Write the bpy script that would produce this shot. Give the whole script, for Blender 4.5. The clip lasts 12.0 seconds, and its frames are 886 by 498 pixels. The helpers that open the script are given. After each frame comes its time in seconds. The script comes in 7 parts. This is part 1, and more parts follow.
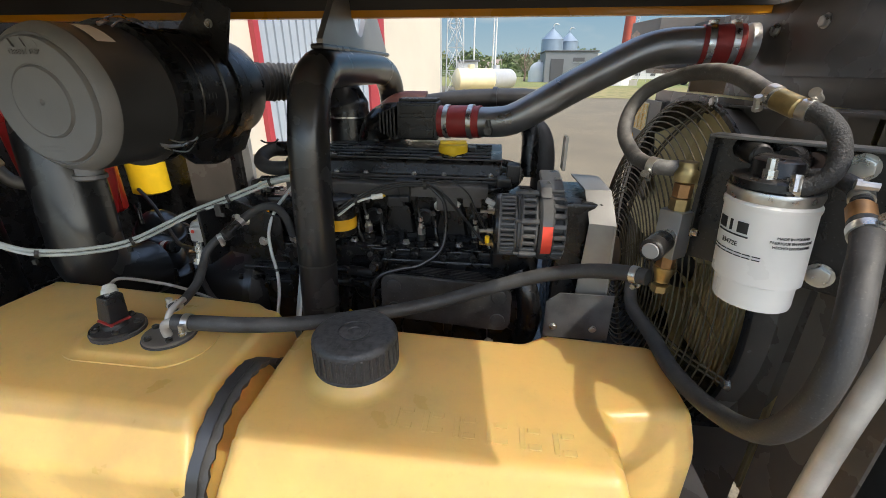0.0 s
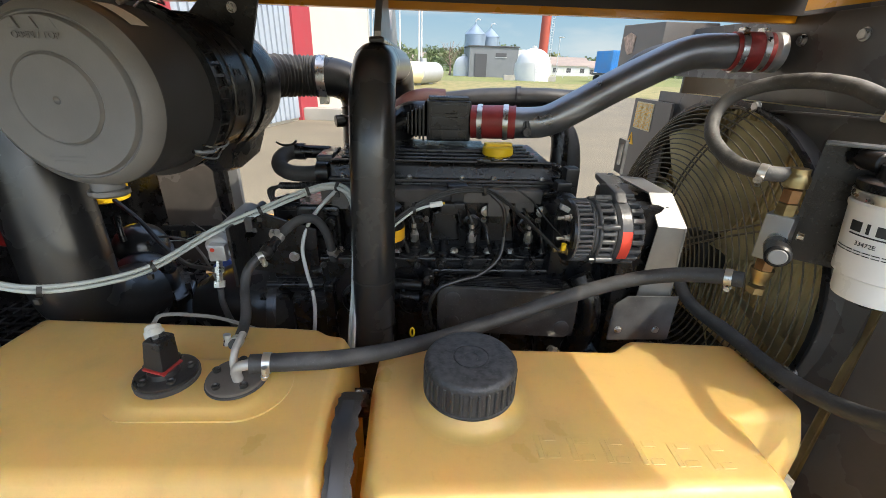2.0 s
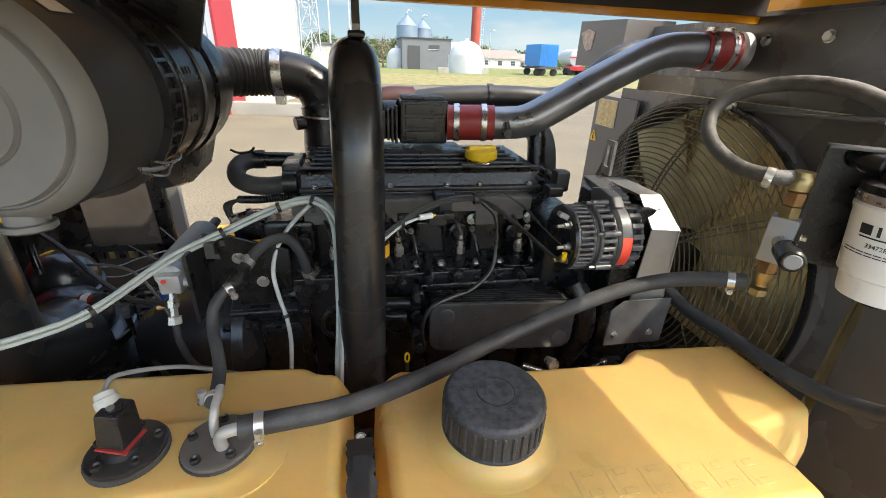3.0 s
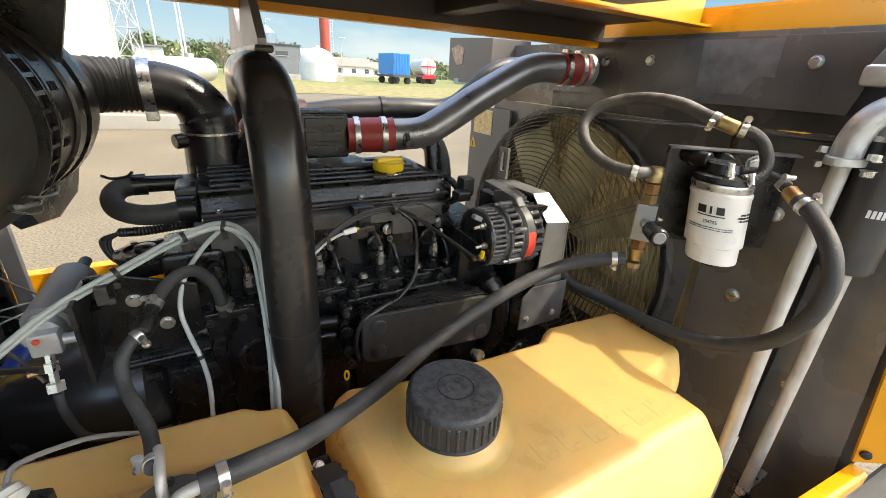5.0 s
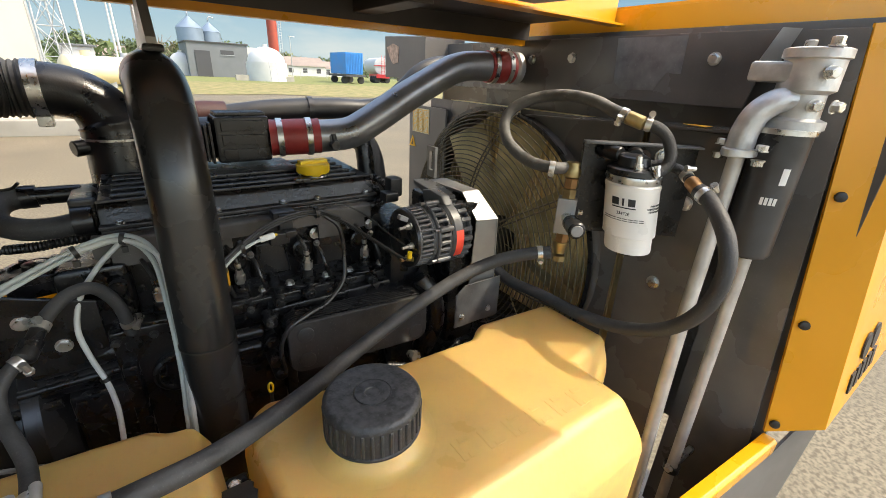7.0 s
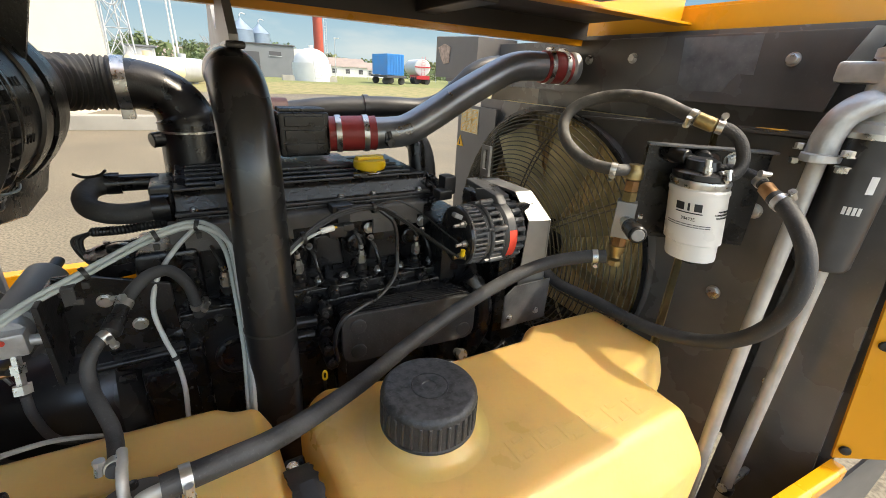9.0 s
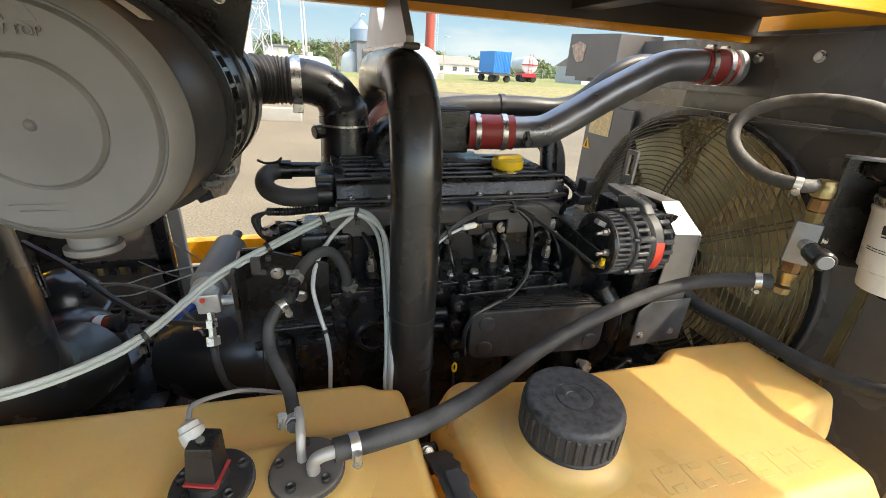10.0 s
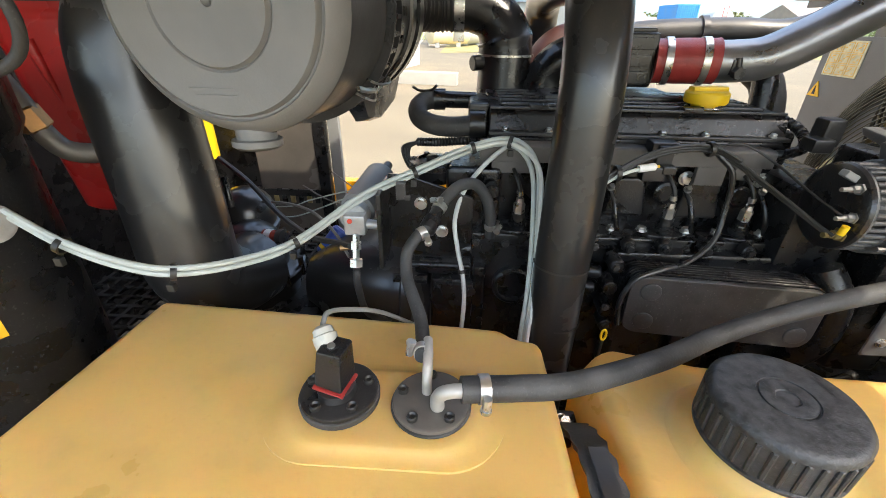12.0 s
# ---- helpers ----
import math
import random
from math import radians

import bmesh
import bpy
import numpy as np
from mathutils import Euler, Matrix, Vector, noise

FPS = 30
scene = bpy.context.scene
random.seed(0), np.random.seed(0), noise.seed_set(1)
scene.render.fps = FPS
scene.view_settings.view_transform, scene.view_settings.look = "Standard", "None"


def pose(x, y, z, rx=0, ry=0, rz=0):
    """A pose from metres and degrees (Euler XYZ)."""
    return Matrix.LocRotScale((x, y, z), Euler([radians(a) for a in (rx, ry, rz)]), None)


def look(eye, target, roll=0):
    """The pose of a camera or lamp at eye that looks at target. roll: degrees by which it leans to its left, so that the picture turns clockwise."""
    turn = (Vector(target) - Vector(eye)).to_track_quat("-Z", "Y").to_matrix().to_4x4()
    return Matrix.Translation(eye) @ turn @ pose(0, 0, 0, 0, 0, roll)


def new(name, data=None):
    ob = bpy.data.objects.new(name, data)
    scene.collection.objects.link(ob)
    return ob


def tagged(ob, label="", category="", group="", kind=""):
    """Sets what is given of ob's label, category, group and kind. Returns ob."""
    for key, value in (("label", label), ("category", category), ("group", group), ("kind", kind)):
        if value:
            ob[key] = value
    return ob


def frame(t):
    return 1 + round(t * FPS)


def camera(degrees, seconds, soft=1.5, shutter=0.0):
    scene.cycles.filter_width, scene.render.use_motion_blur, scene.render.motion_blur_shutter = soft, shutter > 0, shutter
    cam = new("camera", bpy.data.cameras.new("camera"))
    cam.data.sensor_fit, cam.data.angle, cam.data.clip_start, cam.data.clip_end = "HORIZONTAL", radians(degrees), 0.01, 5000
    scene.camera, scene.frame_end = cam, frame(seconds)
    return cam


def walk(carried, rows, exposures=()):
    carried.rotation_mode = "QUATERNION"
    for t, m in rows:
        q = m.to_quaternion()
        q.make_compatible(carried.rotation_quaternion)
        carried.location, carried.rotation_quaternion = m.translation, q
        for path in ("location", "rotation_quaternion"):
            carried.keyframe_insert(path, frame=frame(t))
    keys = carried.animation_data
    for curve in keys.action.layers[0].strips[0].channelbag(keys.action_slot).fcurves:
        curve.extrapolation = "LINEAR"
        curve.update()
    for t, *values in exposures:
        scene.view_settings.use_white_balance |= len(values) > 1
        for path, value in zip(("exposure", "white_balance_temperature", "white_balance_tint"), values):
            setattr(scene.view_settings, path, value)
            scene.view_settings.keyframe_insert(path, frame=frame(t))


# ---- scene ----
cam = camera(93.8, 12.0, 0.6)
PATH = [
    (0, (0.071, 0.042, 1.594), (-0.159, 1.864, 0.8), 0.2),
    (0.5, (-0.006, 0.037, 1.6), (-0.155, 1.868, 0.809), 0.6),
    (1, (-0.096, 0.016, 1.605), (-0.162, 1.851, 0.813), 0.9),
    (1.5, (-0.153, 0.02, 1.606), (-0.145, 1.852, 0.803), 1.3),
    (2, (-0.187, 0.086, 1.6), (-0.089, 1.909, 0.784), 1.8),
    (2.5, (-0.208, 0.149, 1.596), (0.001, 1.954, 0.762), 2.0),
    (2.7, (-0.23, 0.159, 1.6), (0.039, 1.955, 0.763), 2.1),
    (4.3, (-0.376, 0.19, 1.614), (0.421, 1.841, 0.813), 3.4),
    (4.5, (-0.372, 0.188, 1.615), (0.469, 1.819, 0.82), 3.4),
    (5, (-0.359, 0.179, 1.615), (0.575, 1.766, 0.835), 3.3),
    (5.5, (-0.341, 0.166, 1.621), (0.658, 1.715, 0.844), 3.1),
    (6, (-0.326, 0.157, 1.621), (0.723, 1.675, 0.848), 2.8),
    (6.5, (-0.313, 0.151, 1.618), (0.771, 1.645, 0.847), 2.7),
    (8.3, (-0.276, 0.15, 1.619), (0.799, 1.642, 0.833), 3.3),
    (8.5, (-0.283, 0.153, 1.616), (0.77, 1.663, 0.834), 3.2),
    (9, (-0.333, 0.168, 1.611), (0.622, 1.745, 0.834), 3.3),
    (9.5, (-0.389, 0.182, 1.611), (0.403, 1.843, 0.826), 3.6),
    (10, (-0.411, 0.204, 1.61), (0.153, 1.943, 0.801), 3.5),
    (10.5, (-0.4, 0.227, 1.601), (-0.07, 2.011, 0.76), 3.3),
    (11, (-0.38, 0.235, 1.58), (-0.256, 2.02, 0.688), 2.7),
    (11.5, (-0.398, 0.244, 1.547), (-0.41, 2.013, 0.615), 1.8),
    (12, (-0.418, 0.255, 1.532), (-0.5, 2.008, 0.573), 0.9),
]
EXPOSURES = [(0, 1.52, 6900, 7), (2.0, 1.88, 6900, 7), (4.5, 2.24, 7500, 7), (6.5, 1.96, 7500, 7), (8.5, 1.90, 7500, 7), (10.5, 2.40, 7350, 7), (12, 2.64, 7300, 7)]
walk(cam, [(t, look(eye, target, roll)) for t, eye, target, roll in PATH], EXPOSURES)

SUN_DIR = Vector((0.61, -0.455, 1.0)).normalized()
world = bpy.data.worlds.new("sky")
scene.world = world
world.use_nodes = True
wn = world.node_tree
sky = wn.nodes.new("ShaderNodeTexSky")
sky.sky_type = "NISHITA"
sky.sun_disc = False
sky.sun_elevation = math.asin(SUN_DIR.z)
sky.sun_rotation = math.atan2(SUN_DIR.x, SUN_DIR.y)
sky.air_density, sky.dust_density, sky.ozone_density = 1.0, 2.5, 1.2
wn.nodes["Background"].inputs["Strength"].default_value = 0.15
wn.links.new(sky.outputs[0], wn.nodes["Background"].inputs["Color"])
sun = new("sun", bpy.data.lights.new("sun", "SUN"))
sun.data.energy, sun.data.angle, sun.data.color = 1.08, radians(0.5), (1.0, 0.95, 0.87)
sun.matrix_world = look(SUN_DIR * 10, (0, 0, 0))

# ---- materials ----


def mat(name, base, rough=0.5, metal=0.0, var=0.15, scale=18.0, bump=0.15, fine=160.0, dust=0.0, dust_color=(0.36, 0.33, 0.29), wear=0.12, coat=0.0, specks=0.0, spec=0.5):
    """Two scales of variation in colour and gloss, fine relief, and dust that lies on faces that look up."""
    m = bpy.data.materials.new(name)
    m.use_nodes = True
    nt = m.node_tree
    b = nt.nodes["Principled BSDF"]
    b.inputs["Metallic"].default_value = metal
    b.inputs["Coat Weight"].default_value = coat
    b.inputs["Specular IOR Level"].default_value = spec
    co = nt.nodes.new("ShaderNodeTexCoord")
    n1, n2 = nt.nodes.new("ShaderNodeTexNoise"), nt.nodes.new("ShaderNodeTexNoise")
    n1.inputs["Scale"].default_value, n1.inputs["Detail"].default_value = scale, 6
    n2.inputs["Scale"].default_value, n2.inputs["Detail"].default_value = fine, 4
    for n in (n1, n2):
        nt.links.new(co.outputs["Object"], n.inputs["Vector"])
    ramp = nt.nodes.new("ShaderNodeMapRange")
    ramp.inputs[1].default_value, ramp.inputs[2].default_value = 0.3, 0.7
    ramp.inputs[3].default_value, ramp.inputs[4].default_value = 1 - var, 1 + var
    nt.links.new(n1.outputs[0], ramp.inputs[0])
    mul = nt.nodes.new("ShaderNodeMix")
    mul.data_type, mul.blend_type = "RGBA", "MULTIPLY"
    mul.inputs[0].default_value = 1.0
    mul.inputs[6].default_value = (*base, 1)
    nt.links.new(ramp.outputs[0], mul.inputs[7])
    color = mul.outputs[2]
    if dust:
        geo, sep = nt.nodes.new("ShaderNodeNewGeometry"), nt.nodes.new("ShaderNodeSeparateXYZ")
        nt.links.new(geo.outputs["Normal"], sep.inputs[0])
        up = nt.nodes.new("ShaderNodeMapRange")
        up.inputs[1].default_value, up.inputs[2].default_value, up.inputs[4].default_value = 0.1, 1.0, dust
        nt.links.new(sep.outputs["Z"], up.inputs[0])
        patch = nt.nodes.new("ShaderNodeMath")
        patch.operation = "MULTIPLY"
        nt.links.new(up.outputs[0], patch.inputs[0])
        blot = nt.nodes.new("ShaderNodeMapRange")
        blot.inputs[1].default_value, blot.inputs[2].default_value = 0.36, 0.64
        nt.links.new(n1.outputs[0], blot.inputs[0])
        nt.links.new(blot.outputs[0], patch.inputs[1])
        mix = nt.nodes.new("ShaderNodeMix")
        mix.data_type = "RGBA"
        mix.inputs[7].default_value = (*dust_color, 1)
        nt.links.new(patch.outputs[0], mix.inputs[0])
        nt.links.new(color, mix.inputs[6])
        color = mix.outputs[2]
    if specks:
        n3 = nt.nodes.new("ShaderNodeTexNoise")
        n3.inputs["Scale"].default_value, n3.inputs["Detail"].default_value = fine * 1.3, 3
        nt.links.new(co.outputs["Object"], n3.inputs["Vector"])
        dots = nt.nodes.new("ShaderNodeMapRange")
        dots.inputs[1].default_value, dots.inputs[2].default_value, dots.inputs[4].default_value = 0.62, 0.74, specks
        nt.links.new(n3.outputs[0], dots.inputs[0])
        mix3 = nt.nodes.new("ShaderNodeMix")
        mix3.data_type = "RGBA"
        mix3.inputs[7].default_value = (*dust_color, 1)
        nt.links.new(dots.outputs[0], mix3.inputs[0])
        nt.links.new(color, mix3.inputs[6])
        color = mix3.outputs[2]
    nt.links.new(color, b.inputs["Base Color"])
    rr = nt.nodes.new("ShaderNodeMapRange")
    rr.inputs[1].default_value, rr.inputs[2].default_value = 0.3, 0.7
    rr.inputs[3].default_value, rr.inputs[4].default_value = max(0.02, rough - wear), min(1, rough + wear)
    nt.links.new(n1.outputs[0], rr.inputs[0])
    nt.links.new(rr.outputs[0], b.inputs["Roughness"])
    if bump:
        bp = nt.nodes.new("ShaderNodeBump")
        bp.inputs["Strength"].default_value, bp.inputs["Distance"].default_value = bump, 0.002
        nt.links.new(n2.outputs[0], bp.inputs["Height"])
        nt.links.new(bp.outputs[0], b.inputs["Normal"])
    return m


def soft_mat(name, base, rough, weight, radius):
    m = mat(name, base, rough, var=0.26, scale=9, bump=0.22, fine=90, dust=0.50, dust_color=(0.60, 0.36, 0.11), specks=0.24)
    b = m.node_tree.nodes["Principled BSDF"]
    b.inputs["Subsurface Weight"].default_value = weight
    b.inputs["Subsurface Radius"].default_value = radius
    b.inputs["Subsurface Scale"].default_value = 0.03
    nt = m.node_tree
    through_light = nt.nodes.new("ShaderNodeBsdfTranslucent")
    blend = nt.nodes.new("ShaderNodeMixShader")
    blend.inputs[0].default_value = 0.27
    smudge = nt.nodes.new("ShaderNodeMix")
    smudge.data_type, smudge.blend_type = "RGBA", "MULTIPLY"
    smudge.inputs[0].default_value = 0.6
    smudge.inputs[6].default_value = (1.0, 0.85, 0.42, 1)
    nt.links.new(b.inputs["Base Color"].links[0].from_socket, smudge.inputs[7])
    nt.links.new(smudge.outputs[2], through_light.inputs["Color"])
    nt.links.new(b.outputs[0], blend.inputs[1])
    nt.links.new(through_light.outputs[0], blend.inputs[2])
    nt.links.new(blend.outputs[0], nt.nodes["Material Output"].inputs[0])
    return m


M_TANK = soft_mat("tank_plastic", (0.76, 0.520, 0.188), 0.36, 0.5, (1.0, 0.52, 0.18))
M_GLOSS = mat("black_gloss_paint", (0.016, 0.016, 0.0165), 0.25, var=0.3, scale=9, bump=0.05, fine=120, wear=0.07, dust=0.02, dust_color=(0.30, 0.29, 0.28), coat=0.4, specks=0.04)
M_GLOSS.node_tree.nodes["Principled BSDF"].inputs["Coat Roughness"].default_value = 0.28
M_ENGINE = mat("engine_black_paint", (0.011, 0.011, 0.0118), 0.29, var=0.4, scale=26, bump=0.22, fine=200, dust=0.03, dust_color=(0.30, 0.295, 0.285), specks=0.14)
M_CAST = mat("rough_black_casting", (0.009, 0.009, 0.0098), 0.28, var=0.4, scale=30, bump=0.25, fine=260, dust=0.02, dust_color=(0.30, 0.295, 0.285), specks=0.16)
M_PLASTIC = mat("dark_grey_plastic", (0.160, 0.158, 0.154), 0.46, var=0.12, scale=14, bump=0.12, fine=420, dust=0.14)
M_BLACKP = mat("black_plastic", (0.011, 0.011, 0.012), 0.30, var=0.25, scale=20, bump=0.15, fine=300, dust=0.05, specks=0.08, spec=0.5)
M_CAP = mat("worn_black_plastic", (0.028, 0.029, 0.031), 0.50, var=0.4, scale=95, bump=0.4, fine=260, dust=0.42, dust_color=(0.115, 0.116, 0.118), specks=0.5)
M_RUBBER = mat("black_rubber", (0.036, 0.036, 0.036), 0.62, var=0.35, scale=22, bump=0.3, fine=260, dust=0.22, dust_color=(0.20, 0.19, 0.18), specks=0.25)
# Paler, dustier copy of the rubber: sunlight on the loop hose put into its colour.
M_SUNRUB = mat("sunlit_dusty_rubber", (0.075, 0.073, 0.070), 0.6, var=0.3, scale=40, bump=0.3, fine=260, dust=0.7, dust_color=(0.30, 0.285, 0.265), specks=0.3)
M_BRAID = mat("braided_rubber", (0.035, 0.035, 0.036), 0.6, var=0.4, scale=90, bump=1.0, fine=420)
M_PANEL = mat("black_sheet_steel", (0.116, 0.104, 0.091), 0.26, var=0.35, scale=5, bump=0.06, dust=0.10, wear=0.12, specks=0.06)
M_GREY = mat("grey_painted_steel", (0.26, 0.26, 0.255), 0.5, var=0.1, scale=10, bump=0.06)
M_YELLOW = mat("yellow_canopy_paint", (0.74, 0.31, 0.010), 0.32, var=0.06, scale=5, bump=0.03, coat=0.2)
M_YCAP = mat("yellow_plastic", (0.80, 0.52, 0.02), 0.4, var=0.1, scale=30, bump=0.08)
M_STEEL = mat("zinc_plated_steel", (0.62, 0.61, 0.58), 0.32, 0.9, var=0.2, scale=60, bump=0.15)
M_GALV = mat("galvanised_pipe", (0.50, 0.475, 0.43), 0.5, 0.4, var=0.2, scale=30, bump=0.25)
M_ALU = mat("cast_aluminium", (0.55, 0.55, 0.54), 0.45, 0.6, var=0.2, scale=40, bump=0.35)
M_BRUSH = mat("bare_steel_sheet", (0.31, 0.31, 0.305), 0.42, 0.6, var=0.18, scale=16, bump=0.1)
M_DARKSHEET = mat("dull_dark_steel_sheet", (0.15, 0.15, 0.148), 0.42, 0.5, var=0.35, scale=22, bump=0.12, specks=0.2)
M_SILVER = mat("burnished_steel_pipe", (0.33, 0.33, 0.335), 0.36, 0.75, var=0.25, scale=12, bump=0.1)
M_DARKPIPE = mat("dark_steel_pipe", (0.07, 0.07, 0.072), 0.36, 0.6, var=0.25, scale=14, bump=0.1)
M_BRASS = mat("worn_brass", (0.40, 0.31, 0.15), 0.38, 0.85, var=0.3, scale=60, bump=0.15)
M_COPPER = mat("dull_bronze", (0.36, 0.20, 0.09), 0.42, 0.8, var=0.3, scale=60, bump=0.15)
M_RED = mat("red_silicone", (0.34, 0.038, 0.034), 0.42, var=0.12, scale=40, bump=0.35, fine=500)
M_REDPAINT = mat("red_paint", (0.42, 0.015, 0.015), 0.3, var=0.1, scale=8, bump=0.03)
M_REDLABEL = mat("red_label", (0.75, 0.07, 0.04), 0.5, var=0.1, scale=40, bump=0.02)
M_WHITE = mat("white_enamel", (0.80, 0.79, 0.75), 0.32, var=0.04, scale=12, bump=0.02)
M_LABEL = mat("white_label", (0.75, 0.74, 0.70), 0.55, var=0.08, scale=40, bump=0.03)
M_INK = mat("black_ink", (0.02, 0.02, 0.02), 0.5, var=0.1, bump=0.0)
M_YINK = mat("yellow_label", (0.80, 0.42, 0.02), 0.5, var=0.1, bump=0.0)
M_CABLE = mat("grey_cable_sheath", (0.40, 0.435, 0.41), 0.5, var=0.12, scale=30, bump=0.1)
M_CABLEW = mat("white_cable_sheath", (0.56, 0.58, 0.55), 0.5, var=0.1, scale=30, bump=0.1)
M_CORE = mat("dusty_radiator_core", (0.68, 0.55, 0.28), 0.7, var=0.3, scale=10, bump=0.4, fine=300)
M_BLUE = mat("blue_plastic", (0.015, 0.05, 0.25), 0.4, var=0.2, bump=0.1)
M_GUARD = mat("dusty_guard_wire", (0.10, 0.082, 0.050), 0.5, var=0.3, scale=20, bump=0.0)
M_WIRE = mat("black_wire", (0.02, 0.019, 0.017), 0.45, var=0.2, bump=0.0)
M_GLASS = mat("sight_glass_red", (0.20, 0.03, 0.022), 0.12, var=0.1, bump=0.0)

# ---- shaping helpers ----


def flat_faced(me, angle):
    """Normals weighed by area, so that large faces stay flat and narrow bevels round the edge."""
    if len(me.polygons) > 4000:
        return
    limit = math.cos(radians(angle))
    faces = [(p.normal.copy(), p.area) for p in me.polygons]
    around_vert = [[] for _ in me.vertices]
    for p in me.polygons:
        for v in p.vertices:
            around_vert[v].append(p.index)
    normals = []
    for p in me.polygons:
        n0 = faces[p.index][0]
        for v in p.vertices:
            n = Vector((0, 0, 0))
            for k in around_vert[v]:
                if faces[k][0].dot(n0) > limit:
                    n += faces[k][0] * faces[k][1]
            normals.append(n.normalized() if n.length > 1e-12 else n0)
    me.normals_split_custom_set(normals)


def part(name, bm, material, parent=None, label="", angle=38):
    me = bpy.data.meshes.new(name)
    bmesh.ops.remove_doubles(bm, verts=bm.verts, dist=1e-6)
    bmesh.ops.recalc_face_normals(bm, faces=bm.faces)
    bm.to_mesh(me)
    bm.free()
    me.materials.append(material)
    me.polygons.foreach_set("use_smooth", [True] * len(me.polygons))
    me.set_sharp_from_angle(angle=radians(angle))
    flat_faced(me, angle)
    ob = new(name, me)
    if parent:
        ob.parent = parent
        ob.matrix_parent_inverse = Matrix.Translation(-base_of(parent))
    if label:
        ob["label"] = label
    return ob


def settle(ob, dx, dy, dz):
    """Moves a finished thing, with all its parts, onto its seat."""
    ob.location = Vector(ob.location) + Vector((dx, dy, dz))


def base_of(ob):
    return Vector((0, 0, 0)) if ob.parent else Vector(ob.location)


def thing(name, at, label, category, group="", kind=""):
    e = new(name)
    e.location = at
    e.empty_display_size = 0.05
    return tagged(e, label, category, group, kind)


def B():
    return bmesh.new()


def ring_frame(d):
    d = Vector(d).normalized()
    a = d.orthogonal().normalized()
    return a, d.cross(a)


def spline(pts, per=6):
    """A smooth curve through the points (Catmull-Rom)."""
    p = [Vector(q) for q in pts]
    p = [2 * p[0] - p[1]] + p + [2 * p[-1] - p[-2]]
    out = []
    for i in range(1, len(p) - 2):
        for k in range(per):
            t = k / per
            out.append(0.5 * ((2 * p[i]) + (p[i + 1] - p[i - 1]) * t + (2 * p[i - 1] - 5 * p[i] + 4 * p[i + 1] - p[i + 2]) * t * t + (3 * p[i] - p[i - 1] - 3 * p[i + 1] + p[i + 2]) * t ** 3))
    out.append(p[-2])
    return out


def tube(bm, pts, r, seg=14, per=6, cap=True, smooth=True, wave=None):
    line = spline(pts, per) if smooth else [Vector(q) for q in pts]
    rows, a = [], None
    for i, c in enumerate(line):
        d = (line[min(i + 1, len(line) - 1)] - line[max(i - 1, 0)]).normalized()
        a = ring_frame(d)[0] if a is None else (a - d * a.dot(d)).normalized()
        b = d.cross(a)
        rr = r(i / (len(line) - 1)) if callable(r) else r
        rows.append([bm.verts.new(c + rr * (math.cos(2 * math.pi * k / seg) * a + math.sin(2 * math.pi * k / seg) * b)) for k in range(seg)])
    for u, v in zip(rows, rows[1:]):
        for k in range(seg):
            bm.faces.new((u[k], u[(k + 1) % seg], v[(k + 1) % seg], v[k]))
    if cap:
        bm.faces.new(rows[0][::-1])
        bm.faces.new(rows[-1])
    return bm


def lathe(bm, profile, at, axis, seg=32, cap=True):
    """profile: (distance along the axis, radius)."""
    at, axis = Vector(at), Vector(axis).normalized()
    a, b = ring_frame(axis)
    rows = []
    for s, r in profile:
        rows.append([bm.verts.new(at + axis * s + max(r, 1e-5) * (math.cos(2 * math.pi * k / seg) * a + math.sin(2 * math.pi * k / seg) * b)) for k in range(seg)])
    for u, v in zip(rows, rows[1:]):
        for k in range(seg):
            bm.faces.new((u[k], u[(k + 1) % seg], v[(k + 1) % seg], v[k]))
    if cap:
        bm.faces.new(rows[0][::-1])
        bm.faces.new(rows[-1])
    return bm


def cyl(bm, a, b, r, seg=18, ch=0.0):
    a, b = Vector(a), Vector(b)
    n = (b - a).length
    prof = [(0, r), (n, r)] if not ch else [(0, r - ch), (ch, r), (n - ch, r), (n, r - ch)]
    return lathe(bm, prof, a, b - a, seg)


def box(bm, c, s, bevel=0.0, rot=(0, 0, 0), seg=2):
    g = bmesh.ops.create_cube(bm, size=1.0, matrix=pose(*c, *rot) @ Matrix.Diagonal((*s, 1)))
    if bevel:
        bmesh.ops.bevel(bm, geom=list({e for v in g["verts"] for e in v.link_edges}), offset=bevel, segments=seg, affect="EDGES", profile=0.5)
    return bm


def loft(bm, layers, bevel=0.0, seg=2):
    rows = [[bm.verts.new(p) for p in layer] for layer in layers]
    n = len(rows[0])
    faces = [bm.faces.new(rows[0][::-1]), bm.faces.new(rows[-1])]
    for u, v in zip(rows, rows[1:]):
        for k in range(n):
            faces.append(bm.faces.new((u[k], u[(k + 1) % n], v[(k + 1) % n], v[k])))
    bmesh.ops.recalc_face_normals(bm, faces=faces)
    if bevel:
        bmesh.ops.bevel(bm, geom=list({e for f in faces for e in f.edges}), offset=bevel, segments=seg, affect="EDGES", profile=0.5, clamp_overlap=True)
    return bm


def prism(bm, outline, axis, lo, hi, bevel=0.0, seg=2):
    """A flat outline pushed along an axis: (y, z) for x, (x, z) for y, (x, y) for z."""
    put = {"x": lambda p, h: (h, p[0], p[1]), "y": lambda p, h: (p[0], h, p[1]), "z": lambda p, h: (p[0], p[1], h)}[axis]
    return loft(bm, [[put(p, lo) for p in outline], [put(p, hi) for p in outline]], bevel, seg)


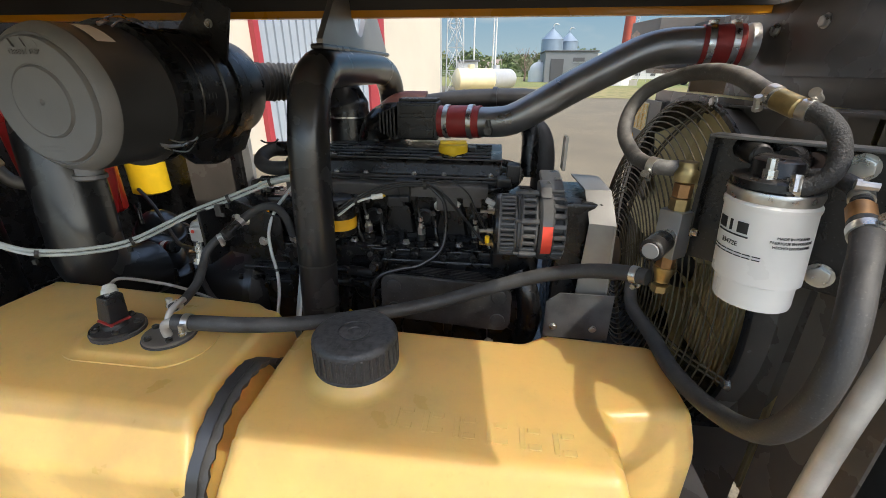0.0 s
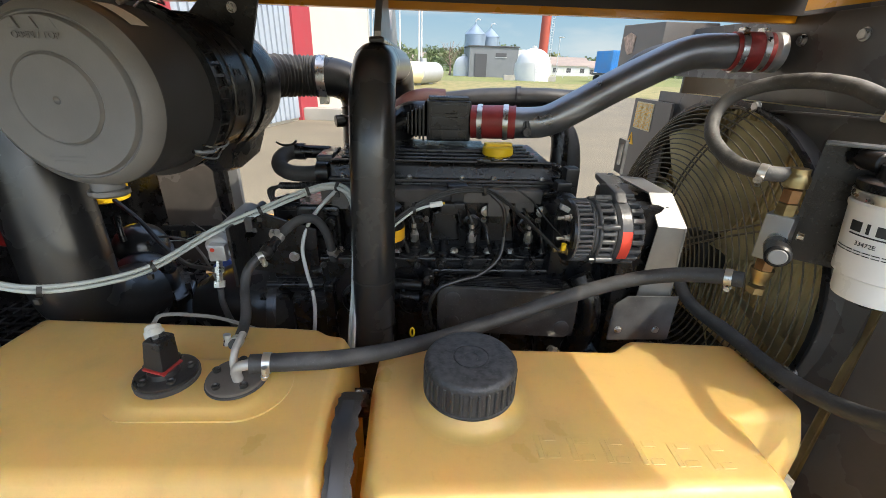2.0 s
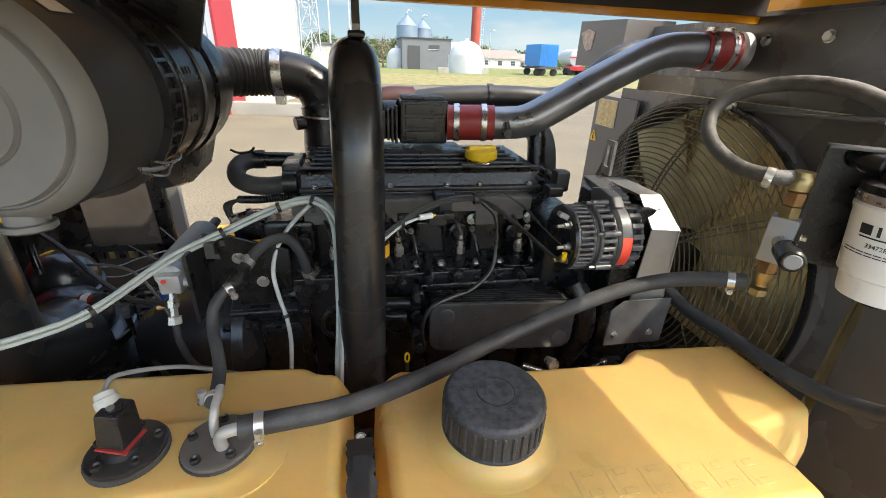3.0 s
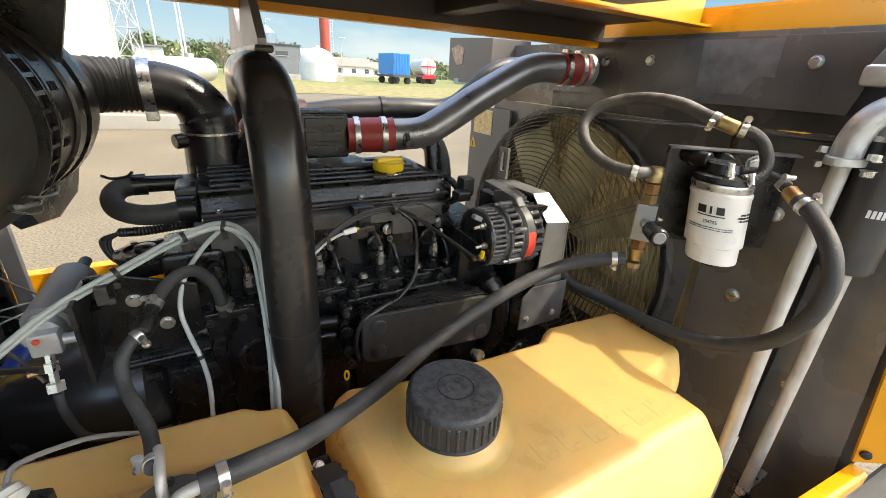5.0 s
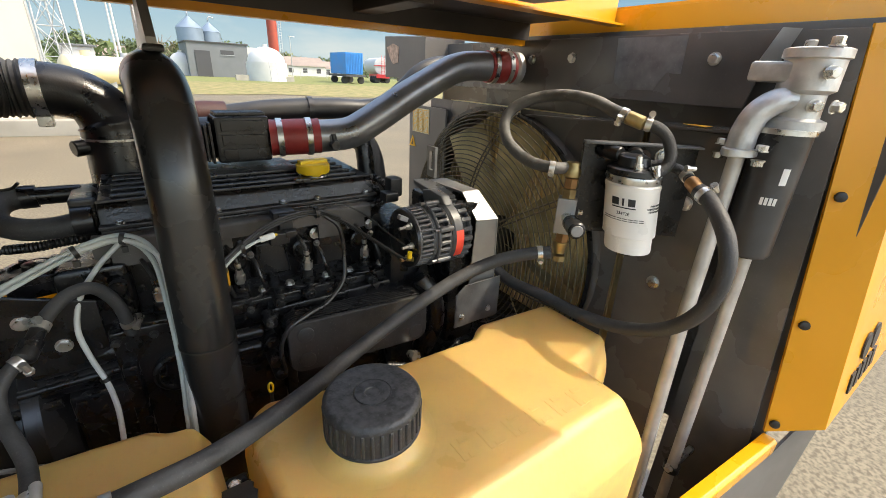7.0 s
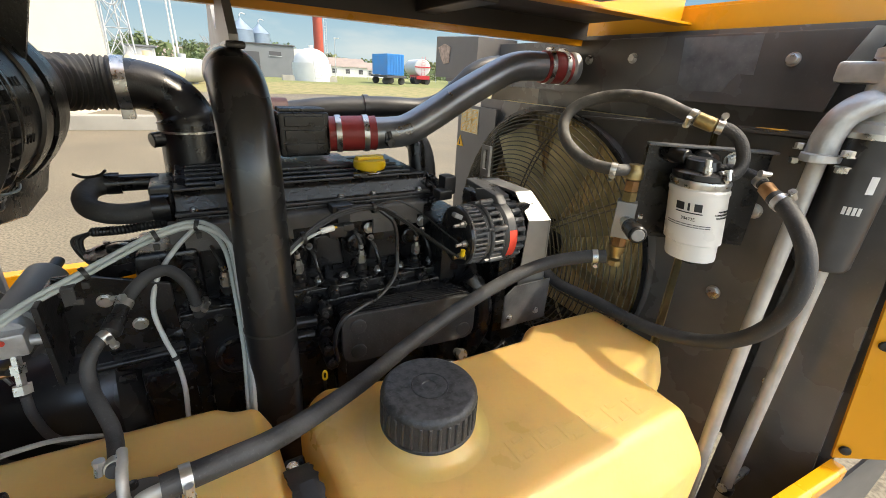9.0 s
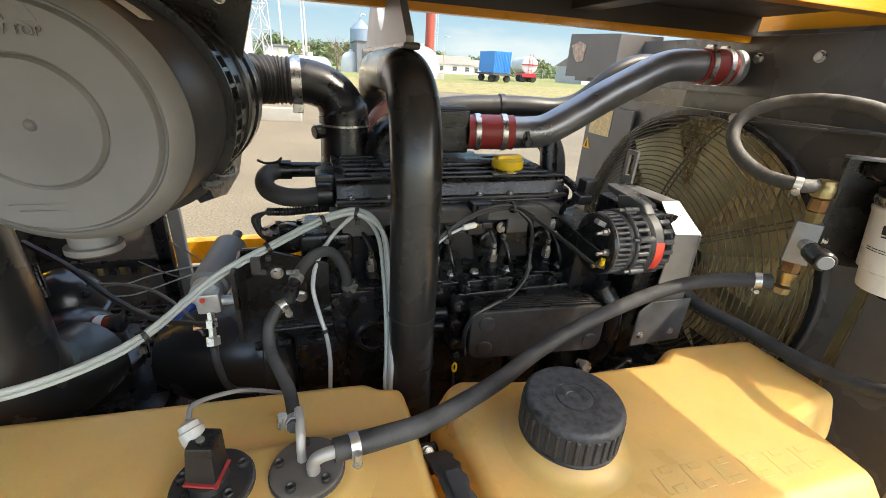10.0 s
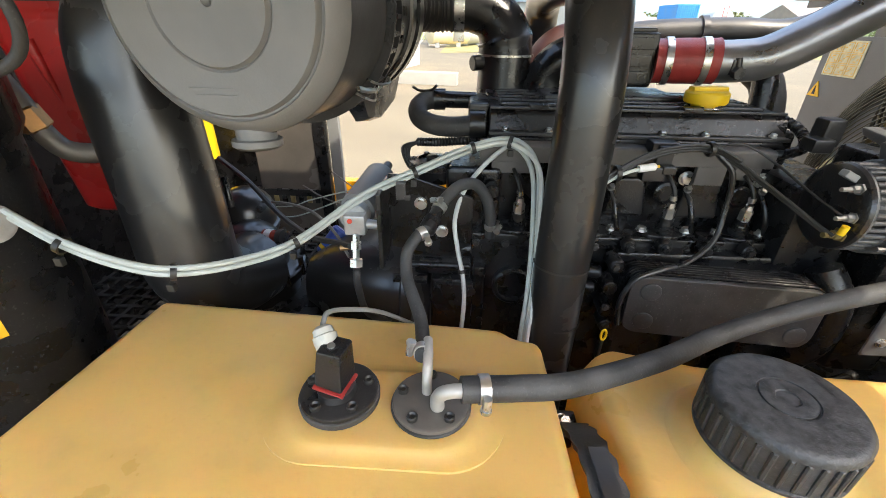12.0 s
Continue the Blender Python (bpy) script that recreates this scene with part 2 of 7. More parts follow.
def rrect(w, h, r, cx=0.0, cy=0.0, n=5):
    out = []
    for sx, sy, a0 in ((1, 1, 0), (-1, 1, 90), (-1, -1, 180), (1, -1, 270)):
        for k in range(n + 1):
            a = radians(a0 + 90 * k / n)
            out.append((cx + sx * (w / 2 - r) + r * math.cos(a), cy + sy * (h / 2 - r) + r * math.sin(a)))
    return out


def hexhead(bm, at, d, r=0.008, h=0.006, washer=True):
    at, d = Vector(at), Vector(d).normalized()
    if washer:
        lathe(bm, [(0, r * 1.25), (0.0015, r * 1.25)], at, d, 16)
    lathe(bm, [(0.0012, r), (h - 0.001, r), (h, r * 0.85)], at, d, 6)
    return bm


def clamp_band(name, parent, at, d, r, side=(0, 0, 1), w=0.010):
    """A worm-drive hose clip: the band, and its screw housing as a piece of it."""
    at, d = Vector(at), Vector(d).normalized()
    side = Vector(side)
    side = (side - d * side.dot(d)).normalized()
    band = part(name, lathe(B(), [(-w / 2, r), (-w / 2, r + 0.0016), (w / 2, r + 0.0016), (w / 2, r)], at, d, 24, cap=False), M_STEEL, parent, "bright worm-drive hose clip")
    bm = B()
    t = d.cross(side)
    lathe(bm, [(-0.007, 0.0042), (0.006, 0.0042), (0.006, 0.0055), (0.010, 0.0055)], at + side * (r + 0.0055), t, 8)
    part("clip_screw", bm, M_STEEL, band)
    return band


def text_mesh(body, size, depth=0.0006):
    cu = bpy.data.curves.new("writing", "FONT")
    cu.body, cu.size, cu.extrude, cu.align_x, cu.align_y = body, size, depth, "CENTER", "CENTER"
    ob = new("writing", cu)
    me = bpy.data.meshes.new_from_object(ob.evaluated_get(bpy.context.evaluated_depsgraph_get()))
    bpy.data.objects.remove(ob)
    bm = B()
    bm.from_mesh(me)
    bpy.data.meshes.remove(me)
    return bm

# ---- ground and far setting ----
def patch(bm, pts, z):
    bm.faces.new([bm.verts.new((x, y, z)) for x, y in pts])
    return bm


def ground_mat(name, c1, c2, scale, rough, bump, fine):
    m = mat(name, c1, rough, var=0.26, scale=0.7, bump=bump, fine=fine, wear=0.05, specks=0.5, dust_color=tuple(min(1, 1.9 * c) for c in c1))
    nt = m.node_tree
    b = nt.nodes["Principled BSDF"]
    src = b.inputs["Base Color"].links[0].from_socket
    n = nt.nodes.new("ShaderNodeTexNoise")
    n.inputs["Scale"].default_value, n.inputs["Detail"].default_value = scale, 8
    nt.links.new(nt.nodes["Texture Coordinate"].outputs["Object"], n.inputs["Vector"])
    r = nt.nodes.new("ShaderNodeMapRange")
    r.inputs[1].default_value, r.inputs[2].default_value = 0.4, 0.62
    nt.links.new(n.outputs[0], r.inputs[0])
    mix = nt.nodes.new("ShaderNodeMix")
    mix.data_type = "RGBA"
    mix.inputs[7].default_value = (*c2, 1)
    nt.links.new(r.outputs[0], mix.inputs[0])
    nt.links.new(src, mix.inputs[6])
    nt.links.new(mix.outputs[2], b.inputs["Base Color"])
    return m


M_ASPHALT = ground_mat("worn_asphalt", (0.185, 0.156, 0.107), (0.104, 0.087, 0.058), 45.0, 0.85, 0.8, 70)
M_GRASS = ground_mat("dry_grass", (0.16, 0.155, 0.05), (0.28, 0.225, 0.10), 1.6, 0.9, 0.8, 20)
M_LAWN = ground_mat("green_grass", (0.14, 0.165, 0.045), (0.20, 0.195, 0.065), 2.5, 0.9, 0.8, 20)
M_LEAF = mat("foliage", (0.10, 0.135, 0.055), 0.8, var=0.5, scale=0.8, bump=0.0)
M_LEAF2 = mat("yellow_green_foliage", (0.14, 0.155, 0.06), 0.8, var=0.5, scale=0.8, bump=0.0)
M_TWIG = mat("bare_twigs", (0.22, 0.15, 0.12), 0.8, var=0.3, scale=3, bump=0.0)
M_BARK = mat("bark", (0.10, 0.08, 0.06), 0.9, var=0.3, scale=6, bump=0.4)
M_RENDER = mat("cream_wall_render", (0.52, 0.48, 0.40), 0.8, var=0.06, scale=0.6, bump=0.2, fine=40)
M_CLAD = mat("pale_blue_grey_cladding", (0.30, 0.34, 0.39), 0.5, var=0.06, scale=1.0, bump=0.05)
M_REDPOST = mat("dark_red_steel", (0.32, 0.035, 0.045), 0.5, var=0.1, scale=2.0, bump=0.05)
M_GREYWALL = mat("grey_cladding", (0.15, 0.16, 0.17), 0.6, var=0.08, scale=1.0, bump=0.05)
M_DARKDOOR = mat("dark_door", (0.06, 0.06, 0.065), 0.6, var=0.1, scale=1.0, bump=0.0)
M_SILO = mat("silo_steel", (0.20, 0.26, 0.33), 0.5, 0.3, var=0.1, scale=1.0, bump=0.0)
M_WHITEF = mat("white_far_paint", (0.55, 0.55, 0.54), 0.6, var=0.05, scale=1.0, bump=0.0)
M_CREAMT = mat("cream_tank_paint", (0.72, 0.62, 0.40), 0.5, var=0.12, scale=1.0, bump=0.0)
M_CHIM = mat("rust_red_chimney", (0.34, 0.06, 0.035), 0.6, var=0.15, scale=1.5, bump=0.0)
M_CONT = mat("blue_container", (0.03, 0.22, 0.55), 0.5, var=0.1, scale=1.0, bump=0.0)
M_TANKR = mat("tanker_red", (0.45, 0.02, 0.03), 0.4, var=0.1, scale=1.0, bump=0.0)
M_ROOF = mat("grey_brown_roof", (0.25, 0.20, 0.17), 0.7, var=0.15, scale=1.0, bump=0.0)
M_CONC = mat("pale_concrete", (0.30, 0.285, 0.25), 0.8, var=0.12, scale=2.0, bump=0.3, fine=30)
M_TYRE = mat("tyre_rubber", (0.03, 0.03, 0.03), 0.8, var=0.2, scale=8, bump=0.1)
M_GALVF = mat("far_galvanised_steel", (0.45, 0.46, 0.47), 0.5, 0.4, var=0.1, scale=2, bump=0.0)

tagged(part("ground", patch(B(), [(-700, -700), (700, -700), (700, 700), (-700, 700)], 0.0), M_ASPHALT), "worn pinkish-grey asphalt yard", "ground", kind="structure")
bm = B()
pts_near = [(x, 27 + 1.2 * math.sin(x * 0.31) + 0.6 * math.sin(x * 0.9 + 1)) for x in range(-2, 91, 3)]
patch(bm, pts_near + [(90, 46), (-2, 46)], 0.02)
tagged(part("grass_verge", bm, M_GRASS), "strip of dry yellowish grass", "grass", kind="structure")
tagged(part("lawn", patch(B(), [(-30, 46), (140, 46), (260, 420), (-120, 420)], 0.03), M_LAWN), "green lawn behind the yard", "grass", kind="structure")

# building beside the yard: its wall runs obliquely
W0, W1 = Vector((-5.548, 4.956, 0)), Vector((-2.388, 18.697, 0))
WD = (W1 - W0).normalized()
WN = Vector((WD.y, -WD.x, 0))


def wall_box(bm, s0, s1, z0, z1, off, thick, bevel=0.0):
    a, b = W0 + WD * s0 + WN * off, W0 + WD * s1 + WN * off
    return loft(bm, [[(p.x, p.y, z0) for p in (a, b, b - WN * thick, a - WN * thick)], [(p.x, p.y, z1) for p in (a, b, b - WN * thick, a - WN * thick)]], bevel)


LEN = (W1 - W0).length
hall = thing("industrial_hall", tuple(W0), "cream rendered industrial hall with corrugated grey doors", "building")
part("wall", wall_box(B(), 0, LEN, 0, 9, 0, 14), M_RENDER, hall)
s = 3.72
slide = part("sliding_door", wall_box(B(), 3.70, 7.90, 0.08, 6.0, 0.05, 0.04), M_CLAD, hall, "pale blue-grey corrugated sliding door")
while s < 7.72:
    part("rib", wall_box(B(), s, s + 0.16, 0.1, 6.0, 0.10, 0.05), M_CLAD, slide)
    s += 0.24
part("door_post", wall_box(B(), 7.90, 8.92, 0, 7, 0.12, 0.12), M_REDPOST, hall, "dark red steel post")
part("door_post", wall_box(B(), 3.58, 3.72, 0, 7, 0.12, 0.12), M_REDPOST, hall, "dark red steel post")
part("corner_trim", wall_box(B(), LEN - 0.12, LEN + 0.02, 0, 9, 0.03, 0.1), M_GALVF, hall, "grey corner trim")

# lattice mast
def strut(bm, a, b, r):
    return cyl(bm, a, b, r, 5)


def lattice_mast(at, w, h, label):
    e = thing("lattice_mast", at, label, "mast")
    x, y, _ = at
    corners = [(x - w / 2, y), (x + w / 2, y), (x, y + w * 0.8)]
    for cx, cy in corners:
        part("leg", strut(B(), (cx, cy, 0), (x + (cx - x) * 0.55, y + (cy - y) * 0.55, h), 0.05), M_GALVF, e)
    bm = B()
    n = 9
    for i in range(n):
        for k in range(3):
            def at_level(q, j):
                f = 1 - 0.45 * j / n
                return (x + (corners[q % 3][0] - x) * f, y + (corners[q % 3][1] - y) * f, h * j / n)
            strut(bm, at_level(k, i), at_level(k + 1, i + 1), 0.022)
            strut(bm, at_level(k + 1, i), at_level(k, i + 1), 0.022)
            strut(bm, at_level(k, i + 1), at_level(k + 1, i + 1), 0.022)
    part("bracing", bm, M_GALVF, e)
    bm = B()
    tube(bm, [(x + 0.35 * math.cos(a), y - 0.4, 4.6 + 0.35 * math.sin(a)) for a in [i * math.pi / 8 for i in range(17)]], 0.04, 6, 1, smooth=False)
    part("antenna_ring", bm, M_GALVF, e)


lattice_mast((-3.3, 33.5, 0), 1.35, 14, "galvanised steel lattice mast on the yard's edge")
for px, py in ((-2.2, 38), (-0.7, 42), (-0.45, 40)):
    e = thing("pole", (px, py, 0), "slender white flagpole standing beyond the yard", "pole", "flagpoles")
    part("shaft", lathe(B(), [(0, 0.08), (12, 0.04)], (px, py, 0), (0, 0, 1), 8), M_WHITEF, e)
    part("base", cyl(B(), (px, py, 0), (px, py, 0.25), 0.16, 8), M_CONC, e)


def lying_tank(a, b, r, m, label):
    a, b = Vector(a), Vector(b)
    e = thing("storage_tank", (a.x, a.y, 0), label, "tank")
    n = (b - a).length
    part("shell", lathe(B(), [(-0.25, r * 0.25), (-0.18, r * 0.7), (0, r), (n, r), (n + 0.18, r * 0.7), (n + 0.25, r * 0.25)], a, b - a, 20), m, e)
    for f in (0.2, 0.8):
        c = a + (b - a) * f
        part("cradle", box(B(), (c.x, c.y, (a.z - r) / 2 + 0.1), (0.3, 1.1 * r, a.z - r + 0.2)), M_GALVF, e)
    part("manhole", cyl(B(), (a + (b - a) * 0.4) + Vector((0, 0, r - 0.05)), (a + (b - a) * 0.4) + Vector((0, 0, r + 0.25)), 0.25, 12), m, e)


lying_tank((-3.0, 32.0, 0.95), (-0.6, 33.2, 0.95), 0.75, M_CREAMT, "cream cylindrical storage tank lying on cradles")
lying_tank((-0.9, 34.5, 0.9), (0.7, 38.5, 0.9), 0.8, M_GALVF, "pale grey cylindrical storage tank on cradles")
e = thing("hut", (-2.6, 36, 0), "small pale site hut", "hut")
part("wall", box(B(), (-2.6, 36.6, 1.1), (1.6, 1.8, 2.2), 0.02), M_WHITEF, e)
part("roof", box(B(), (-2.6, 36.6, 2.26), (1.9, 2.1, 0.12), 0.02), M_GREYWALL, e)

# grey workshop
e = thing("workshop", (5.9, 63, 0), "low grey flat-roofed workshop with a dark roller door", "building")
part("wall", box(B(), (9.4, 67, 1.95), (6.8, 8, 3.9), 0.03), M_GREYWALL, e)
part("roof", box(B(), (9.4, 67, 3.95), (7.1, 8.3, 0.16), 0.03), M_DARKDOOR, e)
part("annex", box(B(), (13.2, 67.4, 1.85), (2.6, 7, 3.7), 0.03), M_WHITEF, e, "paler annex")
part("roller_door", box(B(), (7.6, 62.97, 1.5), (1.7, 0.1, 3.0), 0.02), M_DARKDOOR, e, "dark roller door")
win = part("window", box(B(), (10.4, 62.98, 2.9), (1.5, 0.08, 0.5), 0.01), M_DARKDOOR, e, "dark strip window")
part("sill", box(B(), (10.4, 62.94, 2.6), (1.6, 0.08, 0.06)), M_GALVF, win)


def silo(x, y, r, h):
    e = thing("silo", (x, y, 0), "blue-grey corrugated steel silo with a conical roof", "silo", "silos")
    prof, n = [], 26
    for i in range(n + 1):
        prof.append((h * i / n, r + (0.03 if i % 2 else 0)))
    part("shell", lathe(B(), prof, (x, y, 0), (0, 0, 1), 24), M_SILO, e)
    part("roof", lathe(B(), [(0, r + 0.06), (0.9 * r, 0.12), (0.9 * r + 0.3, 0.12)], (x, y, h), (0, 0, 1), 24), M_SILO, e)
    part("spout", tube(B(), [(x, y, h + 0.9 * r), (x, y, h + 0.9 * r + 0.5), (x + 0.3, y, h + 0.9 * r + 0.75), (x + 0.8, y, h + 0.9 * r + 0.6)], 0.09, 8, 4), M_GALVF, e)


silo(8.3, 78, 1.75, 6.2)
silo(11.2, 80, 1.5, 6.0)


def dome_hut(x, y, r, h, label, ladder=True):
    e = thing("domed_tank", (x, y, 0), label, "tank")
    prof = [(0, r), (h * 0.55, r)] + [(h * 0.55 + h * 0.45 * math.sin(radians(a)), r * math.cos(radians(a)) * 0.92) for a in range(0, 90, 12)] + [(h, 0.2)]
    part("shell", lathe(B(), prof, (x, y, 0), (0, 0, 1), 24), M_WHITEF, e)
    part("cap", cyl(B(), (x, y, h - 0.05), (x, y, h + 0.25), 0.25, 12), M_WHITEF, e)
    if ladder:
        bm = B()
        for dx in (-0.35, 0.35):
            tube(bm, [(x + dx, y - r - 0.9, 0), (x + dx, y - r - 0.2, h * 0.62), (x + dx * 0.9, y - r + 0.3, h * 0.72)], 0.035, 5, 3)
        for i in range(7):
            f = (i + 0.5) / 7.5
            cyl(bm, (x - 0.35, y - r - 0.9 + 0.7 * f, h * 0.62 * f), (x + 0.35, y - r - 0.9 + 0.7 * f, h * 0.62 * f), 0.025, 5)
        part("ladder", bm, M_GALVF, e)


dome_hut(12.7, 53.5, 2.15, 3.55, "white domed storage tank with a steel ladder")
dome_hut(5.5, 66.0, 1.45, 2.7, "small white domed storage tank", False)
for bx, by in ((9.7, 52.2), (14.6, 52.4)):
    e = tagged(part("concrete_block", box(B(), (bx, by, 0.3), (1.3, 0.5, 0.6), 0.04), M_CONC), "pale concrete block on the grass", "block", "concrete blocks")
e = thing("chimney", (20.6, 80, 0), "tall rust-red steel chimney with a ladder", "chimney")
part("shaft", cyl(B(), (20.6, 80, 0), (20.6, 80, 26), 0.80, 20), M_CHIM, e)
bm = B()
for dx in (1.0, 1.4):
    cyl(bm, (20.6 + dx, 79.8, 0), (20.6 + dx, 79.8, 26), 0.035, 4)
for i in range(60):
    cyl(bm, (21.6, 79.8, 0.4 * i + 2), (22.0, 79.8, 0.4 * i + 2), 0.025, 4)
part("ladder", bm, M_GALVF, e)
e = thing("street_lamp", (21.6, 74, 0), "grey street lamp on a tall pole", "lamp")
part("pole", lathe(B(), [(0, 0.08), (6, 0.05)], (21.6, 74, 0), (0, 0, 1), 8), M_GALVF, e)
part("lantern", box(B(), (21.9, 74, 6.02), (0.9, 0.25, 0.12), 0.03), M_GALVF, e)


def house(x, y, w, d, h, roof, label, rot=0):
    e = thing("house", (x, y, 0), label, "house")
    part("wall", box(B(), (x, y + d / 2, h / 2), (w, d, h)), M_WHITEF, e)
    part("roof", prism(B(), [(y - 0.3, h), (y + d + 0.3, h), (y + d / 2, h + roof)], "x", x - w / 2 - 0.3, x + w / 2 + 0.3), M_ROOF, e)
    for i in range(3):
        wx = x - w / 2 + (i + 0.5) * w / 3
        part("window", box(B(), (wx, y - 0.02, h * 0.55), (0.9, 0.06, 0.9)), M_DARKDOOR, e)


house(29.5, 92, 8.5, 7, 1.9, 1.7, "low white house with a grey-brown roof")
house(37.5, 96, 5.0, 6, 1.6, 1.5, "small white house with a grey-brown roof")
house(-3.0, 120, 6, 6, 2.2, 2.0, "distant house under trees")


def wheel(parent, x, y, r=0.4, w=0.24):
    t = part("wheel", lathe(B(), [(-w / 2, r * 0.6), (-w / 2, r * 0.95), (-w / 2 + 0.04, r), (w / 2 - 0.04, r), (w / 2, r * 0.95), (w / 2, r * 0.6)], (x, y, r), (0, 1, 0), 18), M_TYRE, parent)
    part("rim", lathe(B(), [(-w / 2 + 0.02, r * 0.6), (w / 2 - 0.02, r * 0.6)], (x, y, r), (0, 1, 0), 14), M_WHITEF, t)


CX, CY = 22.7, 52.5
e = thing("container_trailer", (CX, CY, 0), "bright blue ribbed container on a two-axle trailer", "trailer")
cont = part("container", box(B(), (CX + 0.15, CY + 2.5, 2.35), (2.3, 5.0, 2.45)), M_CONT, e, "bright blue ribbed steel container")
for i in range(11):
    part("rib", box(B(), (CX - 0.9 + 0.21 * i, CY - 0.03, 2.35), (0.09, 0.08, 2.3)), M_CONT, cont)
part("chassis", box(B(), (CX + 0.1, CY + 2.3, 0.95), (2.6, 5.8, 0.25)), M_DARKDOOR, e)
for wx in (-1.0, 1.15):
    for wy in (0.4, 3.8):
        wheel(e, CX + wx, CY + wy, 0.45, 0.3)
TX, TY = 29.8, 58.5
e = thing("tank_trailer", (TX, TY, 0), "white road tanker trailer with a red band and chassis", "trailer")
part("tank", lathe(B(), [(0, 0.8), (0.12, 1.15), (8, 1.15), (8.12, 0.8)], (TX, TY, 2.3), (0.25, 1, 0), 24), M_WHITEF, e)
part("band", box(B(), (TX - 0.02, TY - 0.05, 2.35), (2.34, 0.12, 0.14), rot=(0, 0, -14)), M_TANKR, e, "red band")
part("chassis", box(B(), (TX + 0.5, TY + 2.0, 0.95), (1.9, 5, 0.5), rot=(0, 0, -14)), M_TANKR, e, "red chassis")
bm = B()
for dx in (-0.25, 0.25):
    cyl(bm, (TX + dx, TY - 0.2, 1.0), (TX + dx, TY - 0.2, 3.7), 0.03, 5)
for i in range(7):
    cyl(bm, (TX - 0.25, TY - 0.2, 1.3 + 0.33 * i), (TX + 0.25, TY - 0.2, 1.3 + 0.33 * i), 0.02, 5)
part("ladder", bm, M_TANKR, e, "red ladder")
for wx in (-0.8, 0.8):
    for wy in (0.3, 1.6, 2.9):
        wheel(e, TX + wx + 0.25 * wy, TY + wy, 0.5, 0.35)
e = thing("barn", (44, 62, 0), "pale grey gabled barn", "building")
part("wall", box(B(), (45, 66, 1.3), (8, 8, 2.6)), M_GALVF, e)
part("roof", prism(B(), [(61.6, 2.6), (70.4, 2.6), (66, 4.2)], "x", 40.8, 49.2), M_ROOF, e)
tagged(part("kerb_wall", box(B(), (-2.15, 12.75, 0.16), (3.0, 0.35, 0.34), 0.03, rot=(0, 0, -6)), M_CONC), "low pale concrete kerb wall", "kerb")
e = thing("fence", (-12, 47.5, 0), "grey wire-mesh fence on steel posts", "fence")
for i in range(21):
    part("post", cyl(B(), (-12 + 4.2 * i, 70 - 0.0 * i, 0), (-12 + 4.2 * i, 70, 1.6), 0.035, 6), M_GALVF, e)
bm = B()
for k in range(5):
    cyl(bm, (-12, 70, 0.3 + 0.3 * k), (72, 70, 0.3 + 0.3 * k), 0.012, 4)
part("wires", bm, M_GALVF, e)


def tree(x, y, h, w, m, label, seed, clumps=150, bare=False):
    rnd = random.Random(seed)
    e = thing("tree", (x, y, 0), label, "tree")
    bm = tube(B(), [(x, y, 0), (x + 0.1, y, h * 0.3), (x - 0.1, y, h * 0.6), (x, y, h * 0.9)], lambda f: 0.22 * h / 6 * (1 - 0.85 * f), 7, 3)
    tips = []
    for i in range(26 if bare else 9):
        a, z0 = rnd.uniform(0, 6.28), h * rnd.uniform(0.22, 0.75)
        L = w * rnd.uniform(0.3, 0.55)
        tip = (x + L * math.cos(a), y + L * math.sin(a), min(h, z0 + L * rnd.uniform(0.5, 1.4)))
        tube(bm, [(x, y, z0), (x + 0.5 * L * math.cos(a), y + 0.5 * L * math.sin(a), z0 + 0.35 * (tip[2] - z0)), tip], lambda f: 0.05 * h / 6 * (1 - 0.8 * f), 5, 2)
        tips.append(tip)
    part("trunk", bm, M_TWIG if bare else M_BARK, e)
    bm = B()
    for i in range(clumps):
        u = rnd.random() ** 0.4
        a, b = rnd.uniform(0, 6.28), rnd.uniform(-1, 1)
        c = Vector((x + w * 0.5 * u * math.cos(a) * math.sqrt(1 - b * b), y + w * 0.5 * u * math.sin(a) * math.sqrt(1 - b * b), h * 0.62 + h * 0.38 * u * b))
        r = w * rnd.uniform(0.03, 0.075) * (0.6 if bare else 1)
        for k in range(7):
            d = Vector((rnd.uniform(-1, 1), rnd.uniform(-1, 1), rnd.uniform(-0.7, 0.7)))
            p, q = c + d * r * 1.6, Vector((rnd.uniform(-1, 1), rnd.uniform(-1, 1), rnd.uniform(-1, 1))) * r * (0.35 if bare else 0.8)
            s_ = Vector((rnd.uniform(-1, 1), rnd.uniform(-1, 1), rnd.uniform(-1, 1))) * r * (0.12 if bare else 0.8)
            bm.faces.new([bm.verts.new(p + q), bm.verts.new(p + s_), bm.verts.new(p - q), bm.verts.new(p - s_)])
    part("crown", bm, m, e)


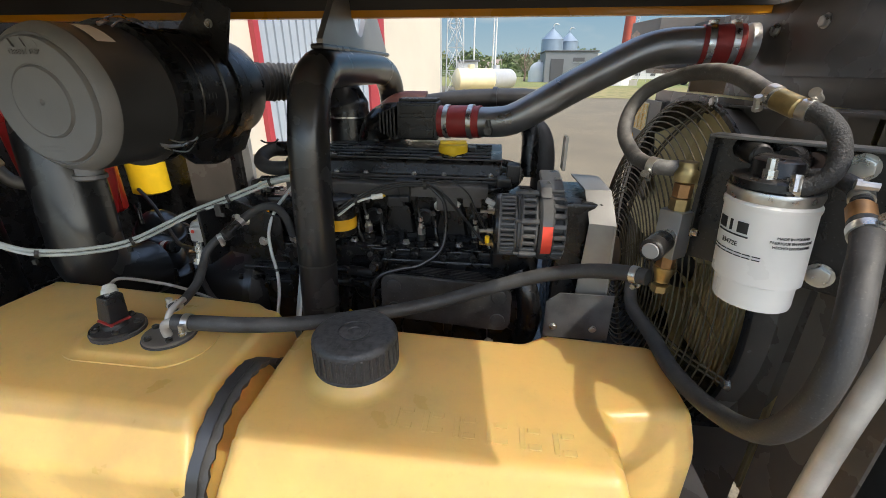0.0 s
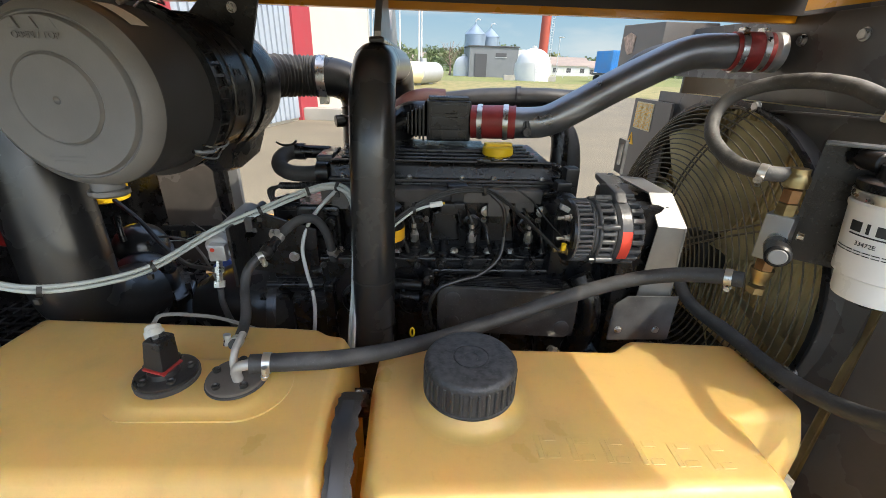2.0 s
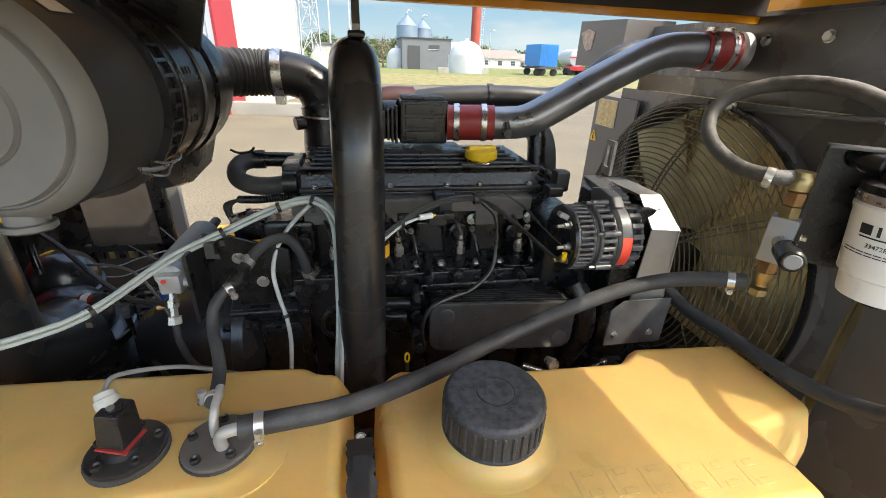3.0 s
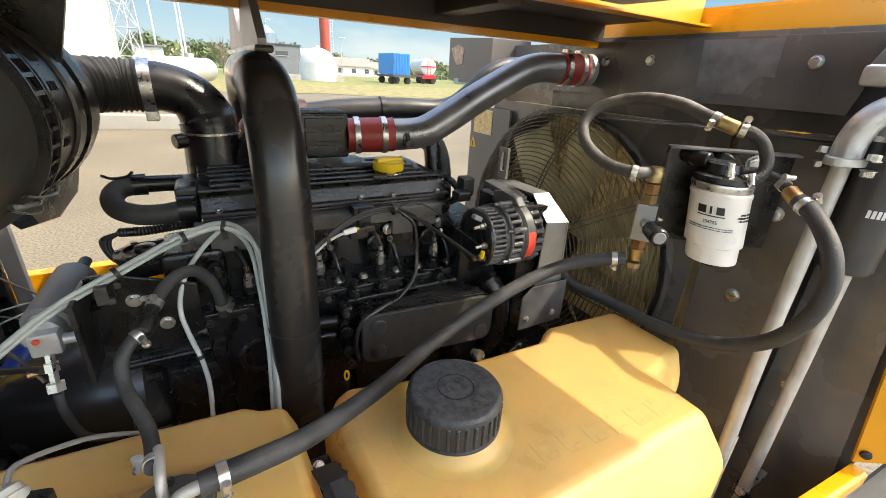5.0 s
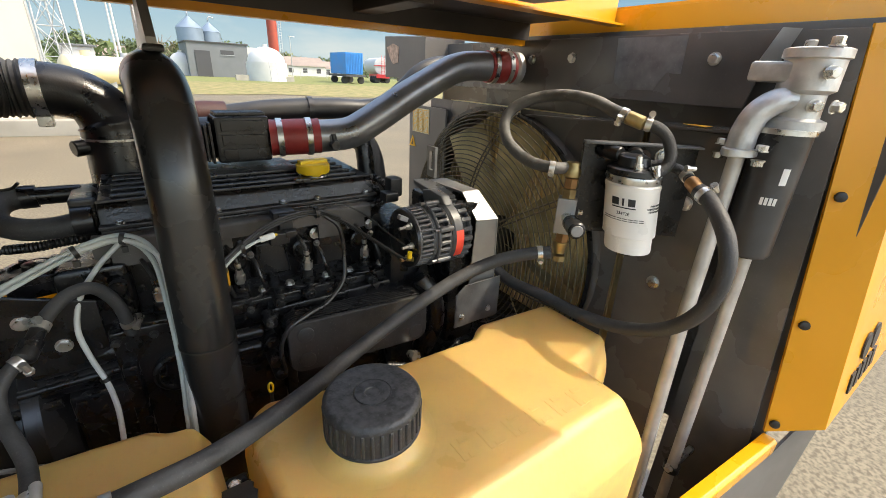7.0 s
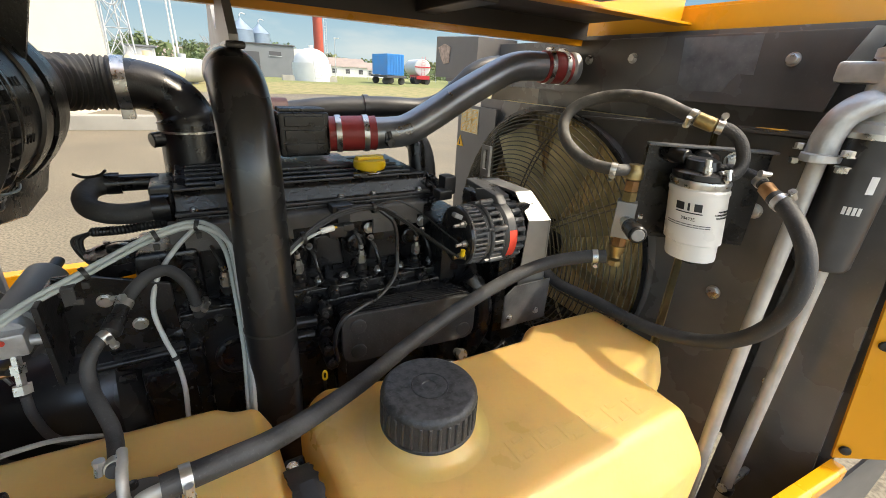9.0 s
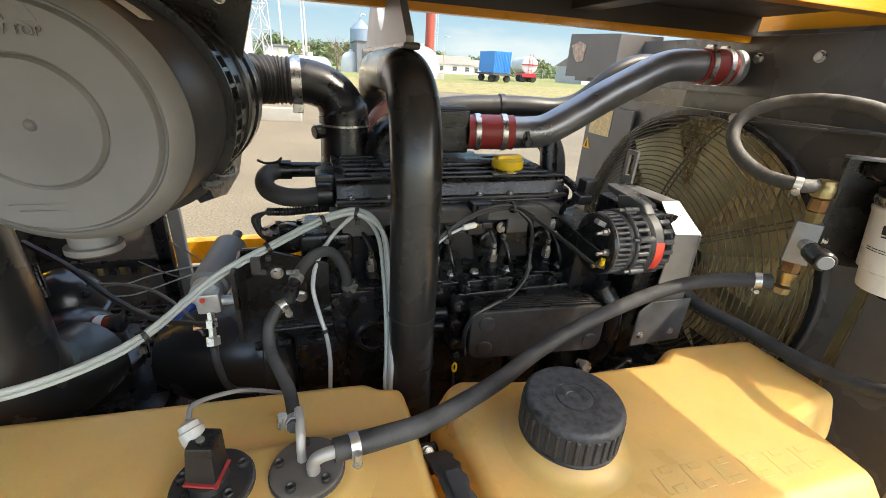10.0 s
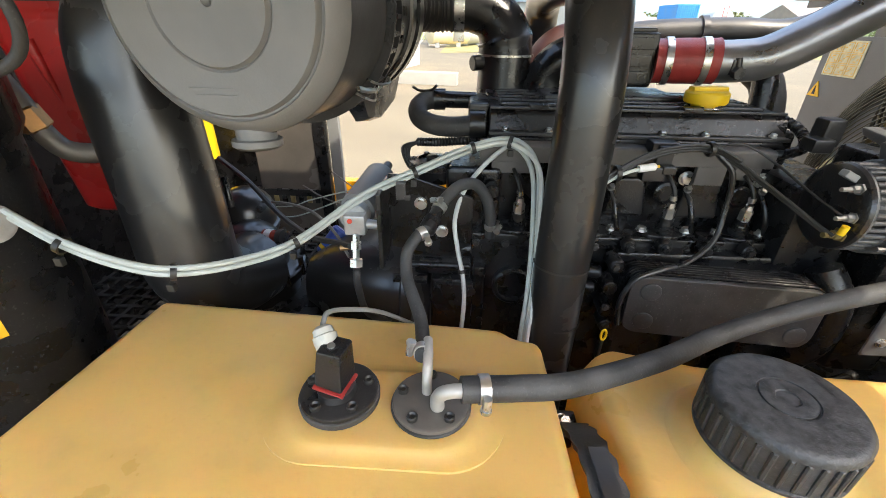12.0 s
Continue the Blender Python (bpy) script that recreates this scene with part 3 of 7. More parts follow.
tree(3.6, 68, 4.6, 4.2, M_TWIG, "leafless reddish tree by the fence", 5, 170, True)
tree(16.5, 86, 5.4, 3.0, M_LEAF, "green tree behind the workshop", 6, 120)
rt = random.Random(11)
for i in range(24):
    az = radians(-13 + 45 * i / 23 + rt.uniform(-0.5, 0.5))
    dist = rt.uniform(118, 150)
    low = 1.0 if i < 12 else 0.62
    tree(dist * math.sin(az), dist * math.cos(az), rt.uniform(5.0, 8.0) * low, rt.uniform(6, 9), M_LEAF if i % 3 else M_LEAF2, "green tree in the distant row of trees", 20 + i, 110)
bm = B()
rb = random.Random(3)
for i in range(2600):
    az = radians(rb.uniform(-14, 50))
    dist = rb.uniform(105, 170)
    c = Vector((dist * math.sin(az), dist * math.cos(az), rb.random() ** 1.6 * (4.2 if az < radians(12) else 2.2)))
    for k in range(4):
        p = c + Vector((rb.uniform(-1, 1), rb.uniform(-1, 1), rb.uniform(-0.5, 0.5)))
        q, s_ = Vector((rb.uniform(-1, 1), 0.3, rb.uniform(-1, 1))) * 0.7, Vector((rb.uniform(-1, 1), -0.3, rb.uniform(-1, 1))) * 0.7
        bm.faces.new([bm.verts.new(p + q), bm.verts.new(p + s_), bm.verts.new(p - q), bm.verts.new(p - s_)])
tagged(part("bushes", bm, M_LEAF), "far hedge and undergrowth along the horizon", "bushes", kind="stuff")


# sky far behind everything
M_SKY = bpy.data.materials.new("far_sky")
M_SKY.use_nodes = True
nt = M_SKY.node_tree
nt.nodes.clear()
outp, em = nt.nodes.new("ShaderNodeOutputMaterial"), nt.nodes.new("ShaderNodeEmission")
nt.links.new(em.outputs[0], outp.inputs["Surface"])
co, sep = nt.nodes.new("ShaderNodeTexCoord"), nt.nodes.new("ShaderNodeSeparateXYZ")
nt.links.new(co.outputs["Object"], sep.inputs[0])
grad = nt.nodes.new("ShaderNodeValToRGB")
hgt = nt.nodes.new("ShaderNodeMapRange")
hgt.inputs[1].default_value, hgt.inputs[2].default_value = 0.0, 220.0
nt.links.new(sep.outputs["Z"], hgt.inputs[0])
nt.links.new(hgt.outputs[0], grad.inputs[0])
grad.color_ramp.elements[0].color, grad.color_ramp.elements[1].color = (0.40, 0.52, 0.60, 1), (0.085, 0.20, 0.40, 1)
mid_ = grad.color_ramp.elements.new(0.35)
mid_.color = (0.20, 0.37, 0.54, 1)
stretch = nt.nodes.new("ShaderNodeMapping")
stretch.inputs["Scale"].default_value = (0.006, 0.006, 0.022)
nt.links.new(co.outputs["Object"], stretch.inputs[0])
cloud = nt.nodes.new("ShaderNodeTexNoise")
cloud.inputs["Scale"].default_value, cloud.inputs["Detail"].default_value = 1.0, 8
nt.links.new(stretch.outputs[0], cloud.inputs["Vector"])
soft_ = nt.nodes.new("ShaderNodeMapRange")
soft_.inputs[1].default_value, soft_.inputs[2].default_value, soft_.inputs[4].default_value = 0.52, 0.75, 0.75
nt.links.new(cloud.outputs[0], soft_.inputs[0])
mixc = nt.nodes.new("ShaderNodeMix")
mixc.data_type = "RGBA"
mixc.inputs[7].default_value = (0.55, 0.60, 0.64, 1)
nt.links.new(soft_.outputs[0], mixc.inputs[0])
nt.links.new(grad.outputs[0], mixc.inputs[6])
nt.links.new(mixc.outputs[2], em.inputs["Color"])
em.inputs["Strength"].default_value = 0.38
bm = B()
ring = [(560 * math.sin(radians(a)), 560 * math.cos(radians(a))) for a in range(-40, 111, 5)]
lo_ = [bm.verts.new((x, y, -2)) for x, y in ring]
hi_ = [bm.verts.new((x, y, 240)) for x, y in ring]
for k in range(len(ring) - 1):
    bm.faces.new((lo_[k], lo_[k + 1], hi_[k + 1], hi_[k]))
tagged(part("backdrop", bm, M_SKY), "blue sky with thin white clouds far away", "sky", kind="structure")
# ---- canopy and chassis of the compressor ----
canopy = thing("compressor_canopy", (0, 0.9, 0.45), "yellow sheet-steel compressor canopy with black inner panels, doors open", "machine housing")
M_SKIRT = mat("dark_grey_skirt_paint", (0.10, 0.097, 0.093), 0.5, var=0.12, scale=8, bump=0.05)
M_BOUNCE = mat("pale_bounce_lining", (0.55, 0.55, 0.53), 0.8, var=0.1, scale=12, bump=0.3)
# roof spine between the two raised doors
M_CHEEK = mat("brown_grey_sheet_paint", (0.135, 0.126, 0.114), 0.5, var=0.2, scale=9, bump=0.06, specks=0.1)
# Darker brown than M_PANEL, for the roof spine and its ribs.
M_UNDER = mat("dark_brown_underside", (0.045, 0.040, 0.036), 0.5, var=0.3, scale=8, bump=0.08)
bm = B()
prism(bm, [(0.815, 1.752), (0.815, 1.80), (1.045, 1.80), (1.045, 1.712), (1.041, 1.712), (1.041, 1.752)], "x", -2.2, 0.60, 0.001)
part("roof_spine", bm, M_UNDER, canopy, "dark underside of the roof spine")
part("roof_lip", prism(B(), [(1.046, 1.698), (1.046, 1.82), (1.051, 1.82), (1.051, 1.703), (1.070, 1.703), (1.070, 1.698)], "x", -2.2, 0.60, 0.0008), M_YELLOW, canopy)
part("roof_lip", prism(B(), [(0.780, 1.736), (0.780, 1.741), (0.809, 1.741), (0.809, 1.84), (0.814, 1.84), (0.814, 1.736)], "x", -2.2, 0.634, 0.0008), M_YELLOW, canopy)
for x in (-1.35, -0.62, 0.12):
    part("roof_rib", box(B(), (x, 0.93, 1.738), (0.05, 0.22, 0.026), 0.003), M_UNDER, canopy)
DOOR = [(0.777, 1.752), (0.160, 1.738), (0.145, 1.715), (0.140, 1.717), (0.156, 1.744), (0.777, 1.758)]
part("near_door", loft(B(), [[(-2.2, y, z) for y, z in DOOR], [(0.4445 - 0.112 * y, y, z) for y, z in DOOR]]), M_YELLOW, canopy, "raised yellow side door")
# Unseen sheet under the door, pale so that it bounces light onto tank and engine.
part("bounce_lining", loft(B(), [[(x, 0.770, 1.744), (x, 0.18, 1.7305), (x, 0.18, 1.7365), (x, 0.770, 1.750)] for x in (-2.15, 0.33)]), M_BOUNCE, canopy, "unseen pale door lining, added to bounce light down")
# cooler compartment: inner panels towards the engine
bm = B()
prism(bm, [(0.452, 1.712), (0.470, 1.664), (0.485, 1.585), (1.75, 1.585), (1.75, 1.712)], "x", 0.592, 0.596, 0.0008)
prism(bm, [(0.452, 1.708), (1.75, 1.708), (1.75, 1.712), (0.452, 1.712)], "x", 0.596, 0.64, 0.0)
part("upper_panel", bm, M_PANEL, canopy)
part("corner_flap", loft(B(), [[(0.568, 0.452, 1.712), (0.568, 0.472, 1.662), (0.600, 0.452, 1.662), (0.600, 0.436, 1.712)], [(0.571, 0.454, 1.712), (0.571, 0.474, 1.662), (0.603, 0.454, 1.662), (0.603, 0.438, 1.712)]]), M_BRUSH, canopy, "bare folded steel flap")
bm = B()
prism(bm, [(0.44, 1.55), (1.08, 1.525), (1.08, 1.529), (0.44, 1.554)], "x", 0.50, 0.625, 0.0)
part("ledge", bm, M_PANEL, canopy)
part("inner_panel", box(B(), (0.630, 0.75, 1.30), (0.010, 0.95, 0.85), 0.001), M_PANEL, canopy)
bm = prism(B(), [(0.44, 0.62), (0.585, 0.62), (0.600, 1.545), (0.44, 1.545)], "x", 0.515, 0.520, 0.0008)
part("baffle_panel", bm, M_PANEL, canopy)
bm = prism(B(), [(0.262, 0.62), (0.442, 0.62), (0.442, 1.71), (0.352, 1.71)], "x", 0.600, 0.606, 0.0008)
part("end_panel", bm, M_PANEL, canopy)
part("far_cheek", prism(B(), [(1.255, 0.62), (1.49, 0.62), (1.49, 1.517), (1.27, 1.517)], "x", 0.500, 0.508, 0.001), M_CHEEK, canopy, "grey painted inner cheek with stickers")
part("far_box", prism(B(), [(1.40, 1.60), (1.675, 1.60), (1.675, 1.738), (1.40, 1.728)], "x", 0.500, 0.66, 0.002), M_CHEEK, canopy, "grey sheet-steel corner box")
part("far_wall", box(B(), (0.95, 1.50, 1.15), (0.60, 0.01, 1.1)), M_PANEL, canopy)
# yellow end of the canopy
part("end_top_rail", prism(B(), [(0.20, 1.712), (1.2, 1.712), (1.2, 1.771), (0.26, 1.771)], "x", 0.642, 0.650, 0.001), M_YELLOW, canopy)
part("end_roof", box(B(), (1.05, 1.0, 1.7745), (0.80, 1.5, 0.006)), M_YELLOW, canopy)
part("jamb", loft(B(), [[(0.600, 0.350, 1.715), (0.600, 0.275, 0.995), (0.640, 0.203, 1.04), (0.640, 0.285, 1.72)], [(0.604, 0.354, 1.715), (0.604, 0.279, 0.995), (0.644, 0.207, 1.04), (0.644, 0.289, 1.72)]]), M_YELLOW, canopy)
side = part("side_panel", loft(B(), [[(0.640, 0.285, 1.72), (0.640, 0.203, 1.04), (1.55, 0.203, 1.04), (1.55, 0.285, 1.72)], [(0.640, 0.290, 1.72), (0.640, 0.208, 1.04), (1.55, 0.208, 1.04), (1.55, 0.290, 1.72)]]), M_YELLOW, canopy)
part("lower_skirt", loft(B(), [[(-2.2, 0.472, 0.957), (-2.2, 0.45, 0.55), (0.62, 0.225, 0.55), (0.70, 0.236, 0.86), (0.74, 0.212, 1.034), (0.645, 0.240, 1.00), (0.60, 0.251, 0.957)], [(-2.2, 0.477, 0.957), (-2.2, 0.455, 0.55), (0.62, 0.230, 0.55), (0.70, 0.241, 0.86), (0.74, 0.217, 1.034), (0.645, 0.245, 1.00), (0.60, 0.256, 0.957)]]), M_SKIRT, canopy, "dark grey lower skirt")
part("door_sill", loft(B(), [[(x, y - 0.026, 0.958), (x, y - 0.026, 0.984), (x, y - 0.020, 0.990), (x, y, 0.990), (x, y, 0.958)] for x, y in ((-2.2, 0.500), (0.0, 0.322), (0.605, 0.276))], 0.002), M_YELLOW, canopy)
part("far_sill", prism(B(), [(1.58, 0.98), (1.58, 1.055), (1.62, 1.055), (1.62, 0.98)], "x", -2.2, 0.50, 0.002), M_YELLOW, canopy)
part("floor_cover", box(B(), (0.34, 1.095, 0.975), (0.44, 0.80, 0.012)), M_CAST, canopy, "dirty black floor plate")
part("back_panel", box(B(), (-1.28, 1.47, 1.2), (0.62, 0.01, 1.2)), M_CAST, canopy)
part("belly_pan", box(B(), (-0.5, 0.93, 0.60), (2.4, 1.35, 0.02)), M_PANEL, canopy)
part("far_skirt", box(B(), (-0.8, 1.60, 0.78), (2.6, 0.01, 0.36)), M_PANEL, canopy)
part("rear_bulkhead", box(B(), (-1.55, 0.95, 1.2), (0.01, 1.35, 1.2)), M_CAST, canopy)
for y, z in ((0.879, 1.669), (0.553, 1.667), (1.01, 1.665)):
    part("bolt", hexhead(B(), (0.591, y, z), (-1, 0, 0), 0.0095, 0.008), M_STEEL, canopy)
for y, z in ((0.310, 1.465), (0.286, 1.235), (0.266, 1.02)):
    part("rivet", lathe(B(), [(0, 0.009), (0.004, 0.008), (0.006, 0.003)], (0.604, y + 0.0, z), (-0.85, -0.5, 0), 12), M_WIRE, canopy)
bm = hexhead(B(), (0.599, 0.405, 1.07), (-1, 0, 0), 0.008, 0.007)
part("bolt", bm, M_STEEL, canopy)
part("bolt", hexhead(B(), (0.514, 0.50, 1.415), (-1, 0, 0), 0.011, 0.008), M_STEEL, canopy)
part("bolt", hexhead(B(), (0.514, 0.52, 1.24), (-1, 0, 0), 0.011, 0.008), M_STEEL, canopy)
# emblem on the outside of the side panel: plain shapes
bm = B()
for i in range(5):
    box(bm, (0.745 + 0.040 * i, 0.2085, 1.10), (0.026, 0.003, 0.042), rot=(-7, 0, 0))
for dx in (0.79, 0.86):
    lathe(bm, [(-0.0015, 0.028), (0.0015, 0.028)], (dx, 0.2155, 1.165), (0, 1, -0.12), 18)
part("emblem", bm, M_INK, side, "dark emblem shapes and lettering bars")
rf = thing("reflector", (0.56, 0.235, 0.80), "amber rectangular side reflector", "reflector")
part("lens", box(B(), (0.56, 0.234, 0.80), (0.09, 0.012, 0.04), 0.004, rot=(0, 0, -5)), mat("amber_lens", (0.55, 0.13, 0.03), 0.2, var=0.1, bump=0.3, fine=600), rf)
part("holder", box(B(), (0.56, 0.240, 0.80), (0.10, 0.008, 0.05), 0.003, rot=(0, 0, -5)), M_BLACKP, rf)
# stickers
def sticker(name, verts, m, label, parent=None):
    ob = part(name, loft(B(), verts), m, parent, "" if not parent else label)
    return tagged(ob, label, "label") if not parent else ob


st = thing("instruction_sticker", (0.498, 1.30, 1.5), "white and yellow instruction sticker with unreadable drawings", "sticker")
part("sheet", box(B(), (0.4985, 1.413, 1.468), (0.002, 0.105, 0.080)), mat("yellowed_label", (0.66, 0.56, 0.34), 0.55, var=0.2, scale=90, bump=0.03), st)
for row in range(3):
    for col in range(3):
        cy, cz = 1.413 - 0.033 + 0.033 * col, 1.468 - 0.025 + 0.025 * row
        bm = B()
        for dy, dz, w, h in ((0, 0.0105, 0.028, 0.0012), (0, -0.0105, 0.028, 0.0012), (-0.0135, 0, 0.0012, 0.021), (0.0135, 0, 0.0012, 0.021)):
            box(bm, (0.4968, cy + dy, cz + dz), (0.0008, w, h))
        for k in range(3):
            box(bm, (0.4968, cy - 0.007 + 0.007 * ((k * 2 + row + col) % 3), cz - 0.005 + 0.005 * k), (0.0008, 0.004 + 0.003 * ((row + k) % 2), 0.0022), rot=(20 * (col - k), 0, 0))
        part("drawing", bm, M_YINK, st)
st = thing("warning_sticker", (0.498, 1.33, 1.41), "yellow triangular warning sticker", "sticker")
part("sheet", prism(B(), [(1.445, 1.375), (1.485, 1.375), (1.465, 1.412)], "x", 0.4972, 0.4995), M_YINK, st)
part("sign", prism(B(), [(1.460, 1.380), (1.470, 1.380), (1.465, 1.402)], "x", 0.4962, 0.4970), M_INK, st)
st = thing("peeling_sticker", (0.488, 1.61, 1.67), "faded peeling sticker on the grey box", "sticker")
part("sheet", prism(B(), [(1.575, 1.65), (1.61, 1.645), (1.63, 1.662), (1.655, 1.70), (1.61, 1.712), (1.568, 1.70)], "x", 0.4972, 0.4995), mat("faded_sticker", (0.45, 0.32, 0.24), 0.7, var=0.4, scale=90, bump=0.1), st)
st = thing("ledge_sticker", (0.52, 0.53, 1.553), "yellow and red sticker on the black ledge", "sticker")
part("sheet", prism(B(), [(0.505, 0.50), (0.535, 0.50), (0.520, 0.545)], "z", 1.5542, 1.5552), M_YINK, st)
st = thing("adhesive_residue", (0.591, 0.69, 1.66), "dull patch of adhesive residue on the black panel", "residue")
part("film", prism(B(), [(0.762, 1.708), (0.611, 1.708), (0.609, 1.640), (0.639, 1.641), (0.659, 1.607), (0.734, 1.606), (0.754, 1.620)], "x", 0.5910, 0.5918), mat("grey_adhesive_film", (0.15, 0.142, 0.13), 0.55, var=0.35, scale=35, bump=0.15, specks=0.3), st)

# ---- fuel tank ----
tank = thing("fuel_tank", (-0.2, 0.55, 0.62), "translucent yellow moulded plastic fuel tank in two lobes", "fuel tank")


def layer(pts, z):
    return [(x, y, z) for x, y in pts]


RB = [(-0.262, 0.40), (-0.268, 0.600), (-0.264, 0.672), (-0.232, 0.694), (-0.125, 0.660), (0.128, 0.648), (0.166, 0.682), (0.362, 0.668), (0.368, 0.492), (0.256, 0.470), (0.252, 0.345), (-0.250, 0.338)]
RT = [(-0.246, 0.410), (-0.254, 0.600), (-0.250, 0.648), (-0.224, 0.668), (-0.122, 0.645), (0.132, 0.634), (0.172, 0.664), (0.345, 0.650), (0.352, 0.504), (0.240, 0.484), (0.236, 0.388), (-0.228, 0.388)]
RM = [(a[0] * 0.999, a[1]) for a in RB]
bm = loft(B(), [layer(RB, 0.64), layer(RM, 0.80), layer(RM, 1.108), layer(RT, 1.174)], 0.014, 4)
rbody = part("right_lobe", bm, M_TANK, tank, angle=60)
LB = [(-0.878, 0.352), (-0.852, 0.735), (-0.410, 0.708), (-0.352, 0.705), (-0.334, 0.690), (-0.298, 0.686), (-0.285, 0.352)]
LT = [(-0.852, 0.412), (-0.828, 0.708), (-0.420, 0.683), (-0.364, 0.681), (-0.345, 0.666), (-0.315, 0.662), (-0.308, 0.408)]
bm = B()
low, mid, top = layer(LB, 0.64), layer(LB, 1.122), [(x, y, 1.187 - 0.04 * max(0, x + 0.42)) for x, y in LT]
loft(bm, [low, mid, top], 0.012, 4)
lbody = part("left_lobe", bm, M_TANK, tank, angle=60)
part("waist", box(B(), (-0.275, 0.50, 0.80), (0.06, 0.22, 0.34), 0.015), M_TANK, tank)
# raised pad under the two flanges
prof = rrect(0.178, 0.088, 0.043, -0.4875, 0.545, 12)
PADL = ((1.36, 1.42, 1.10), (1.36, 1.42, 1.18655), (1.31, 1.36, 1.1868), (1.26, 1.30, 1.1873), (1.21, 1.24, 1.1880), (1.16, 1.18, 1.1893), (1.12, 1.13, 1.1908), (1.07, 1.08, 1.1925), (1.02, 1.02, 1.1937), (0.90, 0.90, 1.1940))
bm = loft(B(), [[(-0.4875 + (x + 0.4875) * a, 0.542 + (y - 0.545) * b, z) for x, y in prof] for a, b, z in PADL])
part("raised_pad", bm, M_TANK, tank, angle=80)
# moulded marks on the top: plain raised shapes
for i in range(6):
    x, bm = -0.032 + 0.041 * i, B()
    for dx, dy, w, h in ((-0.010, 0, 0.009, 0.034), (0.005, 0.0125, 0.020, 0.009), (0.005, -0.0125, 0.020, 0.009)):
        box(bm, (x + dx, 0.448 - 0.09 * (x + 0.05) + dy, 1.1738), (w * 0.8, h, 0.0018), 0.0009, seg=3)
    part("raised_mark", bm, M_TANK, rbody)

CX_, CY_, CZ = -0.121, 0.532, 1.186
CAP = [(0.005, 0.058), (0.006, 0.0630), (0.009, 0.0632), (0.010, 0.0612), (0.045, 0.0602), (0.046, 0.0622), (0.051, 0.0620), (0.0550, 0.0590), (0.0570, 0.055), (0.0572, 0.0245), (0.0560, 0.0240), (0.0558, 0.0225), (0.0572, 0.0220), (0.0578, 0.019), (0.0570, 0.010), (0.0560, 0.009), (0.0560, 0.0)]
cap = part("screw_cap", lathe(B(), CAP, (CX_, CY_, CZ), (0, 0, 1), 64), M_CAP, tank, "dusty black ribbed screw cap")
for i in range(34):
    a = 2 * math.pi * i / 34
    bm = box(B(), (CX_ + 0.0612 * math.cos(a), CY_ + 0.0612 * math.sin(a), CZ + 0.0285), (0.0040, 0.0046, 0.035), 0.0012, rot=(0, 0, math.degrees(a)), seg=1)
    part("grip_rib", bm, M_CAP, cap)
part("neck", lathe(B(), [(-0.0145, 0.094), (-0.0122, 0.086), (-0.0116, 0.079), (-0.0104, 0.073), (-0.0070, 0.0675), (-0.001, 0.0625), (0.004, 0.0590), (0.008, 0.056)], (CX_, CY_, CZ), (0, 0, 1), 40), M_TANK, tank)

strap = thing("tank_strap", (-0.275, 0.5, 1.15), "black rubber-lined steel strap between the tank lobes", "strap")


def ribbon(bm, pts, w, t, wob=0.0, per=8):
    line = spline(pts, per)
    rows = []
    for i, c in enumerate(line):
        d = (line[min(i + 1, len(line) - 1)] - line[max(i - 1, 0)]).normalized()
        sidev = Vector((1, 0, 0))
        up = sidev.cross(d).normalized()
        k = wob * math.sin(i * 1.9)
        rows.append([bm.verts.new(c + sidev * (sx * w / 2 + (k if sx > 0 else -0.6 * k)) + up * sz) for sx, sz in ((-1, 0), (-0.8, t), (0.8, t), (1, 0))])
    for u, v in zip(rows, rows[1:]):
        for q in range(4):
            bm.faces.new((u[q], u[(q + 1) % 4], v[(q + 1) % 4], v[q]))
    bm.faces.new(rows[0][::-1])
    bm.faces.new(rows[-1])
    return bm


SP = [(-0.285, 0.600, 1.100), (-0.286, 0.572, 1.146), (-0.284, 0.515, 1.178), (-0.282, 0.450, 1.178), (-0.281, 0.392, 1.150), (-0.282, 0.350, 1.095), (-0.285, 0.335, 0.95), (-0.285, 0.335, 0.70)]
part("rubber_edge", ribbon(B(), SP, 0.032, 0.009, 0.0022), M_RUBBER, strap, "wavy black rubber edging")
part("steel_band", ribbon(B(), [(x, y - 0.002, z + 0.009) for x, y, z in SP[2:]], 0.016, 0.003), M_DARKPIPE, strap, "dull steel band")
part("strap_anchor", box(B(), (-0.286, 0.612, 1.085), (0.036, 0.02, 0.05), 0.004), M_ENGINE, strap)
part("anchor_bolt", hexhead(B(), (-0.286, 0.606, 1.107), (0, -0.6, 0.8), 0.007, 0.02), M_STEEL, strap)

M_DULL = mat("dull_brown_grey_metal", (0.13, 0.118, 0.105), 0.5, 0.3, var=0.2, scale=30, bump=0.15)
# flanges on the pad
def flange(at, label, kind):
    x, y, z = at
    f = thing(kind, at, label, "flange")
    part("plate", lathe(B(), [(0, 0.0385), (0.005, 0.039), (0.010, 0.0385), (0.0115, 0.036), (0.0115, 0.0)], at, (0, 0, 1), 40), M_BLACKP if "sensor" in kind else M_DULL, f)
    part("gasket", lathe(B(), [(-0.001, 0.040), (0.0055, 0.0405), (0.0065, 0.039)], at, (0, 0, 1), 40), M_RUBBER, f, "black rubber gasket")
    for i in range(5):
        a = 2 * math.pi * (i + 0.3) / 5
        part("bolt", lathe(B(), [(0, 0.0055), (0.004, 0.0055), (0.005, 0.0042), (0.003, 0.0026)], (x + 0.030 * math.cos(a), y + 0.030 * math.sin(a), z + 0.0112), (0, 0, 1), 12), M_WIRE, f)
    return f


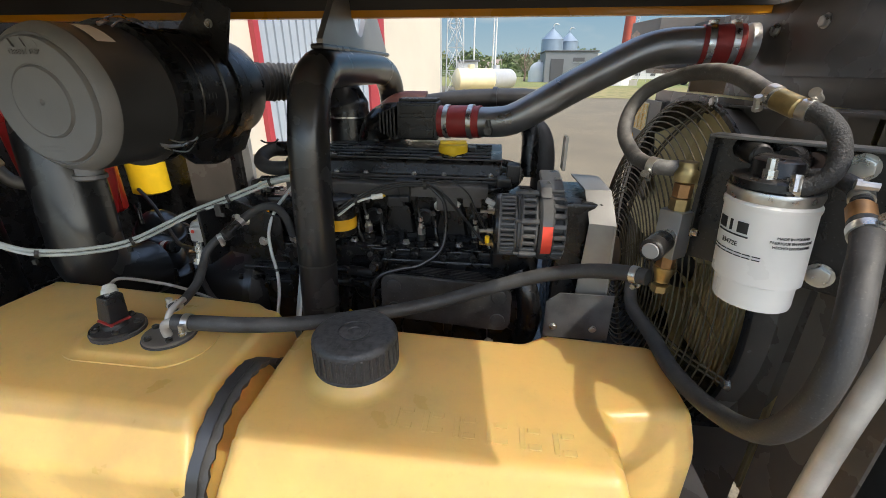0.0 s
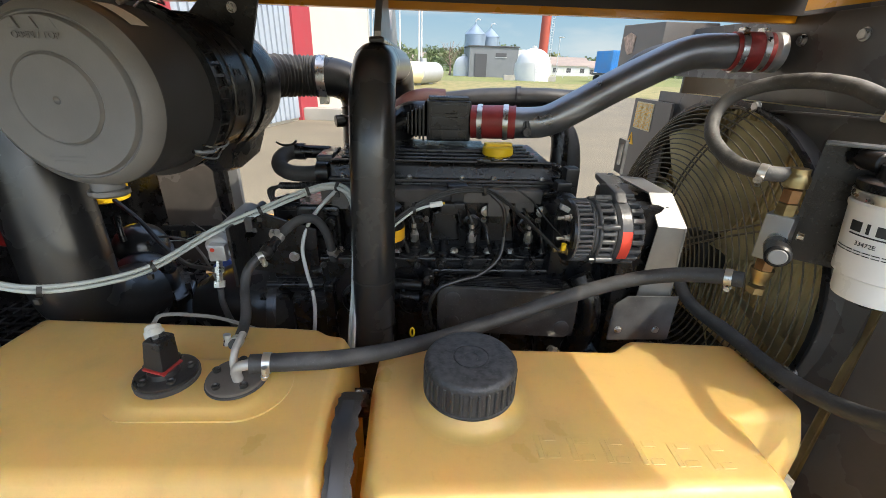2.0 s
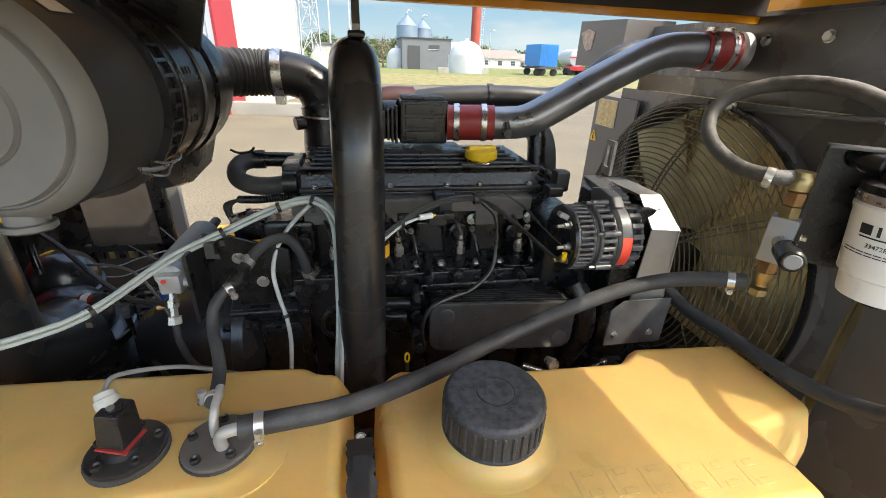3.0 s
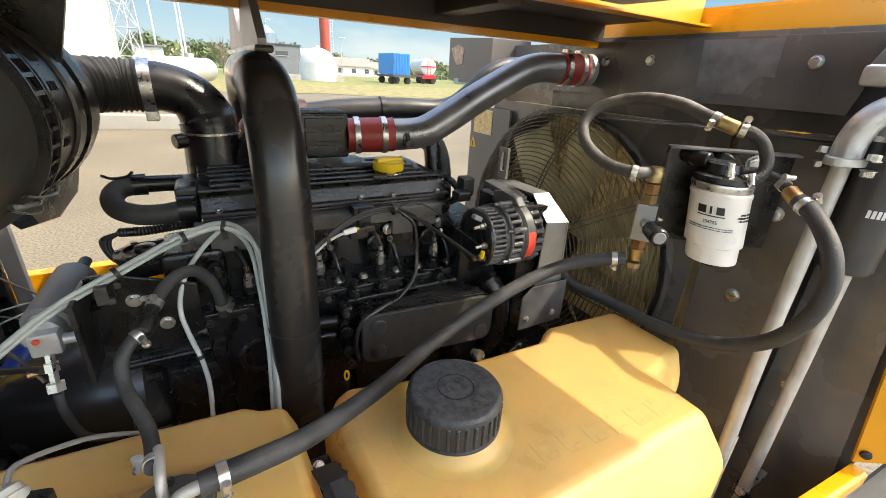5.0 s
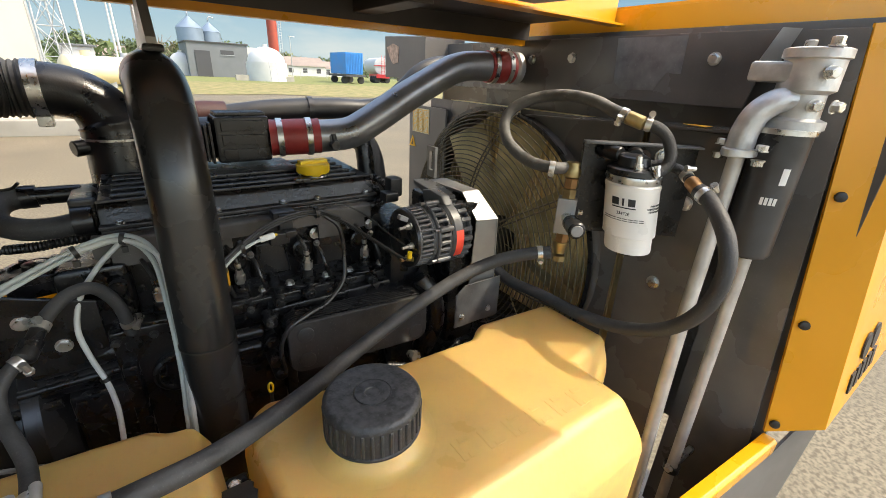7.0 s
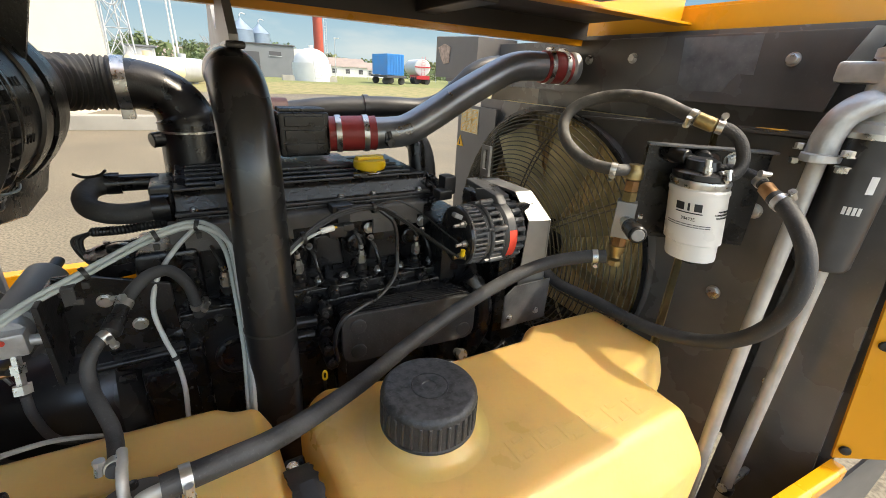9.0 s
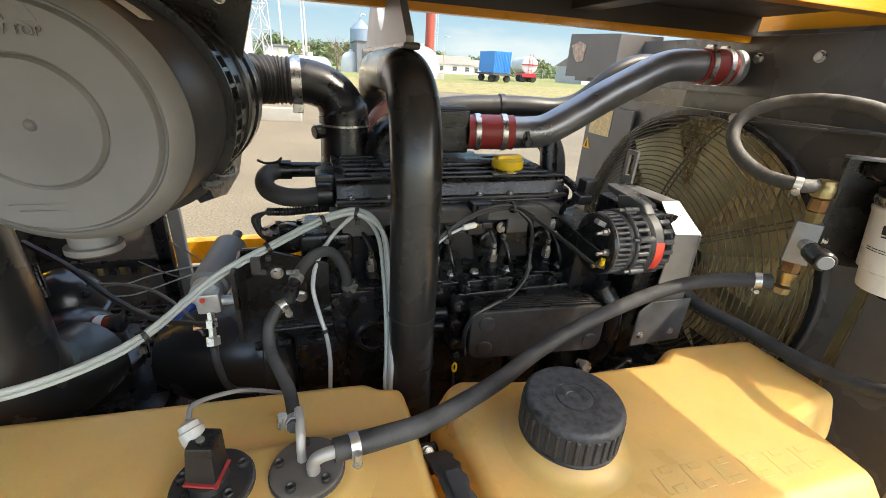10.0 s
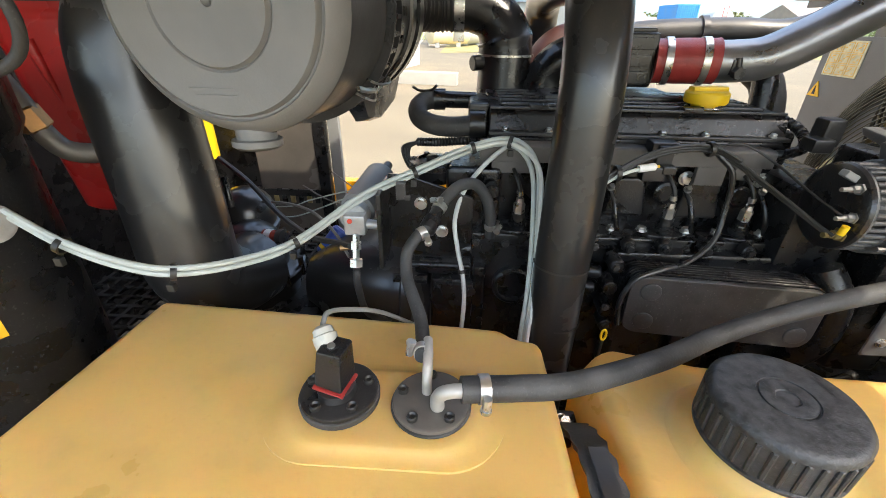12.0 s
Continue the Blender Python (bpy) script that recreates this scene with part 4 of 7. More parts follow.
f1 = flange((-0.538, 0.547, 1.190), "round black sender flange with a square electrical plug", "sensor_flange")
part("hub", lathe(B(), [(0, 0.021), (0.010, 0.0185), (0.011, 0.017)], (-0.540, 0.545, 1.198), (0, 0, 1), 24), M_BLACKP, f1)
part("plug_gasket", box(B(), (-0.541, 0.548, 1.2100), (0.0335, 0.0335, 0.0026), 0.001, rot=(0, 7, -13.5)), M_RED, f1, "red plug gasket")
part("plug_body", loft(B(), [[(-0.541 + a, 0.548 + b, 1.2125 - 0.12 * a) for a, b in ((-0.018, -0.012), (0.011, -0.019), (0.018, 0.012), (-0.011, 0.019))], [(-0.539 + a, 0.552 + b, 1.254) for a, b in ((-0.015, -0.011), (0.010, -0.017), (0.016, 0.010), (-0.010, 0.017))]], 0.003, 2), M_BLACKP, f1, "square black plug")
part("plug_screw", lathe(B(), [(0, 0.004), (0.002, 0.004)], (-0.541, 0.550, 1.2535), (0, 0, 1), 12), M_STEEL, f1)
part("gland", lathe(B(), [(0, 0.0110), (0.008, 0.0122), (0.014, 0.0122), (0.015, 0.0105), (0.021, 0.0100), (0.024, 0.0055)], (-0.547, 0.558, 1.243), (-0.35, 0.50, 0.6), 12), mat("translucent_gland_plastic", (0.46, 0.45, 0.40), 0.35, var=0.1, scale=60, bump=0.1), f1, "cloudy white cable gland")
part("sensor_cable", tube(B(), [(-0.556, 0.573, 1.260), (-0.555, 0.595, 1.260), (-0.537, 0.640, 1.230), (-0.515, 0.680, 1.195), (-0.475, 0.740, 1.125)], 0.0028, 8, 6), M_GREY, f1, "thin grey cable")
settle(f1, 0.004, 0.001, 0.006)
f2 = flange((-0.447, 0.545, 1.187), "round brown-grey flange with two bent fuel pipes", "pipe_flange")
part("elbow_pipe", tube(B(), [(-0.452, 0.553, 1.196), (-0.452, 0.554, 1.212), (-0.452, 0.564, 1.224), (-0.453, 0.582, 1.227), (-0.455, 0.60, 1.226)], 0.0053, 12, 5), M_GALV, f2, "thin bent steel pipe")
part("elbow_pipe", tube(B(), [(-0.440, 0.535, 1.198), (-0.440, 0.533, 1.212), (-0.433, 0.530, 1.224), (-0.415, 0.529, 1.229), (-0.39, 0.53, 1.229)], 0.0070, 12, 5), M_GALV, f2, "bent steel pipe")
settle(f2, 0.006, 0.001, 0.004)
# ---- engine ----
M_WORN = mat("chipped_black_paint", (0.010, 0.010, 0.011), 0.28, var=0.4, scale=18, bump=0.2, fine=110, dust=0.04, dust_color=(0.42, 0.41, 0.39), specks=0.16, coat=0.2)
M_SCUFFZ = mat("dirty_zinc_bolt", (0.24, 0.235, 0.225), 0.42, 0.75, var=0.35, scale=60, bump=0.2)
M_SCUFF = mat("scuffed_black_paint", (0.034, 0.033, 0.032), 0.40, var=0.35, scale=45, bump=0.2, fine=240, dust=0.05, dust_color=(0.34, 0.32, 0.29), specks=0.2)
engine = thing("diesel_engine", (-0.12, 1.0, 0.62), "black four-cylinder diesel engine with dusty castings", "engine")
part("block", box(B(), (-0.135, 1.055, 0.935), (0.53, 0.36, 0.57), 0.006), M_CAST, engine)
for i in range(5):
    part("block_rib", box(B(), (-0.384 + 0.121 * i, 0.872, 1.02), (0.022, 0.030, 0.30), 0.006), M_CAST, engine)
for i in range(4):
    part("core_plug", lathe(B(), [(0, 0.036), (0.012, 0.036), (0.016, 0.032), (0.016, 0.028), (0.010, 0.026), (0.010, 0.0)], (-0.324 + 0.12 * i, 0.876, 1.13), (0, -1, 0), 24), M_CAST, engine)
bm = B()
box(bm, (-0.150, 0.905, 1.218), (0.50, 0.075, 0.022), 0.004)
for i in range(8):
    cyl(bm, (-0.375 + 0.058 * i, 0.880, 1.222), (-0.375 + 0.058 * i, 0.880, 1.236), 0.009, 10)
part("deck", bm, M_CAST, engine)
part("cylinder_head", box(B(), (-0.140, 1.065, 1.285), (0.48, 0.25, 0.13), 0.006), M_CAST, engine)
for i in range(5):
    part("head_rib", box(B(), (-0.378 + 0.1195 * i, 0.936, 1.275), (0.020, 0.020, 0.10), 0.005), M_CAST, engine)
for x0 in (-0.262, -0.142, -0.022):
    part("port_cover", loft(B(), [[(x0 - 0.04, 0.938, 1.24), (x0 + 0.04, 0.938, 1.24), (x0 + 0.03, 0.938, 1.32), (x0 - 0.03, 0.938, 1.32)], [(x0 - 0.034, 0.922, 1.246), (x0 + 0.034, 0.922, 1.246), (x0 + 0.024, 0.922, 1.312), (x0 - 0.024, 0.922, 1.312)]], 0.004), M_CAST, engine)
bm = prism(B(), [(0.925, 1.345), (0.925, 1.374), (0.936, 1.380), (0.944, 1.406), (0.954, 1.412), (1.17, 1.414), (1.19, 1.345)], "x", -0.378, 0.085, 0.003)
vc = part("valve_cover", bm, M_ENGINE, engine)
for i in range(5):
    part("cover_ridge", box(B(), (-0.15, 0.975 + 0.038 * i, 1.415), (0.42, 0.007, 0.007), 0.002), M_ENGINE, vc)
part("cover_ledge", box(B(), (-0.147, 0.932, 1.3785), (0.465, 0.018, 0.006), 0.0015), M_SCUFF, vc)
part("cover_edge", box(B(), (-0.147, 0.952, 1.4135), (0.462, 0.006, 0.004), 0.001), M_SCUFF, vc)
for x in (-0.30, -0.06):
    part("cover_lug", box(B(), (x, 0.958, 1.416), (0.030, 0.020, 0.008), 0.002), M_ENGINE, vc)
for x in (-0.352, -0.284, -0.216, -0.106, -0.040, 0.062):
    part("cover_bolt", hexhead(B(), (x, 0.933, 1.3815), (0, -0.3, 1), 0.005, 0.006), M_STEEL, engine)
bm = prism(B(), [(0.900, 1.340), (0.900, 1.364), (0.903, 1.367), (0.932, 1.369), (0.932, 1.340)], "x", -0.392, 0.058, 0.0015)
for x, w, z, h in ((-0.335, 0.075, 1.331, 0.020), (-0.215, 0.020, 1.331, 0.020), (-0.030, 0.045, 1.326, 0.032), (0.025, 0.040, 1.331, 0.022)):
    box(bm, (x, 0.908, z), (w, 0.010, h), 0.0015)
part("wiring_rail", bm, mat("dusty_grey_plastic", (0.085, 0.08, 0.075), 0.5, var=0.2, scale=30, bump=0.15, dust=0.2), engine, "dusty grey wiring rail")
bm = B()
box(bm, (-0.118, 0.898, 1.372), (0.040, 0.030, 0.018), 0.003)
box(bm, (-0.118, 0.884, 1.362), (0.024, 0.012, 0.030), 0.002)
part("rail_clip", bm, M_BLACKP, engine)
for i, x in enumerate((-0.36, -0.236, -0.05, -0.012, 0.07)):
    part("bolt", hexhead(B(), (x, 0.932, 1.312), (0, -1, 0), 0.010, 0.008), M_STEEL if i > 1 else M_ENGINE, engine)
# oil filler cap
oc = part("oil_filler_cap", lathe(B(), [(0, 0.020), (0.010, 0.020), (0.010, 0.031), (0.013, 0.033), (0.026, 0.033), (0.029, 0.030), (0.0295, 0.0)], (-0.026, 0.990, 1.412), (0, 0, 1), 40), M_YCAP, engine, "yellow oil filler cap")
part("cap_grip", box(B(), (-0.026, 0.990, 1.443), (0.060, 0.017, 0.010), 0.003, rot=(0, 0, 8)), M_YCAP, oc)
part("cap_tether", tube(B(), [(-0.026 + 0.027 * math.cos(a), 0.990 + 0.027 * math.sin(a), 1.416) for a in [k * 0.35 for k in range(18)]], 0.0015, 6, 2), M_STEEL, engine)
# injection pumps in a row
for i in range(4):
    x = -0.324 + 0.120 * i
    p = part("injection_pump", lathe(B(), [(0, 0.024), (0.008, 0.024), (0.010, 0.015), (0.018, 0.015), (0.018, 0.0125), (0.024, 0.0125), (0.026, 0.011), (0.034, 0.011)], (x, 0.893, 1.226), (0, -0.10, 1), 20), M_ENGINE, engine)
    part("union_nut", lathe(B(), [(0.034, 0.0095), (0.050, 0.0095), (0.052, 0.007), (0.060, 0.006)], (x, 0.893, 1.226), (0, -0.10, 1), 6), M_STEEL, p, "bright union nut")
    bm = prism(B(), [(x + 0.042 * math.cos(a), 0.893 + (0.026 if abs(math.sin(a)) > 0.5 else 0.012) * math.sin(a)) for a in [k * math.pi / 8 for k in range(16)]], "z", 1.226, 1.234, 0.002)
    part("pump_flange", bm, M_ENGINE, p)
    for dx in (-0.036, 0.036):
        part("flange_bolt", hexhead(B(), (x + dx, 0.890, 1.234), (0, 0, 1), 0.0075, 0.008), M_STEEL, p, "bright flange bolt")
    part("injector_line", tube(B(), [(x, 0.886, 1.284), (x - 0.003, 0.884, 1.305), (x - 0.012, 0.900, 1.326), (x - 0.016, 0.935, 1.328)], 0.0034, 8, 5), M_WIRE, p)
    part("clip", cyl(B(), (x - 0.001, 0.885, 1.291), (x - 0.002, 0.8845, 1.299), 0.0055, 10), M_STEEL, p)
# oil cooler: a stack of plates in front of the block
def skewed(bm):
    for v in bm.verts:
        v.co.y -= 0.095 * (v.co.x + 0.020)
    return bm


cooler = part("oil_cooler", skewed(prism(B(), rrect(0.274, 0.104, 0.024, -0.020, 1.151), "y", 0.781, 0.791, 0.003)), M_SCUFF, engine, "black rounded oil cooler with stacked plates")
for k in range(12):
    part("cooler_plate", skewed(prism(B(), rrect(0.277 - 0.004 * (k % 2), 0.107 - 0.004 * (k % 2), 0.025, -0.020, 1.152), "y", 0.7918 + 0.0034 * k, 0.7942 + 0.0034 * k, 0.0005, 1)), M_WORN, cooler)
for x, z in ((-0.127, 1.178), (0.091, 1.178), (-0.127, 1.124), (0.091, 1.124)):
    part("boss", skewed(lathe(B(), [(0, 0.0155), (0.003, 0.0150), (0.0045, 0.0125), (0.0045, 0.0)], (x, 0.782, z), (0, -1, 0), 24)), M_SCUFF, cooler)
bm = box(B(), (-0.024, 0.838, 1.15), (0.25, 0.022, 0.092), 0.004)
box(bm, (-0.02, 0.866, 1.15), (0.30, 0.04, 0.13), 0.008)
for x, z in ((-0.175, 1.205), (-0.178, 1.165), (-0.176, 1.12), (-0.17, 1.09)):
    cyl(bm, (x, 0.85, z), (x, 0.815, z), 0.012, 12, 0.002)
part("cooler_housing", bm, M_CAST, engine)
for x, z in ((-0.178, 1.205), (-0.180, 1.13), (-0.172, 1.094)):
    part("bolt", hexhead(B(), (x, 0.815, z), (0, -1, 0), 0.005, 0.005), M_SCUFF, engine)
# small hardware on the near side of the block
for k in range(9):
    part("bolt", hexhead(B(), (-0.392 + 0.0485 * k, 0.866, 1.213), (0, -1, 0), 0.0055, 0.006), M_SCUFF, engine)
for x, z in ((-0.150, 1.222), (-0.095, 1.224), (-0.03, 1.222), (0.035, 1.222), (0.095, 1.215)):
    part("boss", lathe(B(), [(0, 0.012), (0.014, 0.011), (0.016, 0.009), (0.016, 0.0)], (x, 0.862, z), (0, -1, 0), 16), M_CAST, engine)
    part("bolt", hexhead(B(), (x, 0.846, z), (0, -1, 0), 0.0062, 0.006), M_ENGINE, engine)
for x0, x1, z in ((-0.30, -0.185, 1.175), (-0.30, -0.19, 1.145)):
    part("oil_gallery", cyl(B(), (x0, 0.862, z), (x1, 0.850, z), 0.011, 14, 0.003), M_ENGINE, engine)
for x in (-0.235, -0.180, -0.060, 0.055):
    part("fuel_pipe", tube(B(), [(x, 0.905, 1.300), (x + 0.006, 0.892, 1.285), (x + 0.010, 0.882, 1.262), (x + 0.018, 0.884, 1.236)], 0.0042, 10, 5), M_ENGINE, engine)
    part("banjo_bolt", hexhead(B(), (x, 0.900, 1.303), (0, -0.7, 0.7), 0.005, 0.008), M_SCUFFZ, engine)
for x, z, r in ((-0.200, 1.285, 0.019), (-0.082, 1.288, 0.019), (0.038, 1.285, 0.019)):
    part("head_plug", lathe(B(), [(0, r), (0.006, r), (0.008, r - 0.004), (0.004, r - 0.006), (0.004, 0.0)], (x, 0.926, z), (0, -1, 0), 20), M_CAST, engine)
# oil filter behind the upright pipe
of = part("oil_filter", lathe(B(), [(0, 0.030), (0.004, 0.034), (0.075, 0.034), (0.082, 0.030), (0.086, 0.020)], (-0.258, 0.862, 1.262), (0, 0, 1), 28), M_ENGINE, engine, "black oil filter")
part("filter_label", lathe(B(), [(0.016, 0.0345), (0.040, 0.0345)], (-0.258, 0.862, 1.262), (0, 0, 1), 28, cap=False), M_YINK, of, "yellow label band")
# front-end parts below the alternator
bm = B()
cyl(bm, (0.14, 0.86, 1.12), (0.14, 0.80, 1.12), 0.045, 24, 0.006)
tube(bm, [(0.13, 0.82, 1.215), (0.15, 0.80, 1.17), (0.155, 0.80, 1.10), (0.14, 0.82, 1.03)], 0.024, 14, 4)
tube(bm, [(0.02, 0.76, 1.07), (0.07, 0.745, 1.06), (0.13, 0.74, 1.055), (0.20, 0.76, 1.06)], 0.008, 10, 4)
box(bm, (0.12, 0.96, 1.02), (0.10, 0.24, 0.62), 0.012)
part("water_pump", bm, M_CAST, engine)
part("drain_cock", lathe(B(), [(0, 0.009), (0.010, 0.009), (0.010, 0.012), (0.024, 0.012)], (0.075, 0.765, 1.075), (0.1, -1, 0.2), 6), M_STEEL, engine)
dip = part("dipstick", tube(B(), [(-0.205, 0.770, 0.95), (-0.205, 0.742, 1.08), (-0.205, 0.737, 1.128)], 0.0028, 8, 4), M_WIRE, engine)
part("dipstick_ring", tube(B(), [(-0.205 + 0.0035 * math.sin(k * math.pi / 6), 0.736, 1.137 - 0.009 * math.cos(k * math.pi / 6)) for k in range(13)], 0.0018, 8, 2), M_YCAP, dip, "yellow dipstick ring")
part("thermostat_housing", box(B(), (0.075, 0.985, 1.36), (0.06, 0.09, 0.06), 0.01), M_CAST, engine)
# air heater box and elbow on the manifold
ib = part("intake_box", box(B(), (-0.128, 1.135, 1.476), (0.105, 0.075, 0.092), 0.006), M_BLACKP, engine, "ribbed black intake box")
for k in range(3):
    part("panel", box(B(), (-0.128, 1.0955, 1.504 - 0.028 * k), (0.082, 0.006, 0.020), 0.0012), M_BLACKP, ib)
for k in range(4):
    part("top_rib", box(B(), (-0.128, 1.112 + 0.015 * k, 1.525), (0.095, 0.006, 0.008), 0.002), M_BLACKP, ib)
for k in range(5):
    part("side_rib", box(B(), (-0.188 - 0.009 * k, 1.135, 1.470), (0.005, 0.070, 0.080 - 0.008 * k), 0.001), M_BLACKP, ib)
part("intake_elbow", tube(B(), [(-0.18, 1.15, 1.475), (-0.225, 1.16, 1.47), (-0.255, 1.17, 1.44), (-0.265, 1.17, 1.39)], 0.042, 18, 5), M_BLACKP, engine)
bm = box(B(), (-0.16, 1.10, 1.412), (0.24, 0.13, 0.022), 0.004)
box(bm, (-0.02, 1.06, 1.416), (0.085, 0.035, 0.016), 0.003)
part("manifold_plate", bm, M_BLACKP, engine)
# flywheel side: gear case and brackets
bm = box(B(), (-0.425, 0.92, 1.06), (0.085, 0.10, 0.15), 0.006)
box(bm, (-0.425, 0.868, 1.08), (0.070, 0.012, 0.10), 0.004)
for dx, dz in ((-0.03, 0.06), (0.03, 0.06), (-0.03, -0.05), (0.03, -0.05), (0.045, 0.0)):
    cyl(bm, (-0.425 + dx, 0.865, 1.06 + dz), (-0.425 + dx, 0.855, 1.06 + dz), 0.007, 8)
part("gear_case", bm, M_WORN, engine, "scuffed black gear case")
bm = B()
for z in (1.205, 1.17, 1.235):
    cyl(bm, (-0.50, 0.90, z - 0.02), (-0.39, 0.90, z - 0.02), 0.020, 14, 0.003)
for k in range(6):
    cyl(bm, (-0.372, 0.89, 1.30 - 0.02 * k), (-0.372, 0.868, 1.30 - 0.02 * k), 0.012, 12, 0.002)
box(bm, (-0.40, 0.955, 1.25), (0.09, 0.12, 0.16), 0.01)
lathe(bm, [(0, 0.040), (0.020, 0.040), (0.022, 0.044), (0.030, 0.044), (0.032, 0.040), (0.034, 0.030), (0.030, 0.028), (0.030, 0.016), (0.038, 0.015), (0.040, 0.0)], (-0.465, 0.945, 1.296), (0, 0, 1), 36)
for k in range(6):
    cyl(bm, (-0.465 + 0.037 * math.cos(k * 1.047), 0.945 + 0.037 * math.sin(k * 1.047), 1.322), (-0.465 + 0.037 * math.cos(k * 1.047), 0.945 + 0.037 * math.sin(k * 1.047), 1.331), 0.005, 6)
for z in (1.155, 1.085):
    cyl(bm, (-0.52, 0.885, z), (-0.40, 0.885, z), 0.007, 10)
part("injection_governor", bm, M_CAST, engine)
bm = prism(B(), [(-0.535, 1.20), (-0.535, 1.325), (-0.505, 1.325), (-0.40, 1.290), (-0.40, 1.205), (-0.45, 1.185)], "y", 0.866, 0.874, 0.002)
box(bm, (-0.535, 0.83, 1.262), (0.007, 0.085, 0.12), 0.002)
part("mount_plate", bm, M_ENGINE, engine, "black bracket plate")
for x, z in ((-0.483, 1.279), (-0.449, 1.231)):
    part("bolt", hexhead(B(), (x, 0.866, z), (0, -1, 0), 0.0085, 0.007), M_STEEL, engine, "bright hexagon bolt")
part("bolt", hexhead(B(), (-0.540, 0.825, 1.275), (-1, 0, 0), 0.007, 0.007), M_STEEL, engine)
bm = B()
box(bm, (-0.506, 0.812, 1.318), (0.014, 0.004, 0.024), 0.001)
box(bm, (-0.506, 0.819, 1.330), (0.014, 0.016, 0.003), 0.001)
box(bm, (-0.496, 0.810, 1.310), (0.008, 0.004, 0.008), 0.001)
part("clip", bm, M_SCUFF, engine)
bm = lathe(B(), [(-0.03, 0.13), (0.0, 0.160), (0.020, 0.160), (0.024, 0.150), (0.05, 0.146), (0.09, 0.132), (0.14, 0.108), (0.19, 0.080), (0.23, 0.055)], (-0.50, 1.0, 1.04), (-1, 0, 0), 40)
bh = part("bell_housing", bm, M_GLOSS, engine, "black conical bell housing")
for k in range(10):
    a = 2 * math.pi * k / 10
    part("flange_bolt", cyl(B(), (-0.475, 1.0 + 0.150 * math.cos(a), 1.04 + 0.150 * math.sin(a)), (-0.535, 1.0 + 0.150 * math.cos(a), 1.04 + 0.150 * math.sin(a)), 0.008, 6), M_STEEL if k == 6 else M_CAST, bh)

# ---- alternator ----
M_SATIN = mat("satin_black_casting", (0.085, 0.085, 0.086), 0.36, var=0.2, scale=30, bump=0.2, specks=0.1)
M_SCUFFM = mat("dull_zinc", (0.30, 0.295, 0.28), 0.45, 0.7, var=0.3, scale=60, bump=0.2)
alt = thing("alternator", (0.14, 0.80, 1.27), "black alternator with slotted housing and red label", "alternator")
AX, AC = 0.071, Vector((0, 0.800, 1.323))


def collar(x0, x1, r, name="housing_ring", m=None, ch=0.002):
    return part(name, lathe(B(), [(0, r - 0.010), (0, r - ch), (ch, r), (x1 - x0 - ch, r), (x1 - x0, r - ch), (x1 - x0, r - 0.010)], (AX + x0, AC.y, AC.z), (1, 0, 0), 48), m or M_BLACKP, alt)


def bars_round(name, count, x, length, r, wide, deep, m):
    """Bars laid along the axis, evenly round the housing."""
    bm = box(B(), (0, 0, 0), (length, wide, deep), 0.0012, seg=1)
    first = part(name, bm, m, alt)
    for i in range(count):
        a = 2 * math.pi * i / count
        ob = first if i == 0 else new(name, first.data)
        ob.parent = alt
        ob.matrix_parent_inverse = Matrix.Translation(-base_of(alt))
        ob.matrix_basis = Matrix.Translation((AX + x, AC.y + r * math.cos(a), AC.z + r * math.sin(a))) @ Matrix.Rotation(a + math.pi / 2, 4, "X")


part("rear_cover", lathe(B(), [(0, 0.0), (0, 0.042), (0.002, 0.051), (0.006, 0.057), (0.011, 0.0585)], (AX, AC.y, AC.z), (1, 0, 0), 44), M_BLACKP, alt)
part("rotor_drum", cyl(B(), (AX + 0.010, AC.y, AC.z), (AX + 0.130, AC.y, AC.z), 0.050, 40), M_WIRE, alt)
collar(0.009, 0.016, 0.0585, "housing_ring", M_SATIN)
bars_round("slot_bar", 36, 0.0275, 0.026, 0.0556, 0.0050, 0.006, M_SATIN)
collar(0.039, 0.044, 0.0590, "housing_ring", M_SATIN)
collar(0.044, 0.052, 0.0560, "housing_ring", M_SATIN)
collar(0.050, 0.056, 0.0625, "housing_ring", M_SATIN)
bars_round("slot_bar", 26, 0.066, 0.024, 0.0590, 0.0072, 0.007, M_SATIN)
collar(0.075, 0.080, 0.0630, "housing_ring", M_SATIN)
collar(0.079, 0.083, 0.0600, "housing_ring", M_BLACKP)
collar(0.083, 0.110, 0.0640, "front_bell", M_SATIN, 0.005)
bars_round("fin", 20, 0.118, 0.022, 0.0580, 0.0090, 0.011, M_SATIN)
collar(0.126, 0.130, 0.0610, "housing_ring", M_SATIN)
for a in (radians(215), radians(155), radians(95), radians(40)):
    lug = part("through_bolt_lug", cyl(B(), (AX + 0.050, AC.y + 0.0645 * math.cos(a), AC.z + 0.0645 * math.sin(a)), (AX + 0.082, AC.y + 0.0645 * math.cos(a), AC.z + 0.0645 * math.sin(a)), 0.0055, 10, 0.0015), M_SATIN, alt)
    part("through_bolt", cyl(B(), (AX + 0.040, AC.y + 0.0645 * math.cos(a), AC.z + 0.0645 * math.sin(a)), (AX + 0.052, AC.y + 0.0645 * math.cos(a), AC.z + 0.0645 * math.sin(a)), 0.0032, 6), M_SATIN, lug)
part("mount_ear", prism(B(), [(0.772, 1.385), (0.790, 1.400), (0.830, 1.404), (0.860, 1.396), (0.850, 1.372), (0.800, 1.380)], "x", AX + 0.083, AX + 0.104, 0.004), M_SATIN, alt)
bm = B()
n = 9
